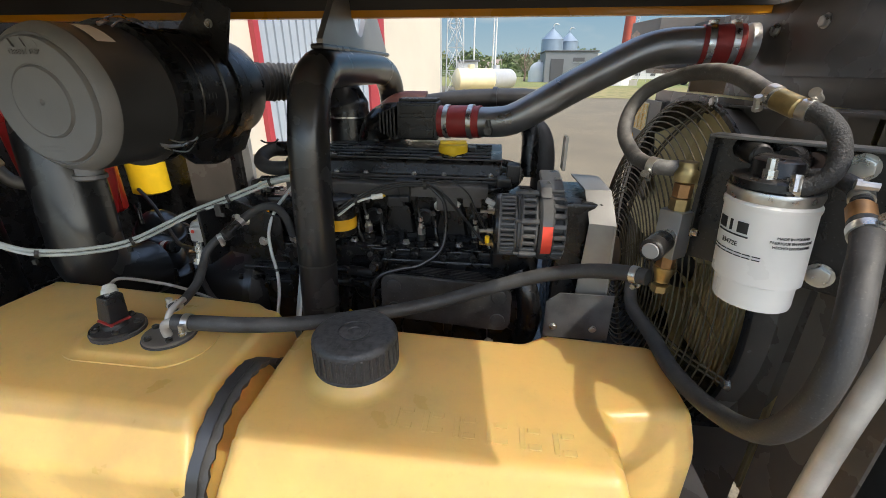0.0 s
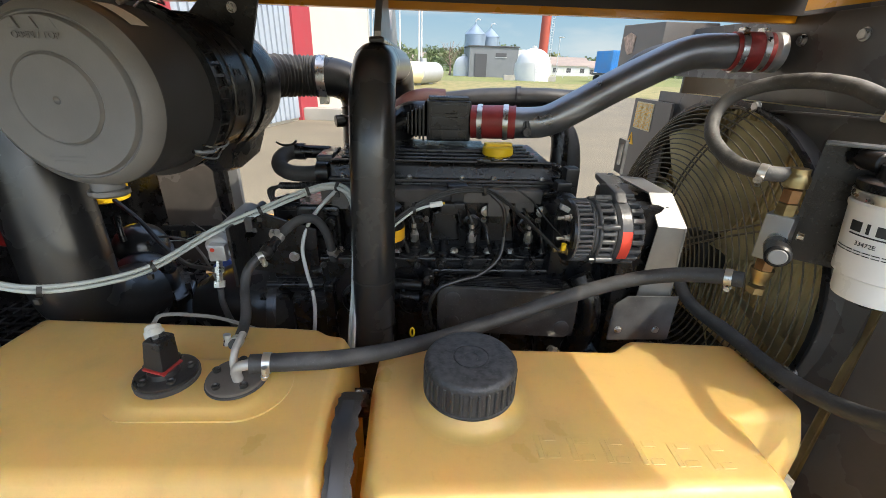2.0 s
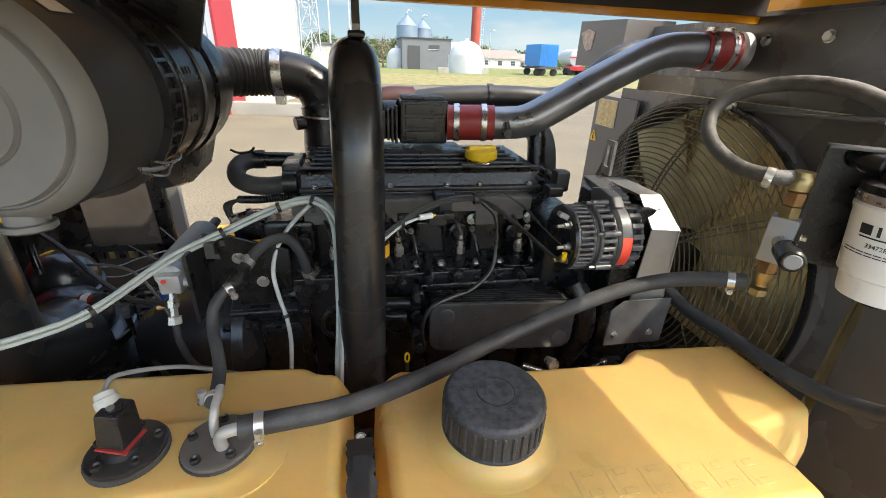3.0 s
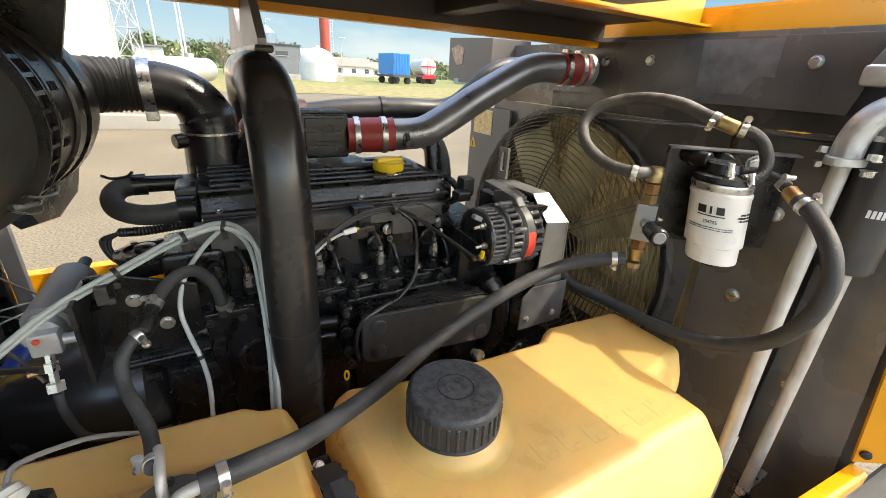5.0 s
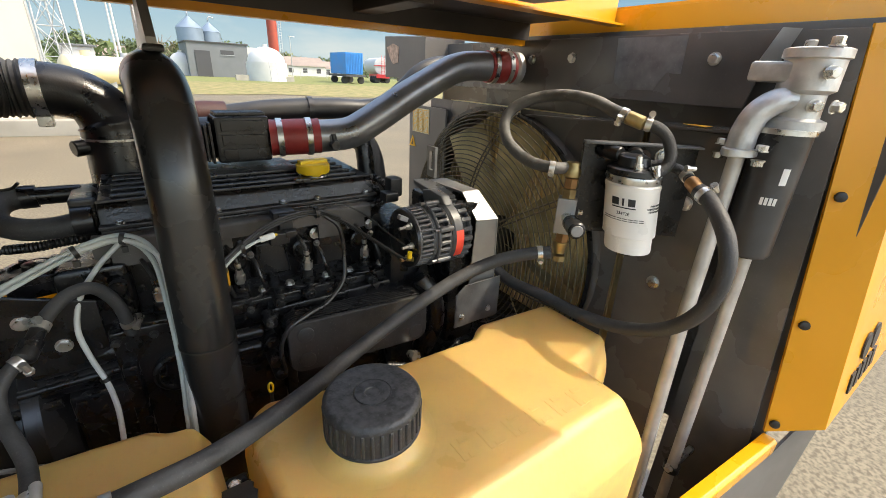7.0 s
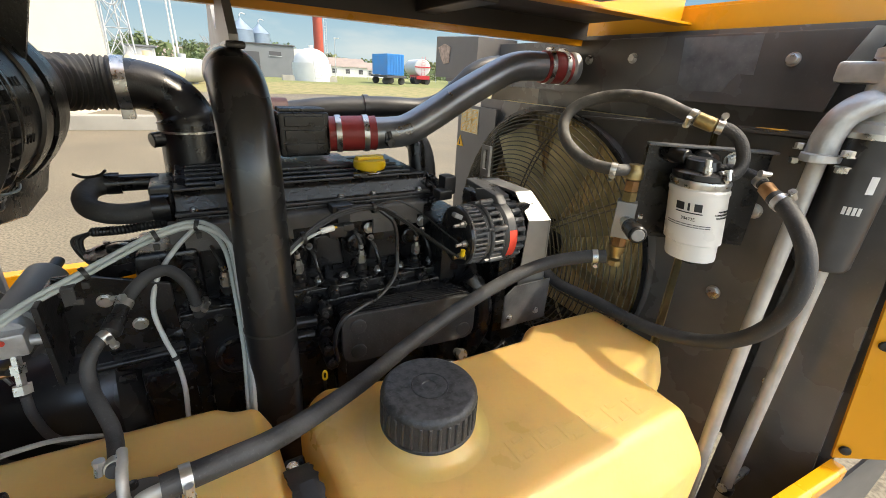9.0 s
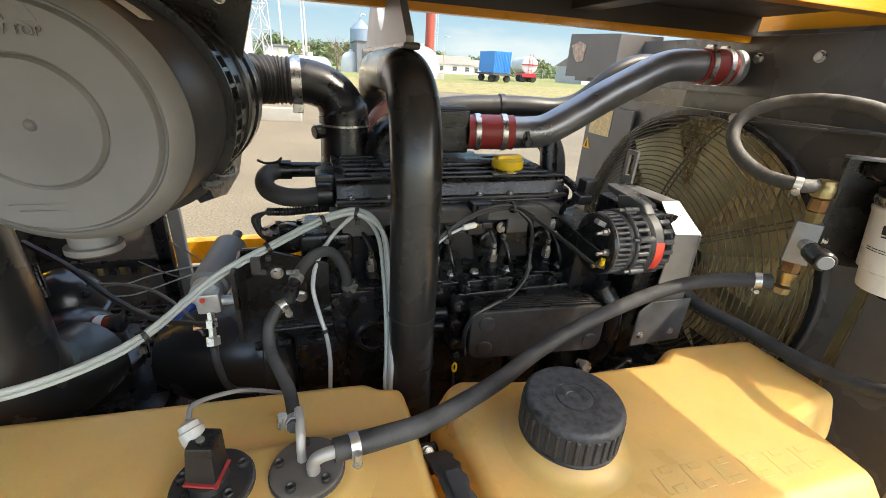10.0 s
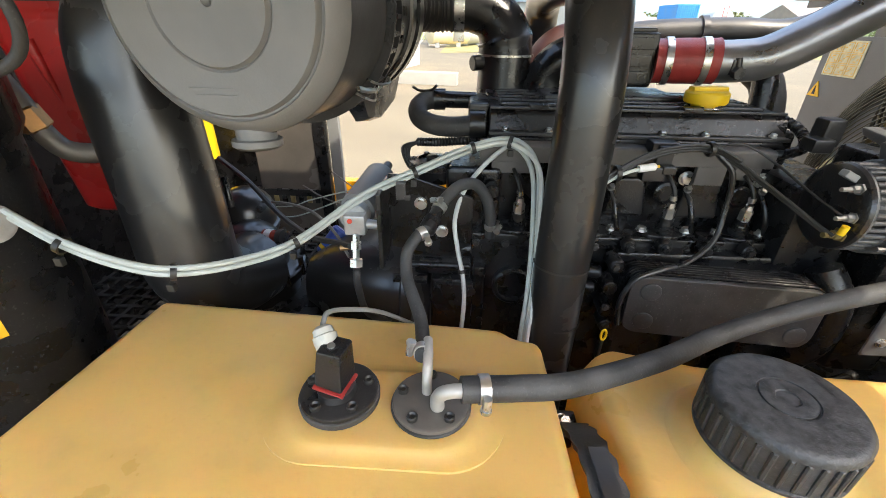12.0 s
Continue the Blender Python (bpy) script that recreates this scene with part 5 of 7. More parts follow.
rows = [[bm.verts.new((AX + x, AC.y + 0.0647 * math.cos(radians(212 - 50 * k / n)), AC.z + 0.0647 * math.sin(radians(212 - 50 * k / n)))) for k in range(n + 1)] for x in (0.088, 0.106)]
for k in range(n):
    bm.faces.new((rows[0][k], rows[0][k + 1], rows[1][k + 1], rows[1][k]))
part("rating_label", bm, M_REDLABEL, alt, "orange-red label")
for y, z, m, r in ((0.768, 1.358, M_SCUFFM, 0.005), (0.757, 1.324, M_SCUFFM, 0.005), (0.763, 1.298, M_BRASS, 0.0065)):
    t_ = part("terminal", lathe(B(), [(0, r * 1.5), (0.003, r * 1.5), (0.003, r), (0.012, r), (0.013, r * 0.6), (0.026, r * 0.6)], (AX + 0.003, y, z), (-1, -0.15, 0), 6), m, alt)
part("terminal_cap", cyl(B(), (AX - 0.008, 0.752, 1.303), (AX - 0.008, 0.750, 1.315), 0.0045, 10), M_YCAP, alt, "yellow terminal boot")
part("connector", box(B(), (AX - 0.004, 0.782, 1.370), (0.022, 0.013, 0.009), 0.002, rot=(0, 25, 0)), M_GREY, alt)
part("support_arm", prism(B(), [(0.80, 1.384), (0.84, 1.384), (0.90, 1.396), (0.905, 1.408), (0.84, 1.402), (0.80, 1.394)], "x", 0.160, 0.200, 0.004), M_SATIN, alt, "dull black support arm")
bm = B()
for y0, y1, z0, z1 in ((0.885, 0.893, 1.41, 1.475), (0.907, 0.915, 1.41, 1.475), (0.893, 0.907, 1.41, 1.425), (0.893, 0.907, 1.466, 1.475)):
    box(bm, (0.206, (y0 + y1) / 2, (z0 + z1) / 2), (0.006, y1 - y0, z1 - z0))
part("adjuster_tab", bm, M_BRUSH, alt, "bare steel tab with a slot")
part("tensioner", box(B(), (0.108, 0.895, 1.400), (0.028, 0.030, 0.040), 0.005), M_BLACKP, alt)
part("tensioner_foot", box(B(), (0.090, 0.880, 1.385), (0.03, 0.03, 0.02), 0.004), M_BLACKP, alt)

guard = thing("belt_guard", (0.27, 0.8, 1.07), "bare folded steel belt guard beside the alternator", "guard")


def sheet(name, quad, off, label=""):
    """A flat steel sheet with its thickness."""
    return part(name, loft(B(), [quad, [tuple(Vector(q) + Vector(off)) for q in quad]]), M_BRUSH, guard, label)


FOLD, RIM, FOOT = ((0.247, 0.784, 1.337), (0.290, 0.765, 1.340)), ((0.241, 0.832, 1.388), (0.291, 0.838, 1.385)), ((0.236, 0.784, 1.112), (0.296, 0.762, 1.112))
part("belt_case", box(B(), (0.236, 0.885, 1.20), (0.085, 0.170, 0.34), 0.01), M_CAST, guard, "black belt case behind the sheets")
sheet("front_sheet", [FOOT[0], FOOT[1], FOLD[1], FOLD[0]], (0, 0.003, 0))
sheet("sloping_sheet", [FOLD[0], FOLD[1], RIM[1], RIM[0]], (0, 0.002, -0.002))
sheet("top_sheet", [RIM[0], RIM[1], (0.291, 0.960, 1.385), (0.235, 0.960, 1.388)], (0, 0, -0.003))
sheet("side_sheet", [FOOT[1], FOLD[1], RIM[1], (0.291, 0.960, 1.385), (0.296, 0.960, 1.112)], (-0.003, 0, 0))
part("lower_sheet", prism(B(), [(0.182, 1.105), (0.182, 1.185), (0.206, 1.205), (0.306, 1.205), (0.306, 1.105)], "y", 0.755, 0.758, 0.0008), M_DARKSHEET, guard, "dull dark lower sheet")
for x in (0.200, 0.275):
    part("bolt", hexhead(B(), (x, 0.755, 1.130), (0, -1, 0), 0.006, 0.005), M_STEEL, guard)

# ---- fan, guard and radiator ----
FC = Vector((0.46, 1.000, 1.185))
FR = 0.352
rad = thing("radiator", (0.6, 0.95, 0.66), "dusty brown radiator core behind the fan", "radiator")
part("core", box(B(), (0.598, 0.98, 1.19), (0.04, 0.76, 0.70)), M_CORE, rad)
for i in range(48):
    part("fin", box(B(), (0.576, 0.61 + 0.0157 * i, 1.19), (0.006, 0.003, 0.69)), M_CORE, rad)
shroud = thing("fan_shroud", (0.52, 0.95, 0.66), "round black fan shroud", "fan shroud")
bm = B()
n, N = 48, []
outer, inner = [], []
for k in range(n):
    a = 2 * math.pi * k / n
    c, s_ = math.cos(a), math.sin(a)
    m_ = max(abs(c), abs(s_))
    outer.append((0.385 * c / m_, 0.36 * s_ / m_))
    inner.append((FR * c, FR * s_))
vo = [bm.verts.new((0.520, FC.y + p[0], FC.z + p[1])) for p in outer]
vi = [bm.verts.new((0.520, FC.y + p[0], FC.z + p[1])) for p in inner]
vr = [bm.verts.new((0.475, FC.y + p[0], FC.z + p[1])) for p in inner]
vb = [bm.verts.new((0.572, FC.y + p[0], FC.z + p[1])) for p in inner]
for k in range(n):
    j = (k + 1) % n
    bm.faces.new((vo[k], vo[j], vi[j], vi[k]))
    bm.faces.new((vi[k], vi[j], vr[j], vr[k]))
    bm.faces.new((vi[k], vi[j], vb[j], vb[k]))
part("ring_plate", bm, M_PANEL, shroud)
part("rim", lathe(B(), [(0, FR + 0.002), (0, FR + 0.012), (0.006, FR + 0.012), (0.006, FR + 0.002)], (0.470, FC.y, FC.z), (1, 0, 0), 56, cap=False), M_ENGINE, shroud)
fan = thing("cooling_fan", tuple(FC), "black plastic cooling fan at rest", "fan")
part("hub", lathe(B(), [(-0.04, 0.03), (-0.035, 0.06), (0.03, 0.07)], FC + Vector((0.03, 0, 0)), (1, 0, 0), 28), M_BLACKP, fan)
for i in range(8):
    a = 2 * math.pi * i / 8 + 0.25
    ca, sa = math.cos(a), math.sin(a)
    bm = B()
    rows = []
    for r, w, tw in ((0.06, 0.05, 0.9), (0.14, 0.085, 0.75), (0.24, 0.11, 0.6), (0.33, 0.115, 0.5)):
        row = []
        for f in (-0.5, 0.0, 0.5):
            t_ = f * w
            y, z = r * ca - t_ * math.cos(tw) * sa, r * sa + t_ * math.cos(tw) * ca
            row.append(bm.verts.new((FC.x + 0.045 + t_ * math.sin(tw) + 0.008 * (0.25 - f * f), FC.y + y, FC.z + z)))
        rows.append(row)
    for u, v in zip(rows, rows[1:]):
        for k in range(2):
            bm.faces.new((u[k], u[k + 1], v[k + 1], v[k]))
    bmesh.ops.solidify(bm, geom=list(bm.faces), thickness=0.003)
    part("blade", bm, mat("dusty_fan_plastic", (0.48, 0.40, 0.21), 0.6, var=0.3, scale=14, bump=0.1) if i == 0 else bpy.data.materials["dusty_fan_plastic"], fan)
grille = thing("fan_guard", (0.45, 0.95, 0.89), "domed black wire fan guard of many rings", "fan guard")


def dome(r):
    return 0.368 + 0.092 * (r / FR) ** 4


for i in range(27):
    r = 0.045 + (FR - 0.045) * (i / 26) ** 0.9
    bm = B()
    m_ = 56
    tube(bm, [(dome(r), FC.y + r * math.cos(2 * math.pi * k / m_), FC.z + r * math.sin(2 * math.pi * k / m_)) for k in range(m_ + 1)], 0.0015, 5, 1, cap=False, smooth=False)
    part("ring_wire", bm, M_GUARD, grille)
for i in range(8):
    a = 2 * math.pi * i / 8 + 0.2
    for off in (-0.006, 0.006):
        pts = [(dome(r) + 0.003, FC.y + r * math.cos(a) - off * math.sin(a), FC.z + r * math.sin(a) + off * math.cos(a)) for r in [0.045 + (FR + 0.006 - 0.045) * k / 8 for k in range(9)]]
        part("spoke_wire", tube(B(), pts, 0.0022, 6, 2), M_GUARD, grille)
    tip = Vector((0.475, FC.y + (FR + 0.010) * math.cos(a), FC.z + (FR + 0.010) * math.sin(a)))
    if i % 2 == 0:
        part("mount_bolt", hexhead(B(), tip, (-1, 0, 0), 0.009, 0.008), M_STEEL, grille)
part("centre_disc", cyl(B(), (0.367, FC.y, FC.z), (0.372, FC.y, FC.z), 0.045, 28), M_WIRE, grille)

# ---- charge-air pipes ----
charge = thing("charge_air_pipe", (0.2, 1.08, 1.35), "burnished steel charge-air pipe with red silicone couplings", "pipe")
part("pipe", tube(B(), [(0.005, 1.106, 1.476), (0.060, 1.095, 1.478), (0.105, 1.085, 1.486), (0.165, 1.080, 1.518), (0.240, 1.077, 1.562), (0.320, 1.074, 1.604), (0.375, 1.072, 1.630), (0.425, 1.069, 1.641), (0.50, 1.060, 1.642), (0.545, 1.05, 1.642)], 0.0355, 28, 6), M_SILVER, charge)


def coupling(a, b, r, parent):
    a, b = Vector(a), Vector(b)
    d = (b - a).normalized()
    n = (b - a).length
    prof = []
    for k in range(13):
        f = k / 12
        prof.append((n * f, r + 0.0012 * math.sin(f * 3.1416) + (0.0012 if k in (0, 12) else 0)))
    c = part("coupling", lathe(B(), prof, a, d, 32), M_RED, parent, "dark red silicone coupling")
    for f in (0.2, 0.78):
        at = a + (b - a) * f
        band = part("band_clamp", lathe(B(), [(-0.006, r), (-0.006, r + 0.0035), (0.006, r + 0.0035), (0.006, r)], at, d, 36, cap=False), M_STEEL, c, "bright band clamp")
    return c


coupling((-0.072, 1.122, 1.474), (0.030, 1.101, 1.477), 0.0375, charge)
coupling((0.480, 1.064, 1.642), (0.552, 1.050, 1.642), 0.0385, charge)
bm = B()
cyl(bm, (0.048, 1.062, 1.486), (0.054, 1.060, 1.452), 0.0055, 10)
cyl(bm, (0.048, 1.060, 1.462), (0.048, 1.046, 1.462), 0.010, 6)
box(bm, (0.050, 1.066, 1.47), (0.02, 0.012, 0.026), 0.002)
part("clamp_bolt", bm, M_DARKPIPE, charge)
bm = lathe(B(), [(0, 0.033), (0.008, 0.040), (0.022, 0.040)], (0.552, 1.050, 1.642), (1, -0.12, 0), 28)
part("inlet_stub", bm, M_ALU, charge)
for dx in (0.495, 0.538):
    part("clamp_screw", box(B(), (dx, 1.058, 1.684), (0.014, 0.020, 0.010), 0.002), M_STEEL, charge)
back = thing("exhaust_side_pipe", (0.1, 1.25, 1.30), "grey steel pipe along the far side of the engine", "pipe")
part("pipe", tube(B(), [(-0.13, 1.27, 1.505), (-0.04, 1.26, 1.517), (0.05, 1.25, 1.522), (0.13, 1.235, 1.524), (0.205, 1.228, 1.524), (0.262, 1.220, 1.540), (0.310, 1.21, 1.580), (0.355, 1.20, 1.622), (0.42, 1.20, 1.645), (0.52, 1.20, 1.648)], lambda f: 0.026 - 0.006 * min(1, max(0, 3 * f - 1)), 20, 5), mat("dull_grey_pipe", (0.055, 0.055, 0.056), 0.45, 0.3, var=0.25, scale=14, bump=0.1), back)
part("hose_end", tube(B(), [(-0.27, 1.25, 1.43), (-0.245, 1.265, 1.48), (-0.20, 1.27, 1.505), (-0.13, 1.27, 1.507)], 0.032, 18, 5), mat("brown_red_hose", (0.055, 0.018, 0.015), 0.5, var=0.25, scale=30, bump=0.2), back, "brownish red hose")
part("band_clamp", lathe(B(), [(-0.006, 0.026), (-0.006, 0.030), (0.006, 0.030), (0.006, 0.026)], (0.062, 1.248, 1.5225), (1, -0.12, 0.05), 28, cap=False), M_DARKPIPE, back)
part("down_hose", tube(B(), [(0.16, 1.20, 1.46), (0.185, 1.18, 1.43), (0.195, 1.16, 1.36), (0.195, 1.15, 1.20)], 0.030, 16, 5), M_RUBBER, back)
part("down_pipe", tube(B(), [(0.14, 1.16, 1.48), (0.155, 1.14, 1.44), (0.155, 1.12, 1.34)], 0.022, 14, 5), M_CAST, back)

# ---- upright lifting frame ----
frame_pipe = thing("lifting_frame", (-0.29, 0.75, 0.62), "glossy black tubular lifting frame with a bare steel eye", "lifting frame")
part("tube", tube(B(), [(-0.288, 0.735, 0.62), (-0.281, 0.750, 1.0), (-0.276, 0.762, 1.2), (-0.272, 0.775, 1.42), (-0.271, 0.788, 1.50), (-0.271, 0.812, 1.557), (-0.271, 0.855, 1.587), (-0.272, 0.92, 1.595), (-0.262, 1.18, 1.595), (-0.258, 1.28, 1.588), (-0.255, 1.335, 1.56), (-0.253, 1.36, 1.50), (-0.253, 1.37, 1.30), (-0.253, 1.38, 0.62)], 0.0375, 28, 6), M_GLOSS, frame_pipe)
for z, y in ((1.238, 0.7643), (1.146, 0.7595)):
    part("cable_tie", lathe(B(), [(-0.0015, 0.0372), (-0.0015, 0.0388), (0.0015, 0.0388), (0.0015, 0.0372)], (-0.2755, y, z), (0.02, 0.06, 1), 28, cap=False), M_WIRE, frame_pipe)


def eye_plate(x, t):
    """A tapering plate with an oval hole."""
    bm = B()
    n = 28
    out, hole = [], []
    cy, cz = 1.10, 1.765
    for k in range(n):
        a = 2 * math.pi * k / n
        c, s_ = math.cos(a), math.sin(a)
        z = cz + max(-0.135, min(0.135, 0.19 * s_))
        w = max(0.13, 0.25 - (z - 1.63) * 1.05)
        out.append((cy + max(-1, min(1, 1.5 * c)) * w, z))
        hole.append((cy + (0.075 if s_ > 0 else 0.085 * (1 - 0.35 * abs(s_))) * c, cz + 0.020 + (0.105 if s_ > 0 else 0.122) * s_))
    A = [bm.verts.new((x, *p)) for p in out]
    Bv = [bm.verts.new((x, *p)) for p in hole]
    C = [bm.verts.new((x + t, *p)) for p in out]
    D = [bm.verts.new((x + t, *p)) for p in hole]
    for k in range(n):
        j = (k + 1) % n
        bm.faces.new((A[k], A[j], Bv[j], Bv[k]))
        bm.faces.new((C[k], C[j], D[j], D[k]))
        bm.faces.new((A[k], A[j], C[j], C[k]))
        bm.faces.new((Bv[k], Bv[j], D[j], D[k]))
    return bm


part("eye", eye_plate(-0.272, 0.012), M_BRUSH, frame_pipe, "bare grey steel lifting eye plate")
part("weld", box(B(), (-0.266, 1.10, 1.633), (0.026, 0.50, 0.010), 0.004), M_GLOSS, frame_pipe)
# ---- air filter ----
af = thing("air_filter", (-0.62, 0.85, 1.42), "large dark grey plastic air filter housing with wire latches", "air filter")
A0, AD = Vector((-0.6345, 0.641, 1.5455)), Vector((0.070, 1.0, 0.008)).normalized()
lid = part("lid", lathe(B(), [(0.004, 0.0), (0.002, 0.004), (0.000, 0.005), (-0.001, 0.051), (0.002, 0.0525), (0.0035, 0.054), (0.0015, 0.056), (0.001, 0.0925), (0.003, 0.0940), (0.0085, 0.0955), (0.0085, 0.0975), (0.0060, 0.0990), (0.0085, 0.1030), (0.0160, 0.1095), (0.0240, 0.1135), (0.0270, 0.1145)], A0, AD, 72, cap=False), M_PLASTIC, af, "smooth lid with a ring mark")
# Same grey plastic as the lid, coloured darker for the shade on its side.
part("lid_skirt", lathe(B(), [(0.0265, 0.1142), (0.0300, 0.1152), (0.085, 0.1158), (0.135, 0.117), (0.140, 0.120)], A0, AD, 72, cap=False), mat("shaded_grey_plastic", (0.045, 0.045, 0.046), 0.42, var=0.15, scale=14, bump=0.1, fine=420, dust=0.06), af, "plain skirt of the lid, its shade put into the colour")
body = part("housing", lathe(B(), [(0.140, 0.110), (0.140, 0.122), (0.165, 0.123), (0.168, 0.117), (0.205, 0.1175), (0.207, 0.1195), (0.213, 0.1195), (0.215, 0.1178), (0.27, 0.118), (0.272, 0.122), (0.300, 0.122), (0.302, 0.118), (0.352, 0.1175), (0.354, 0.1195), (0.360, 0.1195), (0.362, 0.1172), (0.395, 0.117), (0.43, 0.108), (0.452, 0.075), (0.455, 0.0)], A0, AD, 64, cap=False), M_BLACKP, af, "black rear housing")
ax, ay = ring_frame(AD)
for i in range(44):
    a = 2 * math.pi * i / 44
    rad_ = ax * math.cos(a) + ay * math.sin(a)
    c = A0 + AD * 0.152 + rad_ * 0.1235
    m_ = Matrix.Translation(c) @ Matrix((ax * -math.sin(a) + ay * math.cos(a), AD, rad_)).transposed().to_4x4()
    bm = B()
    bmesh.ops.create_cube(bm, size=1.0, matrix=m_ @ Matrix.Diagonal((0.0045, 0.030, 0.009, 1)))
    part("clip_rib", bm, M_BLACKP, body)
for s_ in (0.1365, 0.1675):
    part("rim", lathe(B(), [(0, 0.118), (0, 0.1285), (0.0035, 0.1285), (0.0035, 0.118)], A0 + AD * s_, AD, 64, cap=False), M_BLACKP, body)


def around(s, r, deg):
    """A point on the filter: s along its axis, r out, degrees from the right side upwards."""
    right = AD.cross(Vector((0, 0, 1))).normalized()
    up = right.cross(AD)
    a = radians(deg)
    return A0 + AD * s + r * (right * math.cos(a) + up * math.sin(a))


for deg in (-42, 75, 165):
    l = part("latch", tube(B(), [around(0.120, 0.120, deg - 5), around(0.135, 0.131, deg - 5), around(0.160, 0.137, deg - 6), around(0.180, 0.131, deg - 6), around(0.183, 0.130, deg), around(0.180, 0.131, deg + 6), around(0.160, 0.137, deg + 6), around(0.135, 0.131, deg + 5), around(0.120, 0.120, deg + 5)], 0.0016, 6, 4), M_STEEL, af, "bent wire latch")
    part("latch_tongue", tube(B(), [around(0.105, 0.120, deg), around(0.125, 0.127, deg), around(0.150, 0.130, deg), around(0.165, 0.126, deg)], 0.0035, 6, 3), M_STEEL, l)
part("drain_spout", lathe(B(), [(0, 0.020), (0.013, 0.020), (0.014, 0.025), (0.020, 0.025), (0.023, 0.021)], around(0.035, 0.108, -90), (0, -0.05, -1), 24), M_PLASTIC, af, "short drain spout")
bm = text_mesh("OBEN / TOP", 0.0105, 0.0005)
bm.transform(Matrix.Translation(around(-0.0002, 0.071, 90)) @ Euler((radians(90), 0, -0.07)).to_matrix().to_4x4())
part("raised_writing", bm, M_PLASTIC, lid)
bm = B()
for k in (-1, 0, 1):
    c = around(0.0, 0.083, 90) + Vector((0.021 * k, 0, 0))
    prism(bm, [(c.x - 0.006, c.z - 0.005), (c.x + 0.006, c.z - 0.005), (c.x, c.z + 0.007)], "y", c.y - 0.0012, c.y + 0.002)
part("raised_arrow", bm, M_PLASTIC, lid)
bm = B()
for k in range(2):
    box(bm, tuple(around(0.001, 0.070 + 0.006 * k, -90)), (0.07 - 0.012 * k, 0.001, 0.003))
part("raised_line", bm, M_PLASTIC, lid)
bm = B()
rows = [[bm.verts.new(around(s, 0.1176, d)) for d in range(48, 75, 3)] for s in (0.052, 0.085)]
for k in range(8):
    bm.faces.new((rows[0][k], rows[0][k + 1], rows[1][k + 1], rows[1][k]))
for deg in range(-20, 60, 16):
    for k in range(3):
        p0, p1 = around(0.222 + 0.010 * k, 0.1180, deg), around(0.222 + 0.010 * k, 0.1180, deg + 5)
        part("moulded_bar", tube(B(), [p0, (p0 + p1) / 2 + (p0 + p1 - 2 * (A0 + AD * 0.222)).normalized() * 0.0001, p1], 0.0012, 6, 2), M_BLACKP, body)
part("paper_label", bm, M_LABEL, lid, "white paper label")
br = part("hanger", lathe(B(), [(0.0, 0.119), (0.0, 0.1245), (0.030, 0.1245), (0.030, 0.119)], A0 + AD * 0.315, AD, 48, cap=False), M_ENGINE, af, "black hanger strap")
bm = loft(B(), [[around(0.30, 0.121, 85), around(0.30, 0.121, 25), around(0.30, 0.21, 48), around(0.30, 0.21, 66)], [around(0.306, 0.121, 85), around(0.306, 0.121, 25), around(0.306, 0.21, 48), around(0.306, 0.21, 66)]])
part("hanger_plate", bm, M_ENGINE, af, "black hanger plate to the roof")
part("hanger_plate", loft(B(), [[around(0.18, 0.115, -68), around(0.40, 0.115, -62), around(0.37, 0.150, -72), around(0.29, 0.162, -74), around(0.23, 0.150, -74)], [around(0.18, 0.115, -54), around(0.40, 0.115, -50), around(0.37, 0.150, -63), around(0.29, 0.162, -67), around(0.23, 0.150, -66)]]), M_ENGINE, af)
part("bolt", hexhead(B(), tuple(around(0.296, 0.16, 55)), tuple(-AD), 0.007, 0.007), M_STEEL, af)
# corrugated duct and elbow to the engine
duct = thing("intake_duct", (-0.42, 1.2, 1.4), "black corrugated rubber intake duct with a steel band clamp", "duct")
part("corrugated_hose", tube(B(), [(-0.585, 1.10, 1.562), (-0.54, 1.17, 1.562), (-0.49, 1.205, 1.562), (-0.445, 1.212, 1.562)], lambda f: 0.047 + 0.0018 * math.sin(f * 95) + 0.0008 * math.sin(f * 41), 26, 26), M_RUBBER, duct, "corrugated rubber sleeve")
part("elbow", tube(B(), [(-0.450, 1.213, 1.562), (-0.41, 1.214, 1.560), (-0.37, 1.212, 1.545), (-0.345, 1.210, 1.510), (-0.340, 1.207, 1.46), (-0.342, 1.20, 1.385)], lambda f: 0.046 + 0.009 * min(1, max(0, (f - 0.40) / 0.3)) + (0.003 if 0.62 < f < 0.66 else 0), 28, 8), M_BLACKP, duct, "smooth black elbow")
bandc = part("band_clamp", lathe(B(), [(-0.010, 0.047), (-0.010, 0.0505), (0.010, 0.0505), (0.010, 0.047)], (-0.437, 1.2135, 1.562), (1, 0.02, 0), 36, cap=False), M_STEEL, duct, "wide steel band clamp")
part("clamp_lug", box(B(), (-0.437, 1.205, 1.507), (0.022, 0.022, 0.018), 0.002), M_STEEL, bandc)
part("stub", cyl(B(), (-0.38, 1.19, 1.462), (-0.408, 1.176, 1.460), 0.015, 14, 0.002), M_BLACKP, duct)
part("ring_clip", lathe(B(), [(-0.002, 0.053), (-0.002, 0.0572), (0.002, 0.0572), (0.002, 0.053)], (-0.340, 1.206, 1.475), (0, 0, 1), 32, cap=False), M_STEEL, duct)

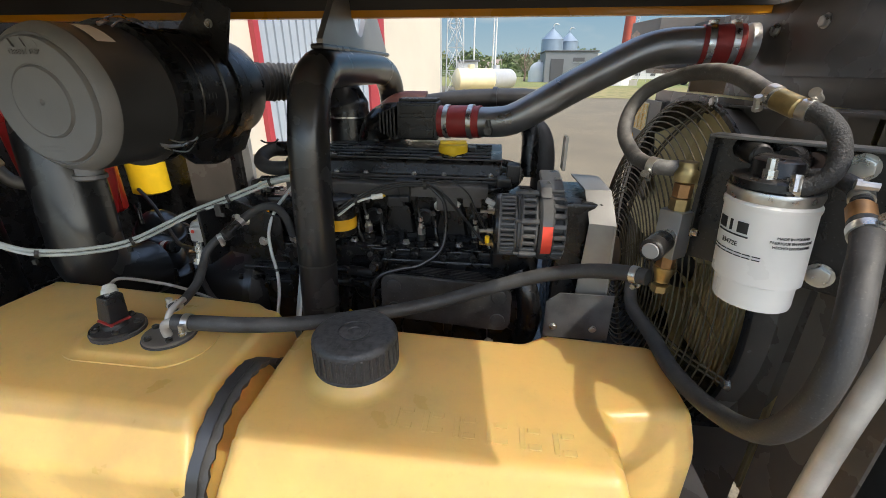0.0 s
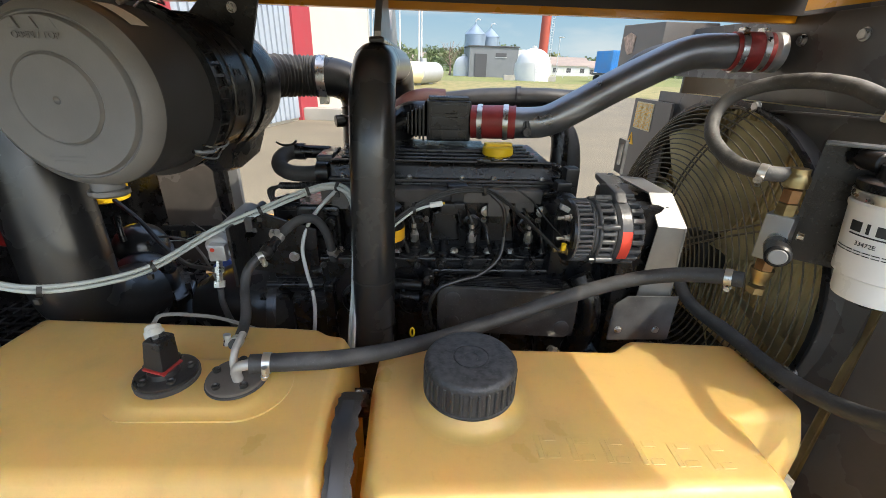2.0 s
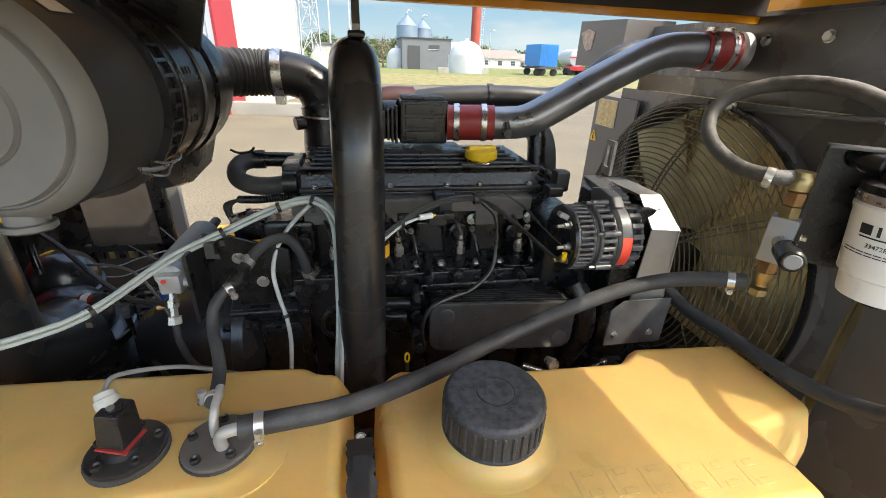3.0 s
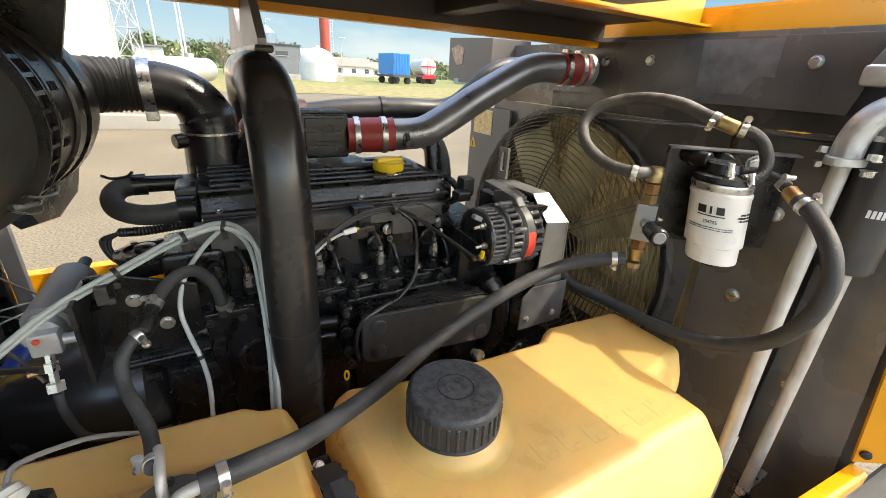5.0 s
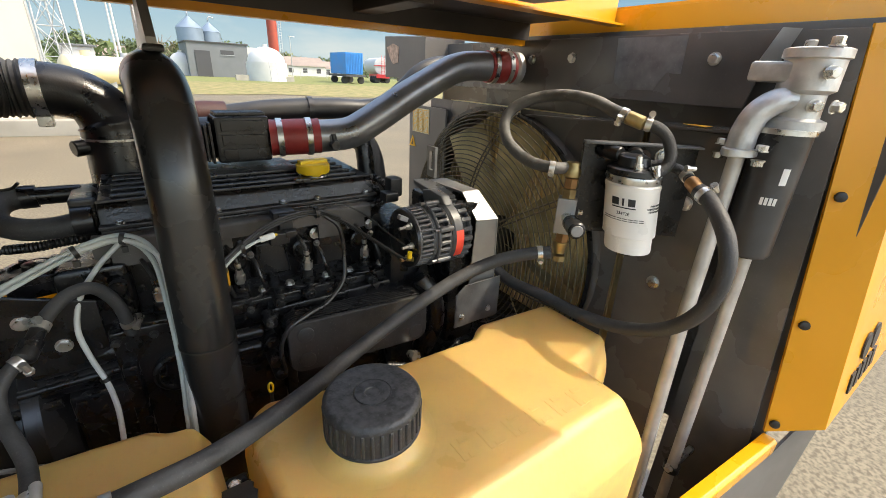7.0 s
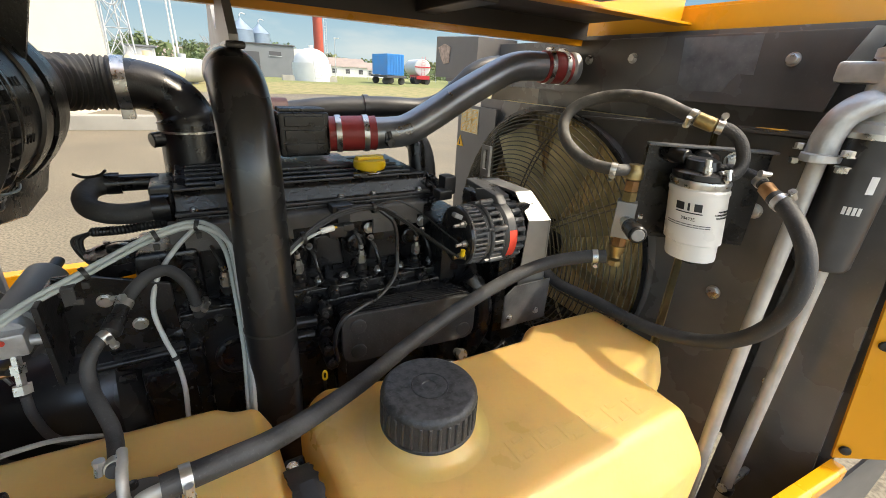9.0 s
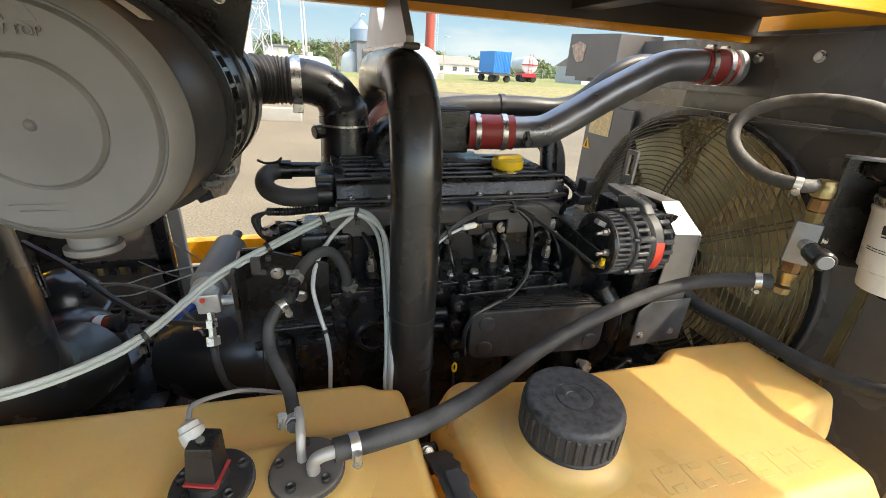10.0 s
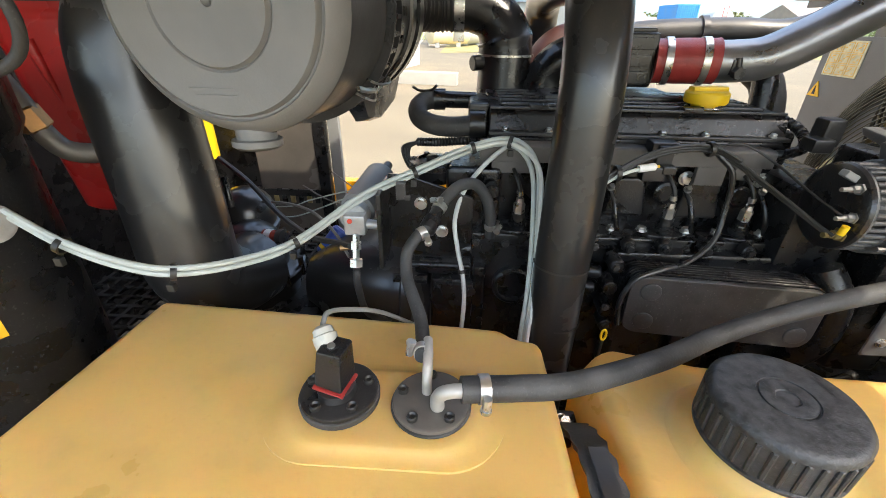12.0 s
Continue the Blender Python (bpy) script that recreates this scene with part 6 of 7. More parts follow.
# ---- machinery at the compressor end ----
bp = thing("suction_pipe", (-0.75, 0.72, 0.9), "wide glossy black suction pipe", "pipe")
part("tube", tube(B(), [(-0.700, 0.905, 1.562), (-0.780, 0.892, 1.566), (-0.842, 0.868, 1.552), (-0.868, 0.850, 1.510), (-0.871, 0.841, 1.460), (-0.866, 0.832, 1.400), (-0.857, 0.822, 1.320), (-0.849, 0.812, 1.250), (-0.845, 0.808, 1.195), (-0.842, 0.828, 1.150), (-0.825, 0.872, 1.122), (-0.812, 0.93, 1.112)], lambda f: 0.0690, 40, 6), M_GLOSS, bp)
ae = thing("compressor_airend", (-0.70, 0.95, 0.62), "glossy black compressor inlet valve housing", "compressor")
AE = Vector((-0.795, 0.925, 0))
part("housing", lathe(B(), [(0, 0.085), (0.06, 0.088), (0.065, 0.10), (0.083, 0.10), (0.087, 0.096), (0.090, 0.074)] + [(0.090 + 0.085 * math.sin(k * math.pi / 32), 0.071 * math.cos(k * math.pi / 32)) for k in range(17)], (AE.x - 0.012, AE.y, 1.02), (0.10, -0.08, 1), 56), M_GLOSS, ae)
part("inlet_dome", lathe(B(), [(0, 0.066), (0.018, 0.066), (0.020, 0.062)] + [(0.020 + 0.062 * math.sin(k * math.pi / 28), 0.060 * math.cos(k * math.pi / 28)) for k in range(15)], (-0.835, 0.985, 1.160), (0.30, -0.15, 1), 48), M_GLOSS, ae)
part("dome_bolt", hexhead(B(), (-0.775, 0.935, 1.212), (0.8, -0.3, 0.5), 0.006, 0.006), M_CAST, ae)
for k in range(12):
    a = 2 * math.pi * k / 12
    part("stud", cyl(B(), (AE.x + 0.094 * math.cos(a), AE.y - 0.006 + 0.094 * math.sin(a), 1.075), (AE.x + 0.094 * math.cos(a), AE.y - 0.008 + 0.094 * math.sin(a), 1.118), 0.006, 8), M_CAST, ae)
part("lower_body", box(B(), (-0.80, 0.99, 0.84), (0.30, 0.34, 0.38), 0.03), M_CAST, ae)
part("pipe_fitting", tube(B(), [(AE.x - 0.030, AE.y, 1.22), (AE.x - 0.034, AE.y + 0.005, 1.25), (AE.x - 0.040, AE.y + 0.015, 1.275)], 0.007, 12, 5), M_CAST, ae)
SG, SD = (-0.757, 0.902, 1.169), (0.95, -0.25, 0.10)
sg = part("sight_glass", lathe(B(), [(0, 0.015), (0.034, 0.015)], SG, SD, 24), M_GLASS, ae, "small red-marked sight glass")
part("sight_cap", lathe(B(), [(0.034, 0.0165), (0.046, 0.0165), (0.048, 0.011), (0.048, 0.0)], SG, SD, 24), M_BLACKP, sg)
part("sight_label", lathe(B(), [(0.006, 0.0153), (0.022, 0.0153)], SG, SD, 24, cap=False), M_LABEL, sg)
settle(ae, -0.045, 0.062, -0.012)
bd = thing("blue_canister", (-0.70, 1.0, 1.08), "blue plastic canister with a yellow label", "canister")
part("body", cyl(B(), (-0.715, 1.03, 1.080), (-0.675, 1.06, 1.130), 0.022, 22, 0.005), M_BLUE, bd)
part("label", lathe(B(), [(0.012, 0.0223), (0.020, 0.0223)], (-0.715, 1.03, 1.080), (0.040, 0.03, 0.050), 22, cap=False), M_YCAP, bd, "yellow label band")
# oil separator vessel with red filter canisters
vs = thing("separator_vessel", (-1.066, 0.668, 0.62), "tall black steel separator vessel with a yellow sticker", "vessel")
part("shell", lathe(B(), [(0, 0.11), (0.02, 0.125), (0.78, 0.125), (0.80, 0.135), (0.86, 0.135), (0.865, 0.0)], (-1.066, 0.668, 0.62), (0, 0, 1), 44), M_ENGINE, vs)
part("port", lathe(B(), [(0, 0.022), (0.016, 0.022), (0.018, 0.018)], (-0.947, 0.645, 1.330), (0.97, -0.24, 0.0), 24), M_ALU, vs, "bare steel port plug")
bm = B()
n = 8
rows = [[bm.verts.new((-1.066 + 0.1262 * math.cos(radians(-66 + 5 * k)), 0.668 + 0.1262 * math.sin(radians(-66 + 5 * k)), z)) for k in range(n + 1)] for z in (1.196, 1.262)]
for k in range(n):
    bm.faces.new((rows[0][k], rows[0][k + 1], rows[1][k + 1], rows[1][k]))
part("sticker", bm, M_YINK, vs, "yellow sticker with unreadable lines")
rc = thing("red_canister", (-1.187, 1.20, 1.158), "red oil filter canister with a black head", "canister")
part("can", lathe(B(), [(0, 0.034), (0.006, 0.050), (0.014, 0.056), (0.232, 0.056), (0.242, 0.050)], (-1.187, 1.20, 1.158), (0, 0, 1), 36), M_REDPAINT, rc)
part("head", lathe(B(), [(0, 0.059), (0.05, 0.060), (0.07, 0.045), (0.10, 0.034)], (-1.187, 1.20, 1.40), (0, 0, 1), 32), M_BLACKP, rc, "black head")
# red moulded container with a lettered band
rb = thing("red_container", (-1.09, 1.03, 1.20), "red moulded plastic container with a dark lettered band", "container")


def red_ring(w, d, z):
    return [(x, y, z) for x, y in rrect(w, d, 0.042, -1.085, 1.03, 6)]


part("body", loft(B(), [red_ring(0.13, 0.13, 1.202), red_ring(0.15, 0.15, 1.212), red_ring(0.166, 0.160, 1.30), red_ring(0.19, 0.168, 1.47), red_ring(0.20, 0.172, 1.525), red_ring(0.19, 0.164, 1.530), red_ring(0.19, 0.164, 1.540), red_ring(0.20, 0.172, 1.545), red_ring(0.20, 0.172, 1.606), red_ring(0.185, 0.165, 1.625), red_ring(0.10, 0.10, 1.642), red_ring(0.09, 0.09, 1.66)]), M_REDPAINT, rb, angle=50)
bm = loft(B(), [red_ring(0.204, 0.176, 1.552), red_ring(0.204, 0.176, 1.602)])
band = part("band", bm, M_INK, rb, "dark band", angle=50)
for k in range(6):
    bm = B()
    x = -1.153 + 0.027 * k
    for dx, dz, w, h in ((-0.007, 0, 0.005, 0.026), (0.004, 0.010, 0.014, 0.006), (0.004, -0.010, 0.014, 0.006)):
        box(bm, (x + dx, 0.9412, 1.577 + dz), (w, 0.0016, h))
    part("mark", bm, M_LABEL, band, "pale lettering shape")
part("rib", tube(B(), [(-1.105, 0.944, 1.50), (-1.098, 0.946, 1.45), (-1.092, 0.952, 1.40)], lambda f: 0.010 - 0.006 * f, 10, 4), M_REDPAINT, rb)
vv = thing("valve_fitting", (-1.0, 0.81, 1.36), "dull bronze pipe fitting with a hexagon union", "fitting")
part("body", tube(B(), [(-1.029, 0.785, 1.499), (-1.013, 0.801, 1.436), (-1.002, 0.811, 1.383), (-0.981, 0.827, 1.357), (-0.924, 0.869, 1.352)], 0.0145, 16, 5), M_DULL, vv)
part("union", cyl(B(), (-1.013, 0.801, 1.425), (-1.006, 0.809, 1.394), 0.019, 6, 0.003), M_COPPER, vv, "bronze union nut")
part("union", cyl(B(), (-0.960, 0.843, 1.355), (-0.939, 0.859, 1.353), 0.0185, 6, 0.003), M_CAST, vv)
yc = thing("yellow_canister", (-1.188, 1.394, 1.146), "yellow filter canister behind the pipes", "canister")
part("can", lathe(B(), [(0, 0.030), (0.006, 0.050), (0.012, 0.062), (0.16, 0.062)], (-1.188, 1.394, 1.168), (0, 0, 1), 30), M_YCAP, yc)
part("drain", lathe(B(), [(0, 0.006), (0.02, 0.008), (0.025, 0.012)], (-1.188, 1.394, 1.146), (0, 0, 1), 12), M_BLACKP, yc)
gr = thing("perforated_floor", (-1.0, 1.0, 0.98), "black steel grating of square holes", "grating")
for i in range(14):
    part("bar", box(B(), (-1.20 + 0.032 * i, 1.02, 1.02), (0.008, 0.52, 0.006)), M_ENGINE, gr)
for i in range(16):
    part("bar", box(B(), (-0.99, 0.77 + 0.032 * i, 1.0205), (0.44, 0.008, 0.006)), M_ENGINE, gr)
cp = thing("control_box", (-0.80, 1.42, 0.9), "grey control cabinet with bolted dark frame", "cabinet")
part("cover", box(B(), (-0.905, 1.36, 1.19), (0.17, 0.02, 0.46), 0.004), M_PANEL, cp)
part("post", box(B(), (-0.803, 1.36, 1.20), (0.032, 0.03, 0.70), 0.003), M_ENGINE, cp)
part("post", box(B(), (-0.768, 1.37, 1.25), (0.030, 0.02, 0.62), 0.003), M_GREY, cp, "pale grey frame strip")
part("rail", box(B(), (-0.90, 1.36, 1.10), (0.22, 0.03, 0.02), 0.002), M_ENGINE, cp)
for i in range(7):
    part("terminal", box(B(), (-0.975 + 0.024 * i, 1.355, 1.08), (0.014, 0.02, 0.022), 0.002), M_BRASS if i % 2 else M_BLACKP, cp)
ac = thing("actuator", (-0.575, 0.87, 1.25), "grey actuator cylinder with a silver valve block", "actuator")
part("cylinder", cyl(B(), (-0.580, 0.815, 1.290), (-0.562, 0.940, 1.308), 0.029, 24, 0.005), M_GREY, ac)
part("rod_end", cyl(B(), (-0.562, 0.940, 1.308), (-0.556, 0.985, 1.315), 0.009, 12), M_WIRE, ac)
bm = B()
cyl(bm, (-0.580, 0.790, 1.288), (-0.579, 0.815, 1.290), 0.024, 22, 0.003)
box(bm, (-0.574, 0.785, 1.283), (0.034, 0.026, 0.034), 0.004)
cyl(bm, (-0.575, 0.785, 1.283), (-0.530, 0.795, 1.275), 0.008, 10)
part("valve_block", bm, M_ALU, ac, "silver cast valve block")
part("red_dot", lathe(B(), [(0, 0.004), (0.0015, 0.004)], (-0.580, 0.771, 1.292), (0, -1, 0), 12), M_REDLABEL, ac)
part("fitting", lathe(B(), [(0, 0.006), (0.012, 0.006), (0.012, 0.009), (0.024, 0.009), (0.024, 0.006), (0.040, 0.006), (0.040, 0.011), (0.052, 0.011)], (-0.573, 0.775, 1.268), (0, -0.35, -1), 6), M_STEEL, ac, "bright push-in fitting")
part("air_line", tube(B(), [(-0.573, 0.758, 1.215), (-0.572, 0.755, 1.18), (-0.565, 0.77, 1.12), (-0.54, 0.80, 1.08)], 0.006, 10, 5), M_RUBBER, ac)
part("side_fitting", cyl(B(), (-0.580, 0.775, 1.245), (-0.600, 0.772, 1.244), 0.005, 8), M_COPPER, ac)
settle(ac, -0.009, 0.055, -0.030)

# ---- fuel filter, valve block and pipes at the cooler end ----
ff = thing("fuel_filter", (0.383, 0.548, 1.31), "white spin-on fuel filter with black printing", "fuel filter")
FX, FY = 0.398, 0.553


def lean(top, z0, k):
    """Leans all parts of a thing towards the open side."""
    for ob in top.children_recursive:
        for v in ob.data.vertices:
            v.co.y += k * (v.co.z - z0)


part("can", lathe(B(), [(0, 0.030), (0.002, 0.0385), (0.006, 0.0394), (0.030, 0.0400), (0.032, 0.0442), (0.110, 0.0446), (0.114, 0.0460), (0.118, 0.0460), (0.121, 0.043)], (FX, FY, 1.335), (0, 0, 1), 48), M_WHITE, ff)
part("drain_knob", lathe(B(), [(-0.010, 0.010), (-0.008, 0.013), (0.0, 0.013)], (FX, FY, 1.334), (0, 0, 1), 10), M_BLACKP, ff)
part("collar", lathe(B(), [(0, 0.044), (0.008, 0.046), (0.012, 0.045)], (FX, FY, 1.456), (0, 0, 1), 40), M_STEEL, ff)
part("head", lathe(B(), [(0, 0.041), (0.003, 0.0435), (0.011, 0.0435), (0.013, 0.040), (0.015, 0.027), (0.030, 0.025), (0.033, 0.018)], (FX, FY, 1.467), (0, 0, 1), 32), M_BLACKP, ff, "black filter head")
part("head_block", box(B(), (FX + 0.012, FY + 0.014, 1.490), (0.044, 0.046, 0.022), 0.005, rot=(0, 0, -48)), M_BLACKP, ff)
for dx, dy in ((-0.020, 0.052), (0.024, 0.010)):
    part("mount_arm", cyl(B(), (FX + 0.4 * dx, FY + 0.4 * dy, 1.497), (FX + dx + 0.012, FY + dy + 0.012, 1.500), 0.013, 14, 0.002), M_BLACKP, ff)
part("bleed_screw", lathe(B(), [(0, 0.007), (0.010, 0.007), (0.010, 0.005), (0.022, 0.005)], (FX - 0.020, FY - 0.020, 1.480), (0, 0, 1), 8), M_STEEL, ff)


def on_can(bm, x0, z0, r, a0):
    """Bends a flat mesh, drawn in x and y, round the can."""
    for v in bm.verts:
        a = a0 + (v.co.x + x0) / r
        out = r + v.co.z
        v.co = (FX + out * math.cos(a), FY + out * math.sin(a), z0 + v.co.y)
    return bm


FACE = radians(196)
bm = B()
for i, w in enumerate((0.016, 0.004, 0.014)):
    box(bm, (-0.014 + 0.0135 * i, 0, 0.0006), (w * 0.8, 0.012, 0.0008))
box(bm, (0, -0.0095, 0.0006), (0.040, 0.0016, 0.0008))
bmesh.ops.subdivide_edges(bm, edges=[e for e in bm.edges if abs(e.verts[0].co.x - e.verts[1].co.x) > 0.005], cuts=4)
part("print", on_can(bm, 0.0, 1.428, 0.0446, FACE), M_INK, ff, "black maker's mark as plain bars")
part("print", on_can(text_mesh("33472E", 0.0072, 0.0003), 0.0, 1.4085, 0.0448, FACE), M_INK, ff)
bm = B()
for k in range(2):
    for i in range(8):
        box(bm, (-0.032 + 0.009 * i, -0.008 - 0.0035 * k, 0.0005), (0.0076, 0.0010, 0.0006))
part("print", on_can(bm, 0.0, 1.408, 0.0446, FACE), M_INK, ff)
for k, words in enumerate(("MADE IN POLAND", "FABRIQUE EN POLOGNE", "HECHO EN POLONIA")):
    part("print", on_can(text_mesh(words, 0.0042, 0.0003), 0.063, 1.424 - 0.005 * k, 0.0448, FACE), M_INK, ff)
lean(ff, 1.456, 0.14)
settle(ff, -0.015, -0.015, 0.007)
M_RUST = mat("rusty_steel", (0.10, 0.06, 0.045), 0.6, 0.3, var=0.4, scale=60, bump=0.3)
fb = thing("filter_bracket", (0.44, 0.54, 1.38), "black steel bracket plate of the fuel filter", "bracket")
PN = Vector((0.62, 0.62, 0)).normalized()
P0, P1 = Vector((0.350, 0.628, 0)), Vector((0.505, 0.498, 0))


def slab(bm, a, b, off0, off1, z0, z1, bevel=0.0):
    pts = [a + PN * off0, b + PN * off0, b + PN * off1, a + PN * off1]
    return loft(bm, [[(p.x, p.y, z0) for p in pts], [(p.x, p.y, z1) for p in pts]], bevel)


part("plate", slab(B(), P0, P1, 0.0, 0.005, 1.350, 1.518, 0.001), M_ENGINE, fb)
part("top_flange", slab(B(), P0, P1, -0.022, 0.005, 1.518, 1.522, 0.001), M_DARKSHEET, fb, "folded top edge, rubbed bright")
part("side_flange", slab(B(), P0, P0 + (P1 - P0) * 0.03, -0.020, 0.0, 1.385, 1.518), M_ENGINE, fb)
for f, z in ((0.22, 1.502), (0.52, 1.502)):
    c = P0 + (P1 - P0) * f - PN * 0.004
    part("bolt", lathe(B(), [(0, 0.0105), (0.014, 0.0105), (0.014, 0.005), (0.008, 0.005)], (c.x, c.y, z), tuple(-PN), 20), M_RUST, fb, "rusty socket bolt")
for f, z in ((0.71, 1.500), (0.71, 1.371)):
    c = P0 + (P1 - P0) * f - PN * 0.001
    part("bolt", hexhead(B(), (c.x, c.y, z), tuple(-PN), 0.012, 0.008), M_STEEL, fb)

vb_ = thing("fuel_valve", (0.318, 0.625, 1.28), "aluminium fuel valve block with brass fittings and black knob", "valve")
VX, VY = 0.322, 0.620
part("block", box(B(), (VX, VY, 1.378), (0.030, 0.034, 0.068), 0.002, rot=(0, 0, 35)), M_BRUSH, vb_, "square aluminium block")
part("upper_nut", lathe(B(), [(0, 0.013), (0.016, 0.013), (0.017, 0.010)], (VX, VY, 1.412), (0, 0, 1), 6), M_BRASS, vb_)
part("upper_nut", lathe(B(), [(0, 0.012), (0.018, 0.012), (0.019, 0.010)], (VX, VY, 1.430), (0, 0, 1), 6), M_COPPER, vb_)
part("banjo", lathe(B(), [(0, 0.010), (0.003, 0.015), (0.014, 0.0155), (0.020, 0.013), (0.022, 0.012), (0.028, 0.012)], (VX, VY, 1.449), (0, 0, 1), 22), M_BRASS, vb_, "brass banjo fitting")
part("lower_nut", lathe(B(), [(0, 0.0125), (0.018, 0.0125)], (VX, VY, 1.325), (0, 0, 1), 6), M_COPPER, vb_)
part("lower_nut", lathe(B(), [(0, 0.0105), (0.006, 0.0105), (0.018, 0.015), (0.024, 0.015)], (VX, VY, 1.302), (0, 0, 1), 22), M_BRASS, vb_)
part("end_nut", lathe(B(), [(0, 0.0125), (0.010, 0.0125), (0.012, 0.009)], (VX, VY, 1.286), (0, 0, 1), 6), M_BRASS, vb_)
KD = Vector((-0.60, -0.80, -0.02)).normalized()
part("knob_stem", cyl(B(), (VX, VY, 1.378), Vector((VX, VY, 1.378)) + KD * 0.046, 0.010, 16), M_STEEL, vb_)
kb = part("knob", lathe(B(), [(0.040, 0.0135), (0.042, 0.0150), (0.082, 0.0150), (0.085, 0.0125), (0.085, 0.0)], (VX, VY, 1.378), KD, 24), M_BLACKP, vb_, "black knurled knob")
part("knob_face", lathe(B(), [(0.0852, 0.0105), (0.0862, 0.0095), (0.0862, 0.0)], (VX, VY, 1.378), KD, 22), M_GREY, kb, "grey round face")
part("side_screw", hexhead(B(), (VX + 0.018, VY - 0.014, 1.385), (0.6, -0.7, 0), 0.005, 0.008), M_STEEL, vb_)

settle(vb_, 0, 0, 0.008)


def hose(name, pts, r, label, clamps=(), m=None, per=6, seg=18):
    h = thing(name, pts[0], label, "hose")
    part("tube", tube(B(), pts, r, seg, per), m or M_RUBBER, h)
    line = spline(pts, 8)
    for f, side in clamps:
        i = min(len(line) - 2, max(1, round(f * (len(line) - 1))))
        clamp_band("hose_clip", h, line[i], line[i + 1] - line[i - 1], r, side)
    return h


hose("return_hose", [(-0.412, 0.531, 1.233), (-0.357, 0.540, 1.229), (-0.309, 0.553, 1.222), (-0.249, 0.588, 1.206), (-0.172, 0.630, 1.196), (-0.093, 0.679, 1.189), (-0.011, 0.709, 1.199), (0.077, 0.714, 1.231), (0.160, 0.706, 1.264), (0.225, 0.690, 1.285), (0.275, 0.655, 1.303), (0.306, 0.628, 1.310)], 0.0125, "long black rubber fuel hose from the tank flange", ((0.03, (0.2, -1, 0)), (0.95, (0.2, -0.3, -1))))
hose("loop_hose", [(0.318, 0.628, 1.474), (0.284, 0.636, 1.475), (0.272, 0.684, 1.480), (0.266, 0.732, 1.505), (0.278, 0.761, 1.537), (0.297, 0.758, 1.566), (0.326, 0.728, 1.586), (0.348, 0.682, 1.593), (0.360, 0.630, 1.588), (0.368, 0.590, 1.574), (0.374, 0.565, 1.566)], 0.0105, "black rubber hose looping over the valve", ((0.10, (-0.3, -0.6, -1)), (0.96, (-0.5, -0.5, -0.4))), M_SUNRUB)
bf = thing("brass_joint", (0.380, 0.55, 1.55), "worn brass hose joint", "fitting")
part("joint", lathe(B(), [(-0.004, 0.008), (0.0, 0.0115), (0.026, 0.0115), (0.03, 0.008)], (0.373, 0.566, 1.566), (0.38, -0.90, -0.30), 12), M_BRASS, bf)
hose("braided_hose", [(0.384, 0.540, 1.558), (0.394, 0.522, 1.553), (0.403, 0.507, 1.538), (0.406, 0.497, 1.515), (0.400, 0.495, 1.496), (0.388, 0.501, 1.485), (0.375, 0.510, 1.482)], 0.0095, "short braided black hose bent down to the filter head", ((0.05, (0.4, 0.3, 1)), (0.92, (-0.8, -0.6, 0.3))), M_BRAID, 8)
hose("braided_hose", [(0.404, 0.536, 1.488), (0.418, 0.512, 1.493), (0.421, 0.482, 1.489), (0.412, 0.460, 1.480)], 0.0085, "short braided black hose to the lower fuel line", ((0.88, (0.2, 0.3, 1)),), M_BRAID, 8)
bf = thing("brass_joint", (0.405, 0.45, 1.46), "dull bronze hose joint", "fitting")
part("joint", lathe(B(), [(0.0, 0.009), (0.004, 0.0115), (0.022, 0.0115), (0.026, 0.009)], (0.410, 0.458, 1.479), (-0.35, -0.80, -0.45), 12), M_COPPER, bf)
hose("supply_hose", [(0.402, 0.438, 1.468), (0.390, 0.412, 1.458), (0.373, 0.386, 1.440), (0.361, 0.364, 1.414), (0.355, 0.352, 1.378), (0.353, 0.355, 1.330), (0.355, 0.374, 1.284), (0.360, 0.406, 1.245), (0.360, 0.450, 1.216), (0.350, 0.505, 1.200), (0.342, 0.570, 1.193), (0.345, 0.666, 1.187), (0.344, 0.770, 1.180), (0.37, 0.87, 1.19)], 0.0122, "thick black rubber fuel hose hanging in a loop", ((0.04, (0.5, -0.3, 0.6)),))
hose("engine_hose", [(-0.453, 0.578, 1.227), (-0.455, 0.605, 1.224), (-0.461, 0.640, 1.227), (-0.473, 0.675, 1.230), (-0.486, 0.709, 1.241), (-0.488, 0.731, 1.262), (-0.477, 0.748, 1.278), (-0.465, 0.757, 1.284)], 0.0080, "short black rubber fuel hose", ((0.06, (-0.9, -0.3, 0.2)), (0.94, (0.9, -0.5, 0.0))))
hose("bent_hose", [(-0.452, 0.790, 1.300), (-0.440, 0.812, 1.312), (-0.420, 0.836, 1.322), (-0.396, 0.850, 1.318), (-0.378, 0.855, 1.290), (-0.371, 0.858, 1.255), (-0.370, 0.868, 1.225)], 0.0087, "black rubber hose bent over to the engine", ((0.05, (-0.5, -0.6, 0.6)), (0.88, (0.9, -0.5, 0.0))))
fp = thing("hose_joint", (-0.458, 0.77, 1.29), "black plastic inline hose joint", "fitting")
part("joint", lathe(B(), [(0, 0.008), (0.004, 0.012), (0.026, 0.012), (0.028, 0.009), (0.040, 0.009)], (-0.466, 0.756, 1.282), (0.35, 0.80, 0.45), 18), M_BLACKP, fp)
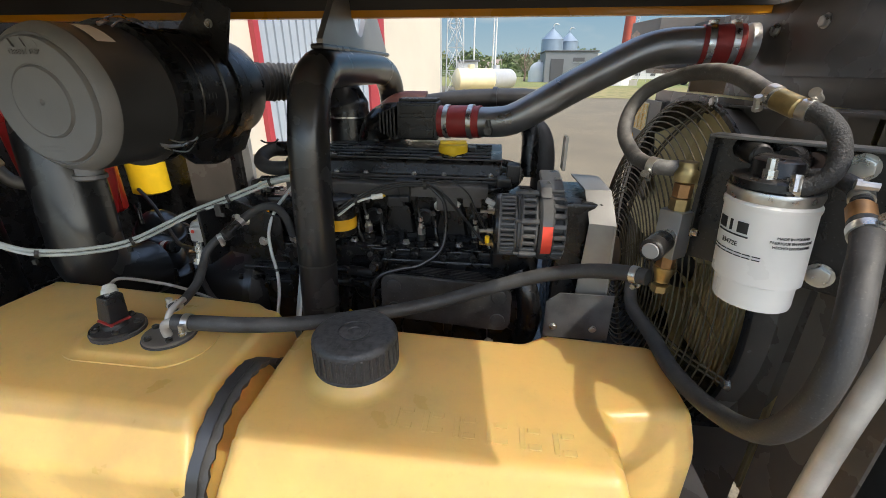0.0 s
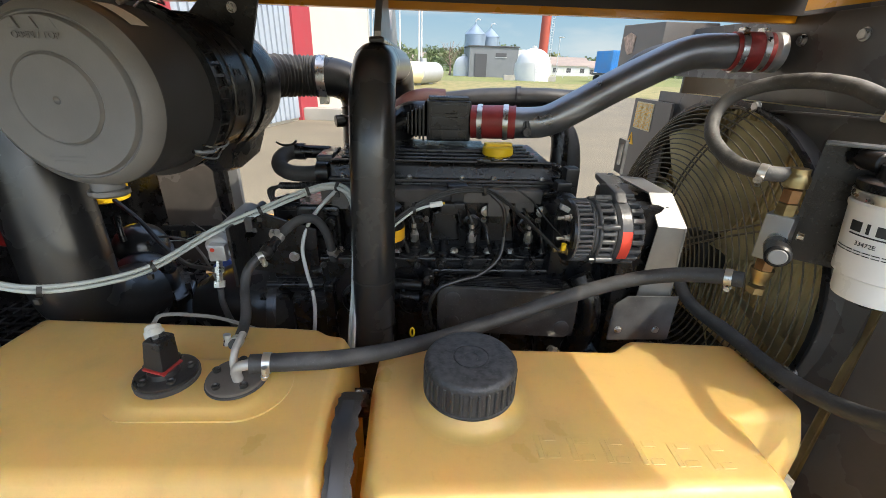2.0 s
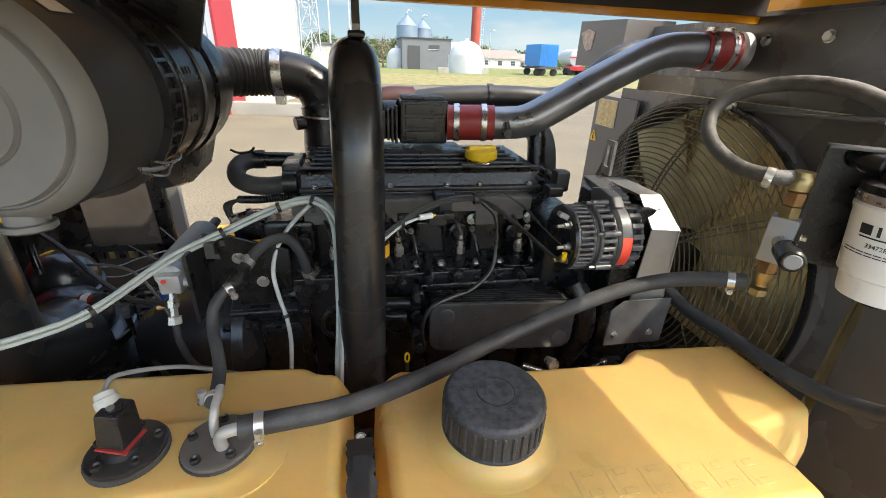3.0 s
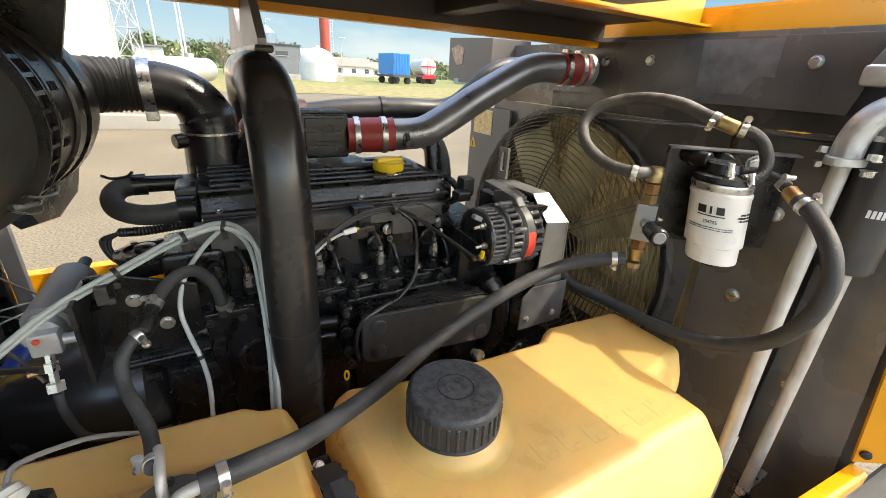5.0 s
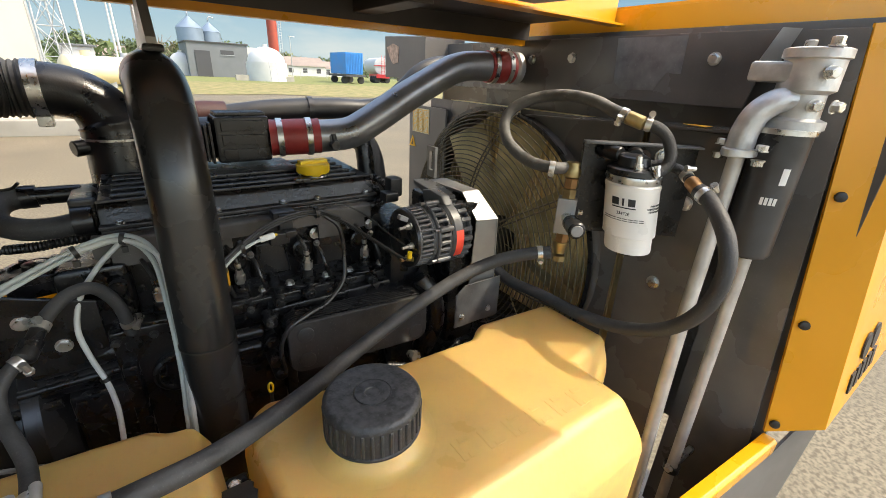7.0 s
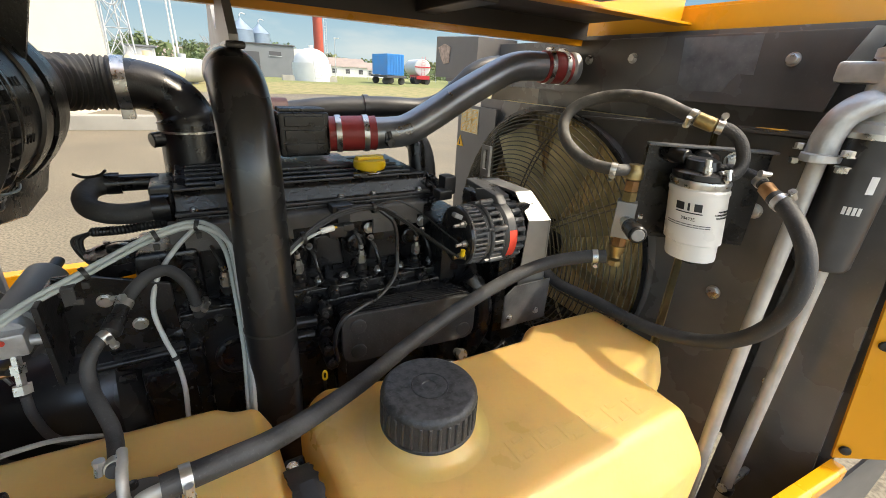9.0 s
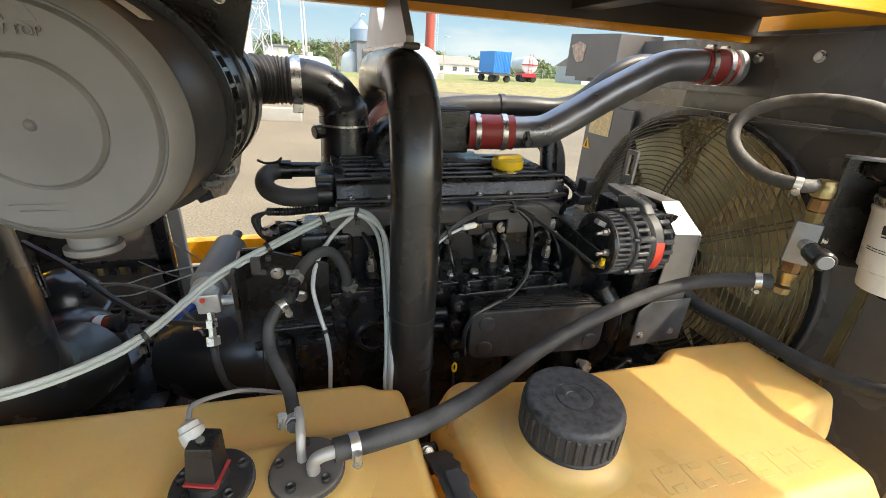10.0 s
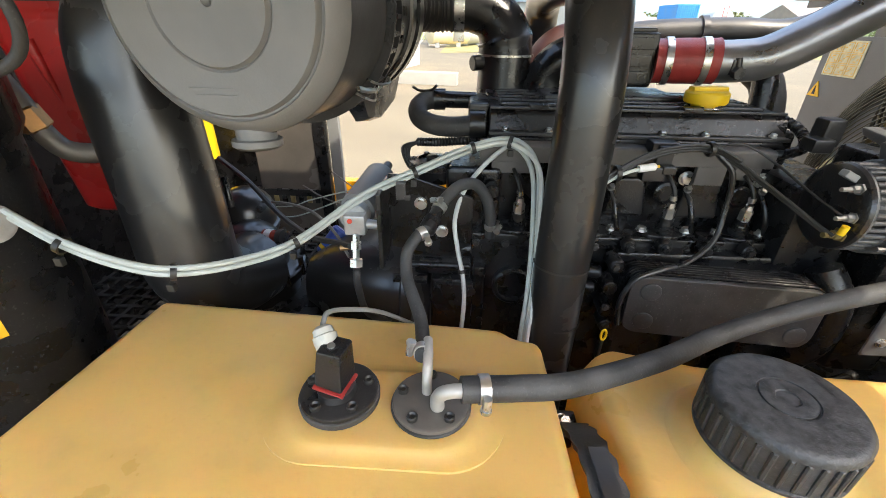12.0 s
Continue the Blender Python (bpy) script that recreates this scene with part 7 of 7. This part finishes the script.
hose("coolant_hose", [(-0.395, 0.963, 1.384), (-0.430, 0.958, 1.380), (-0.465, 0.965, 1.380), (-0.493, 0.985, 1.386), (-0.502, 1.012, 1.397), (-0.494, 1.036, 1.406), (-0.474, 1.048, 1.409)], 0.0165, "thick black rubber coolant hose bent double", (), M_RUBBER)
th = thing("hose_stub", (-0.40, 1.0, 1.36), "black hose flange on the engine's end", "fitting")
bm = box(B(), (-0.395, 1.02, 1.388), (0.035, 0.11, 0.06), 0.006)
cyl(bm, (-0.41, 0.963, 1.384), (-0.385, 0.963, 1.384), 0.023, 18)
cyl(bm, (-0.476, 1.048, 1.409), (-0.455, 1.049, 1.409), 0.0185, 18)
cyl(bm, (-0.46, 1.049, 1.409), (-0.40, 1.05, 1.408), 0.0145, 18)
part("flange", bm, M_BLACKP, th)
part("hose_ears", tube(B(), [(-0.512, 1.030, 1.432), (-0.500, 1.035, 1.425), (-0.480, 1.040, 1.426), (-0.470, 1.038, 1.434)], 0.0025, 6, 4), M_WIRE, th)
part("corrugated_sleeve", tube(B(), [(-0.50, 0.99, 1.345), (-0.46, 0.965, 1.352), (-0.42, 0.955, 1.358), (-0.38, 0.955, 1.36)], lambda f: 0.007 + 0.001 * math.sin(f * 150), 10, 24), M_BLACKP, th)
for k in range(3):
    part("wire", tube(B(), [(-0.50, 0.99, 1.345), (-0.515 - 0.006 * k, 0.985, 1.335), (-0.510, 0.975, 1.315 - 0.008 * k), (-0.47, 0.965, 1.310), (-0.435, 0.96, 1.325)], 0.003, 7, 5), M_WIRE, th)

# cables
cb = thing("cable_bundle", (-0.6, 0.76, 1.25), "bundle of pale grey cables held by black ties", "cable")
CL = [(-0.875, 0.615, 1.353), (-0.815, 0.602, 1.328), (-0.765, 0.605, 1.305), (-0.722, 0.618, 1.291), (-0.675, 0.662, 1.279), (-0.629, 0.715, 1.279), (-0.559, 0.795, 1.312), (-0.488, 0.832, 1.338), (-0.405, 0.862, 1.368), (-0.350, 0.868, 1.376), (-0.316, 0.838, 1.352), (-0.311, 0.802, 1.290), (-0.312, 0.768, 1.205), (-0.318, 0.744, 1.130), (-0.323, 0.73, 1.05)]
for k, (dx, dz, r, m) in enumerate(((0, -0.001, 0.0034, M_CABLE), (0.003, 0.0088, 0.0034, M_CABLE), (-0.003, 0.004, 0.0034, M_CABLEW))):
    part("cable", tube(B(), [(x + dx * (0.4 if i > 9 else 1) + (0.0050 * (k - 1) if i > 9 else 0), y - 0.004 * k, z + dz * (0.2 if i > 10 else 1)) for i, (x, y, z) in enumerate(CL) if k < 2 or i > 7], r, 9, 6), m, cb)
for i in (1, 3, 5, 7, 8, 9):
    c, d = Vector(CL[i]), (Vector(CL[min(i + 1, len(CL) - 1)]) - Vector(CL[i - 1])).normalized()
    t_ = part("tie", lathe(B(), [(-0.003, 0.0075), (-0.003, 0.0092), (0.003, 0.0092), (0.003, 0.0075)], c + Vector((0, -0.003, 0.0036)), d, 16, cap=False), M_WIRE, cb)
    part("tie_head", box(B(), tuple(c + Vector((0, -0.012, -0.010))), (0.008, 0.006, 0.009), 0.001), M_WIRE, t_)
cb2 = thing("grey_cable", (-0.43, 0.9, 1.2), "single pale grey printed cable hanging in front of the gear case", "cable")
part("cable", tube(B(), [(-0.352, 0.880, 1.372), (-0.385, 0.882, 1.340), (-0.415, 0.872, 1.300), (-0.428, 0.858, 1.255), (-0.422, 0.846, 1.210), (-0.412, 0.838, 1.165), (-0.408, 0.825, 1.12), (-0.412, 0.805, 1.06)], 0.0038, 10, 6), M_CABLEW, cb2)
part("tie", lathe(B(), [(-0.003, 0.0045), (-0.003, 0.0062), (0.003, 0.0062), (0.003, 0.0045)], (-0.4135, 0.839, 1.172), (0.2, -0.2, -1), 12, cap=False), M_WIRE, cb2)
ic = thing("injector_harness", (-0.1, 0.84, 1.36), "black wiring harness with a white connector end", "cable")
IC = [(-0.240, 0.815, 1.328), (-0.204, 0.826, 1.352), (-0.165, 0.840, 1.370), (-0.122, 0.852, 1.380), (-0.070, 0.860, 1.380), (-0.030, 0.848, 1.364), (-0.002, 0.825, 1.344), (0.022, 0.800, 1.326), (0.046, 0.772, 1.307), (0.058, 0.758, 1.299)]
for k in range(3):
    part("wire", tube(B(), [(x, y - 0.003 * k, z + 0.0065 * (k - 1) * (1 - 0.7 * i / 9)) for i, (x, y, z) in enumerate(IC if k < 2 else IC[:6])], 0.0025, 8, 6), M_WIRE, ic)
part("white_wire", tube(B(), [(-0.242, 0.812, 1.320), (-0.210, 0.820, 1.344), (-0.185, 0.826, 1.354), (-0.170, 0.829, 1.357)], 0.0026, 9, 5), M_CABLEW, ic, "white cable end")
part("connector", lathe(B(), [(0, 0.0055), (0.022, 0.0055), (0.024, 0.0035)], (-0.174, 0.829, 1.357), (1, 0.05, 0.15), 10), M_LABEL, ic, "white connector")
part("yellow_tip", cyl(B(), (-0.151, 0.830, 1.3605), (-0.146, 0.8303, 1.361), 0.0022, 8), M_YCAP, ic)
for f in (1, 4):
    c = Vector(IC[f])
    part("tie", lathe(B(), [(-0.003, 0.009), (-0.003, 0.0108), (0.003, 0.0108), (0.003, 0.009)], c + Vector((0, -0.003, 0)), (1, 0.1, 0.1), 14, cap=False), M_WIRE, ic)
part("wire", tube(B(), [(-0.070, 0.860, 1.380), (-0.02, 0.87, 1.385), (0.02, 0.85, 1.365), (0.040, 0.80, 1.343), (0.058, 0.757, 1.326)], 0.0018, 7, 6), M_WIRE, ic)
part("loom", tube(B(), [(-0.055, 0.858, 1.372), (-0.030, 0.852, 1.345), (-0.025, 0.848, 1.29), (-0.035, 0.835, 1.245), (-0.075, 0.815, 1.218), (-0.115, 0.80, 1.213), (-0.155, 0.79, 1.20), (-0.172, 0.785, 1.165), (-0.168, 0.785, 1.12)], lambda f: 0.0040 + 0.0002 * math.sin(f * 420), 9, 12), M_BLACKP, ic, "thin corrugated loom")
bm = box(B(), (-0.135, 0.872, 1.338), (0.034, 0.02, 0.022), 0.003)
box(bm, (-0.115, 0.868, 1.345), (0.02, 0.016, 0.012), 0.002)
part("plug", bm, M_BLACKP, ic)
part("cover_loom", tube(B(), [(0.085, 1.00, 1.40), (0.115, 0.985, 1.395), (0.125, 0.955, 1.380), (0.105, 0.925, 1.365), (0.05, 0.915, 1.356), (0.03, 0.912, 1.352)], lambda f: 0.008 + 0.0009 * math.sin(f * 260), 10, 14), M_BLACKP, ic, "corrugated loom round the engine's end")
for k, pts in enumerate(([(-0.70, 1.10, 1.25), (-0.64, 1.02, 1.25), (-0.60, 0.95, 1.265), (-0.575, 0.95, 1.30)], [(-0.75, 1.06, 1.23), (-0.68, 1.0, 1.225), (-0.60, 0.93, 1.24), (-0.57, 0.90, 1.27)])):
    w_ = thing("wire_lead", pts[0], "thin loose wire near the actuator", "wire", "loose wires")
    part("wire", tube(B(), pts, 0.0014, 8, 6), M_DULL, w_)

hose("gauge_hose", [(-0.95, 0.60, 1.60), (-0.87, 0.58, 1.63), (-0.790, 0.585, 1.60), (-0.762, 0.594, 1.545), (-0.775, 0.600, 1.505), (-0.83, 0.60, 1.485), (-0.92, 0.64, 1.49)], 0.0048, "black rubber hose in a small loop", ())

# galvanised pipes and the second filter
gp = thing("steel_pipe", (0.43, 0.41, 0.62), "galvanised steel pipe with a cast elbow on top", "pipe")
part("tube", tube(B(), [(0.400, 0.390, 0.62), (0.445, 0.418, 1.15), (0.468, 0.426, 1.35), (0.486, 0.431, 1.519)], 0.0120, 20, 6), M_GALV, gp)
fl = part("flange", prism(B(), [(0.487 + 0.032 * math.cos(a) * (1.25 if abs(math.cos(a)) > 0.7 else 1), 0.430 + 0.025 * math.sin(a)) for a in [k * math.pi / 10 for k in range(20)]], "z", 1.519, 1.531, 0.002), M_ALU, gp, "cast flange")
for dx in (-0.034, 0.034):
    part("bolt", hexhead(B(), (0.487 + dx * 0.4, 0.430 + dx, 1.531), (0, 0, 1), 0.008, 0.010), M_STEEL, fl)
    part("bolt", hexhead(B(), (0.487 + dx * 0.4, 0.430 + dx, 1.518), (0, 0, -1), 0.008, 0.010), M_STEEL, fl)
part("elbow", tube(B(), [(0.487, 0.432, 1.529), (0.488, 0.431, 1.556), (0.493, 0.424, 1.584), (0.506, 0.410, 1.602), (0.524, 0.396, 1.607), (0.545, 0.386, 1.608)], lambda f: 0.0205 - 0.002 * f, 20, 6), M_ALU, gp, "cast aluminium elbow")
gp2 = thing("steel_pipe", (0.5, 0.377, 0.62), "thinner galvanised steel pipe below the dark filter", "pipe")
part("tube", cyl(B(), (0.498, 0.372, 0.62), (0.512, 0.380, 1.36), 0.0105, 20), M_GALV, gp2)
cl = part("pipe_clamp", lathe(B(), [(-0.008, 0.0115), (-0.008, 0.016), (0.008, 0.016), (0.008, 0.0115)], (0.5025, 0.3745, 0.86), (0, 0, 1), 20, cap=False), M_BLACKP, gp2, "black pipe clamp")
part("clamp_arm", box(B(), (0.545, 0.375, 0.86), (0.09, 0.012, 0.014), 0.002), M_STEEL, cl)
part("clamp_bolt", hexhead(B(), (0.480, 0.372, 0.875), (-1, 0, 0), 0.007, 0.010), M_STEEL, cl)
f2_ = thing("line_filter", (0.53, 0.392, 1.34), "dark metal line filter with cast head and white label", "filter")
part("can", lathe(B(), [(0, 0.020), (0.002, 0.034), (0.008, 0.0375), (0.205, 0.0375)], (0.528, 0.390, 1.352), (0, 0, 1), 36), M_DARKPIPE, f2_)
part("rim", lathe(B(), [(0, 0.041), (0.008, 0.041)], (0.528, 0.390, 1.557), (0, 0, 1), 36), M_STEEL, f2_)
bm = lathe(B(), [(0, 0.040), (0.012, 0.040), (0.016, 0.030), (0.050, 0.029), (0.056, 0.038), (0.098, 0.038), (0.100, 0.042), (0.112, 0.042), (0.114, 0.036)], (0.540, 0.388, 1.565), (0, 0, 1), 32)
box(bm, (0.530, 0.415, 1.645), (0.05, 0.09, 0.030), 0.006)
part("head", bm, M_ALU, f2_, "cast aluminium head")
for dx, dy, z, d in ((-0.025, -0.025, 1.68, (0, 0, 1)), (0.025, 0.02, 1.68, (0, 0, 1)), (-0.03, -0.03, 1.645, (-0.6, -0.8, 0)), (-0.005, -0.042, 1.60, (-0.3, -1, 0)), (-0.03, -0.025, 1.60, (-0.7, -0.7, 0))):
    part("bolt", hexhead(B(), (0.540 + dx, 0.388 + dy, z), d, 0.008, 0.012), M_STEEL, f2_)
bm = B()
for z0, z1, a0, a1 in ((1.482, 1.508, 210, 225),):
    rows = [[bm.verts.new((0.528 + 0.0379 * math.cos(radians(a0 + (a1 - a0) * k / 4 + 8)), 0.390 + 0.0379 * math.sin(radians(a0 + (a1 - a0) * k / 4 + 8)), z)) for k in range(5)] for z in (z0, z1)]
    for k in range(4):
        bm.faces.new((rows[0][k], rows[0][k + 1], rows[1][k + 1], rows[1][k]))
part("label", bm, M_LABEL, f2_, "small white label")
bm = B()
for i in range(4):
    a = radians(196 + 9 * i)
    box(bm, (0.528 + 0.0377 * math.cos(a), 0.390 + 0.0377 * math.sin(a), 1.455), (0.001, 0.0042, 0.012), rot=(0, 0, math.degrees(a)))
part("print", bm, M_LABEL, f2_, "pale printing as plain bars")
# thin control wires behind the actuator
for pts, r, m, label in (
        ([(-0.854, 1.12, 1.153), (-0.79, 1.085, 1.172), (-0.734, 1.05, 1.202), (-0.631, 0.96, 1.258), (-0.60, 0.93, 1.27)], 0.0014, M_CABLE, "thin grey control wire to the actuator"),
        ([(-0.848, 1.10, 1.140), (-0.80, 1.075, 1.150), (-0.753, 1.04, 1.172), (-0.646, 0.96, 1.239), (-0.61, 0.93, 1.262)], 0.0014, M_CABLE, "thin grey control wire to the actuator"),
        ([(-0.823, 1.02, 1.207), (-0.764, 1.00, 1.214), (-0.705, 0.96, 1.219), (-0.654, 0.90, 1.223), (-0.621, 0.86, 1.215), (-0.60, 0.84, 1.19)], 0.0028, M_DULL, "thin brown-grey wire by the actuator"),
        ([(-0.910, 1.05, 1.286), (-0.830, 1.00, 1.255), (-0.759, 0.95, 1.214), (-0.678, 0.88, 1.206), (-0.617, 0.84, 1.216), (-0.59, 0.82, 1.222)], 0.0050, M_WIRE, "black cable behind the suction pipe")):
    w_ = thing("control_wire", pts[0], label, "wire", "control wires")
    part("wire_run", tube(B(), pts, r, 8, 6), m, w_)
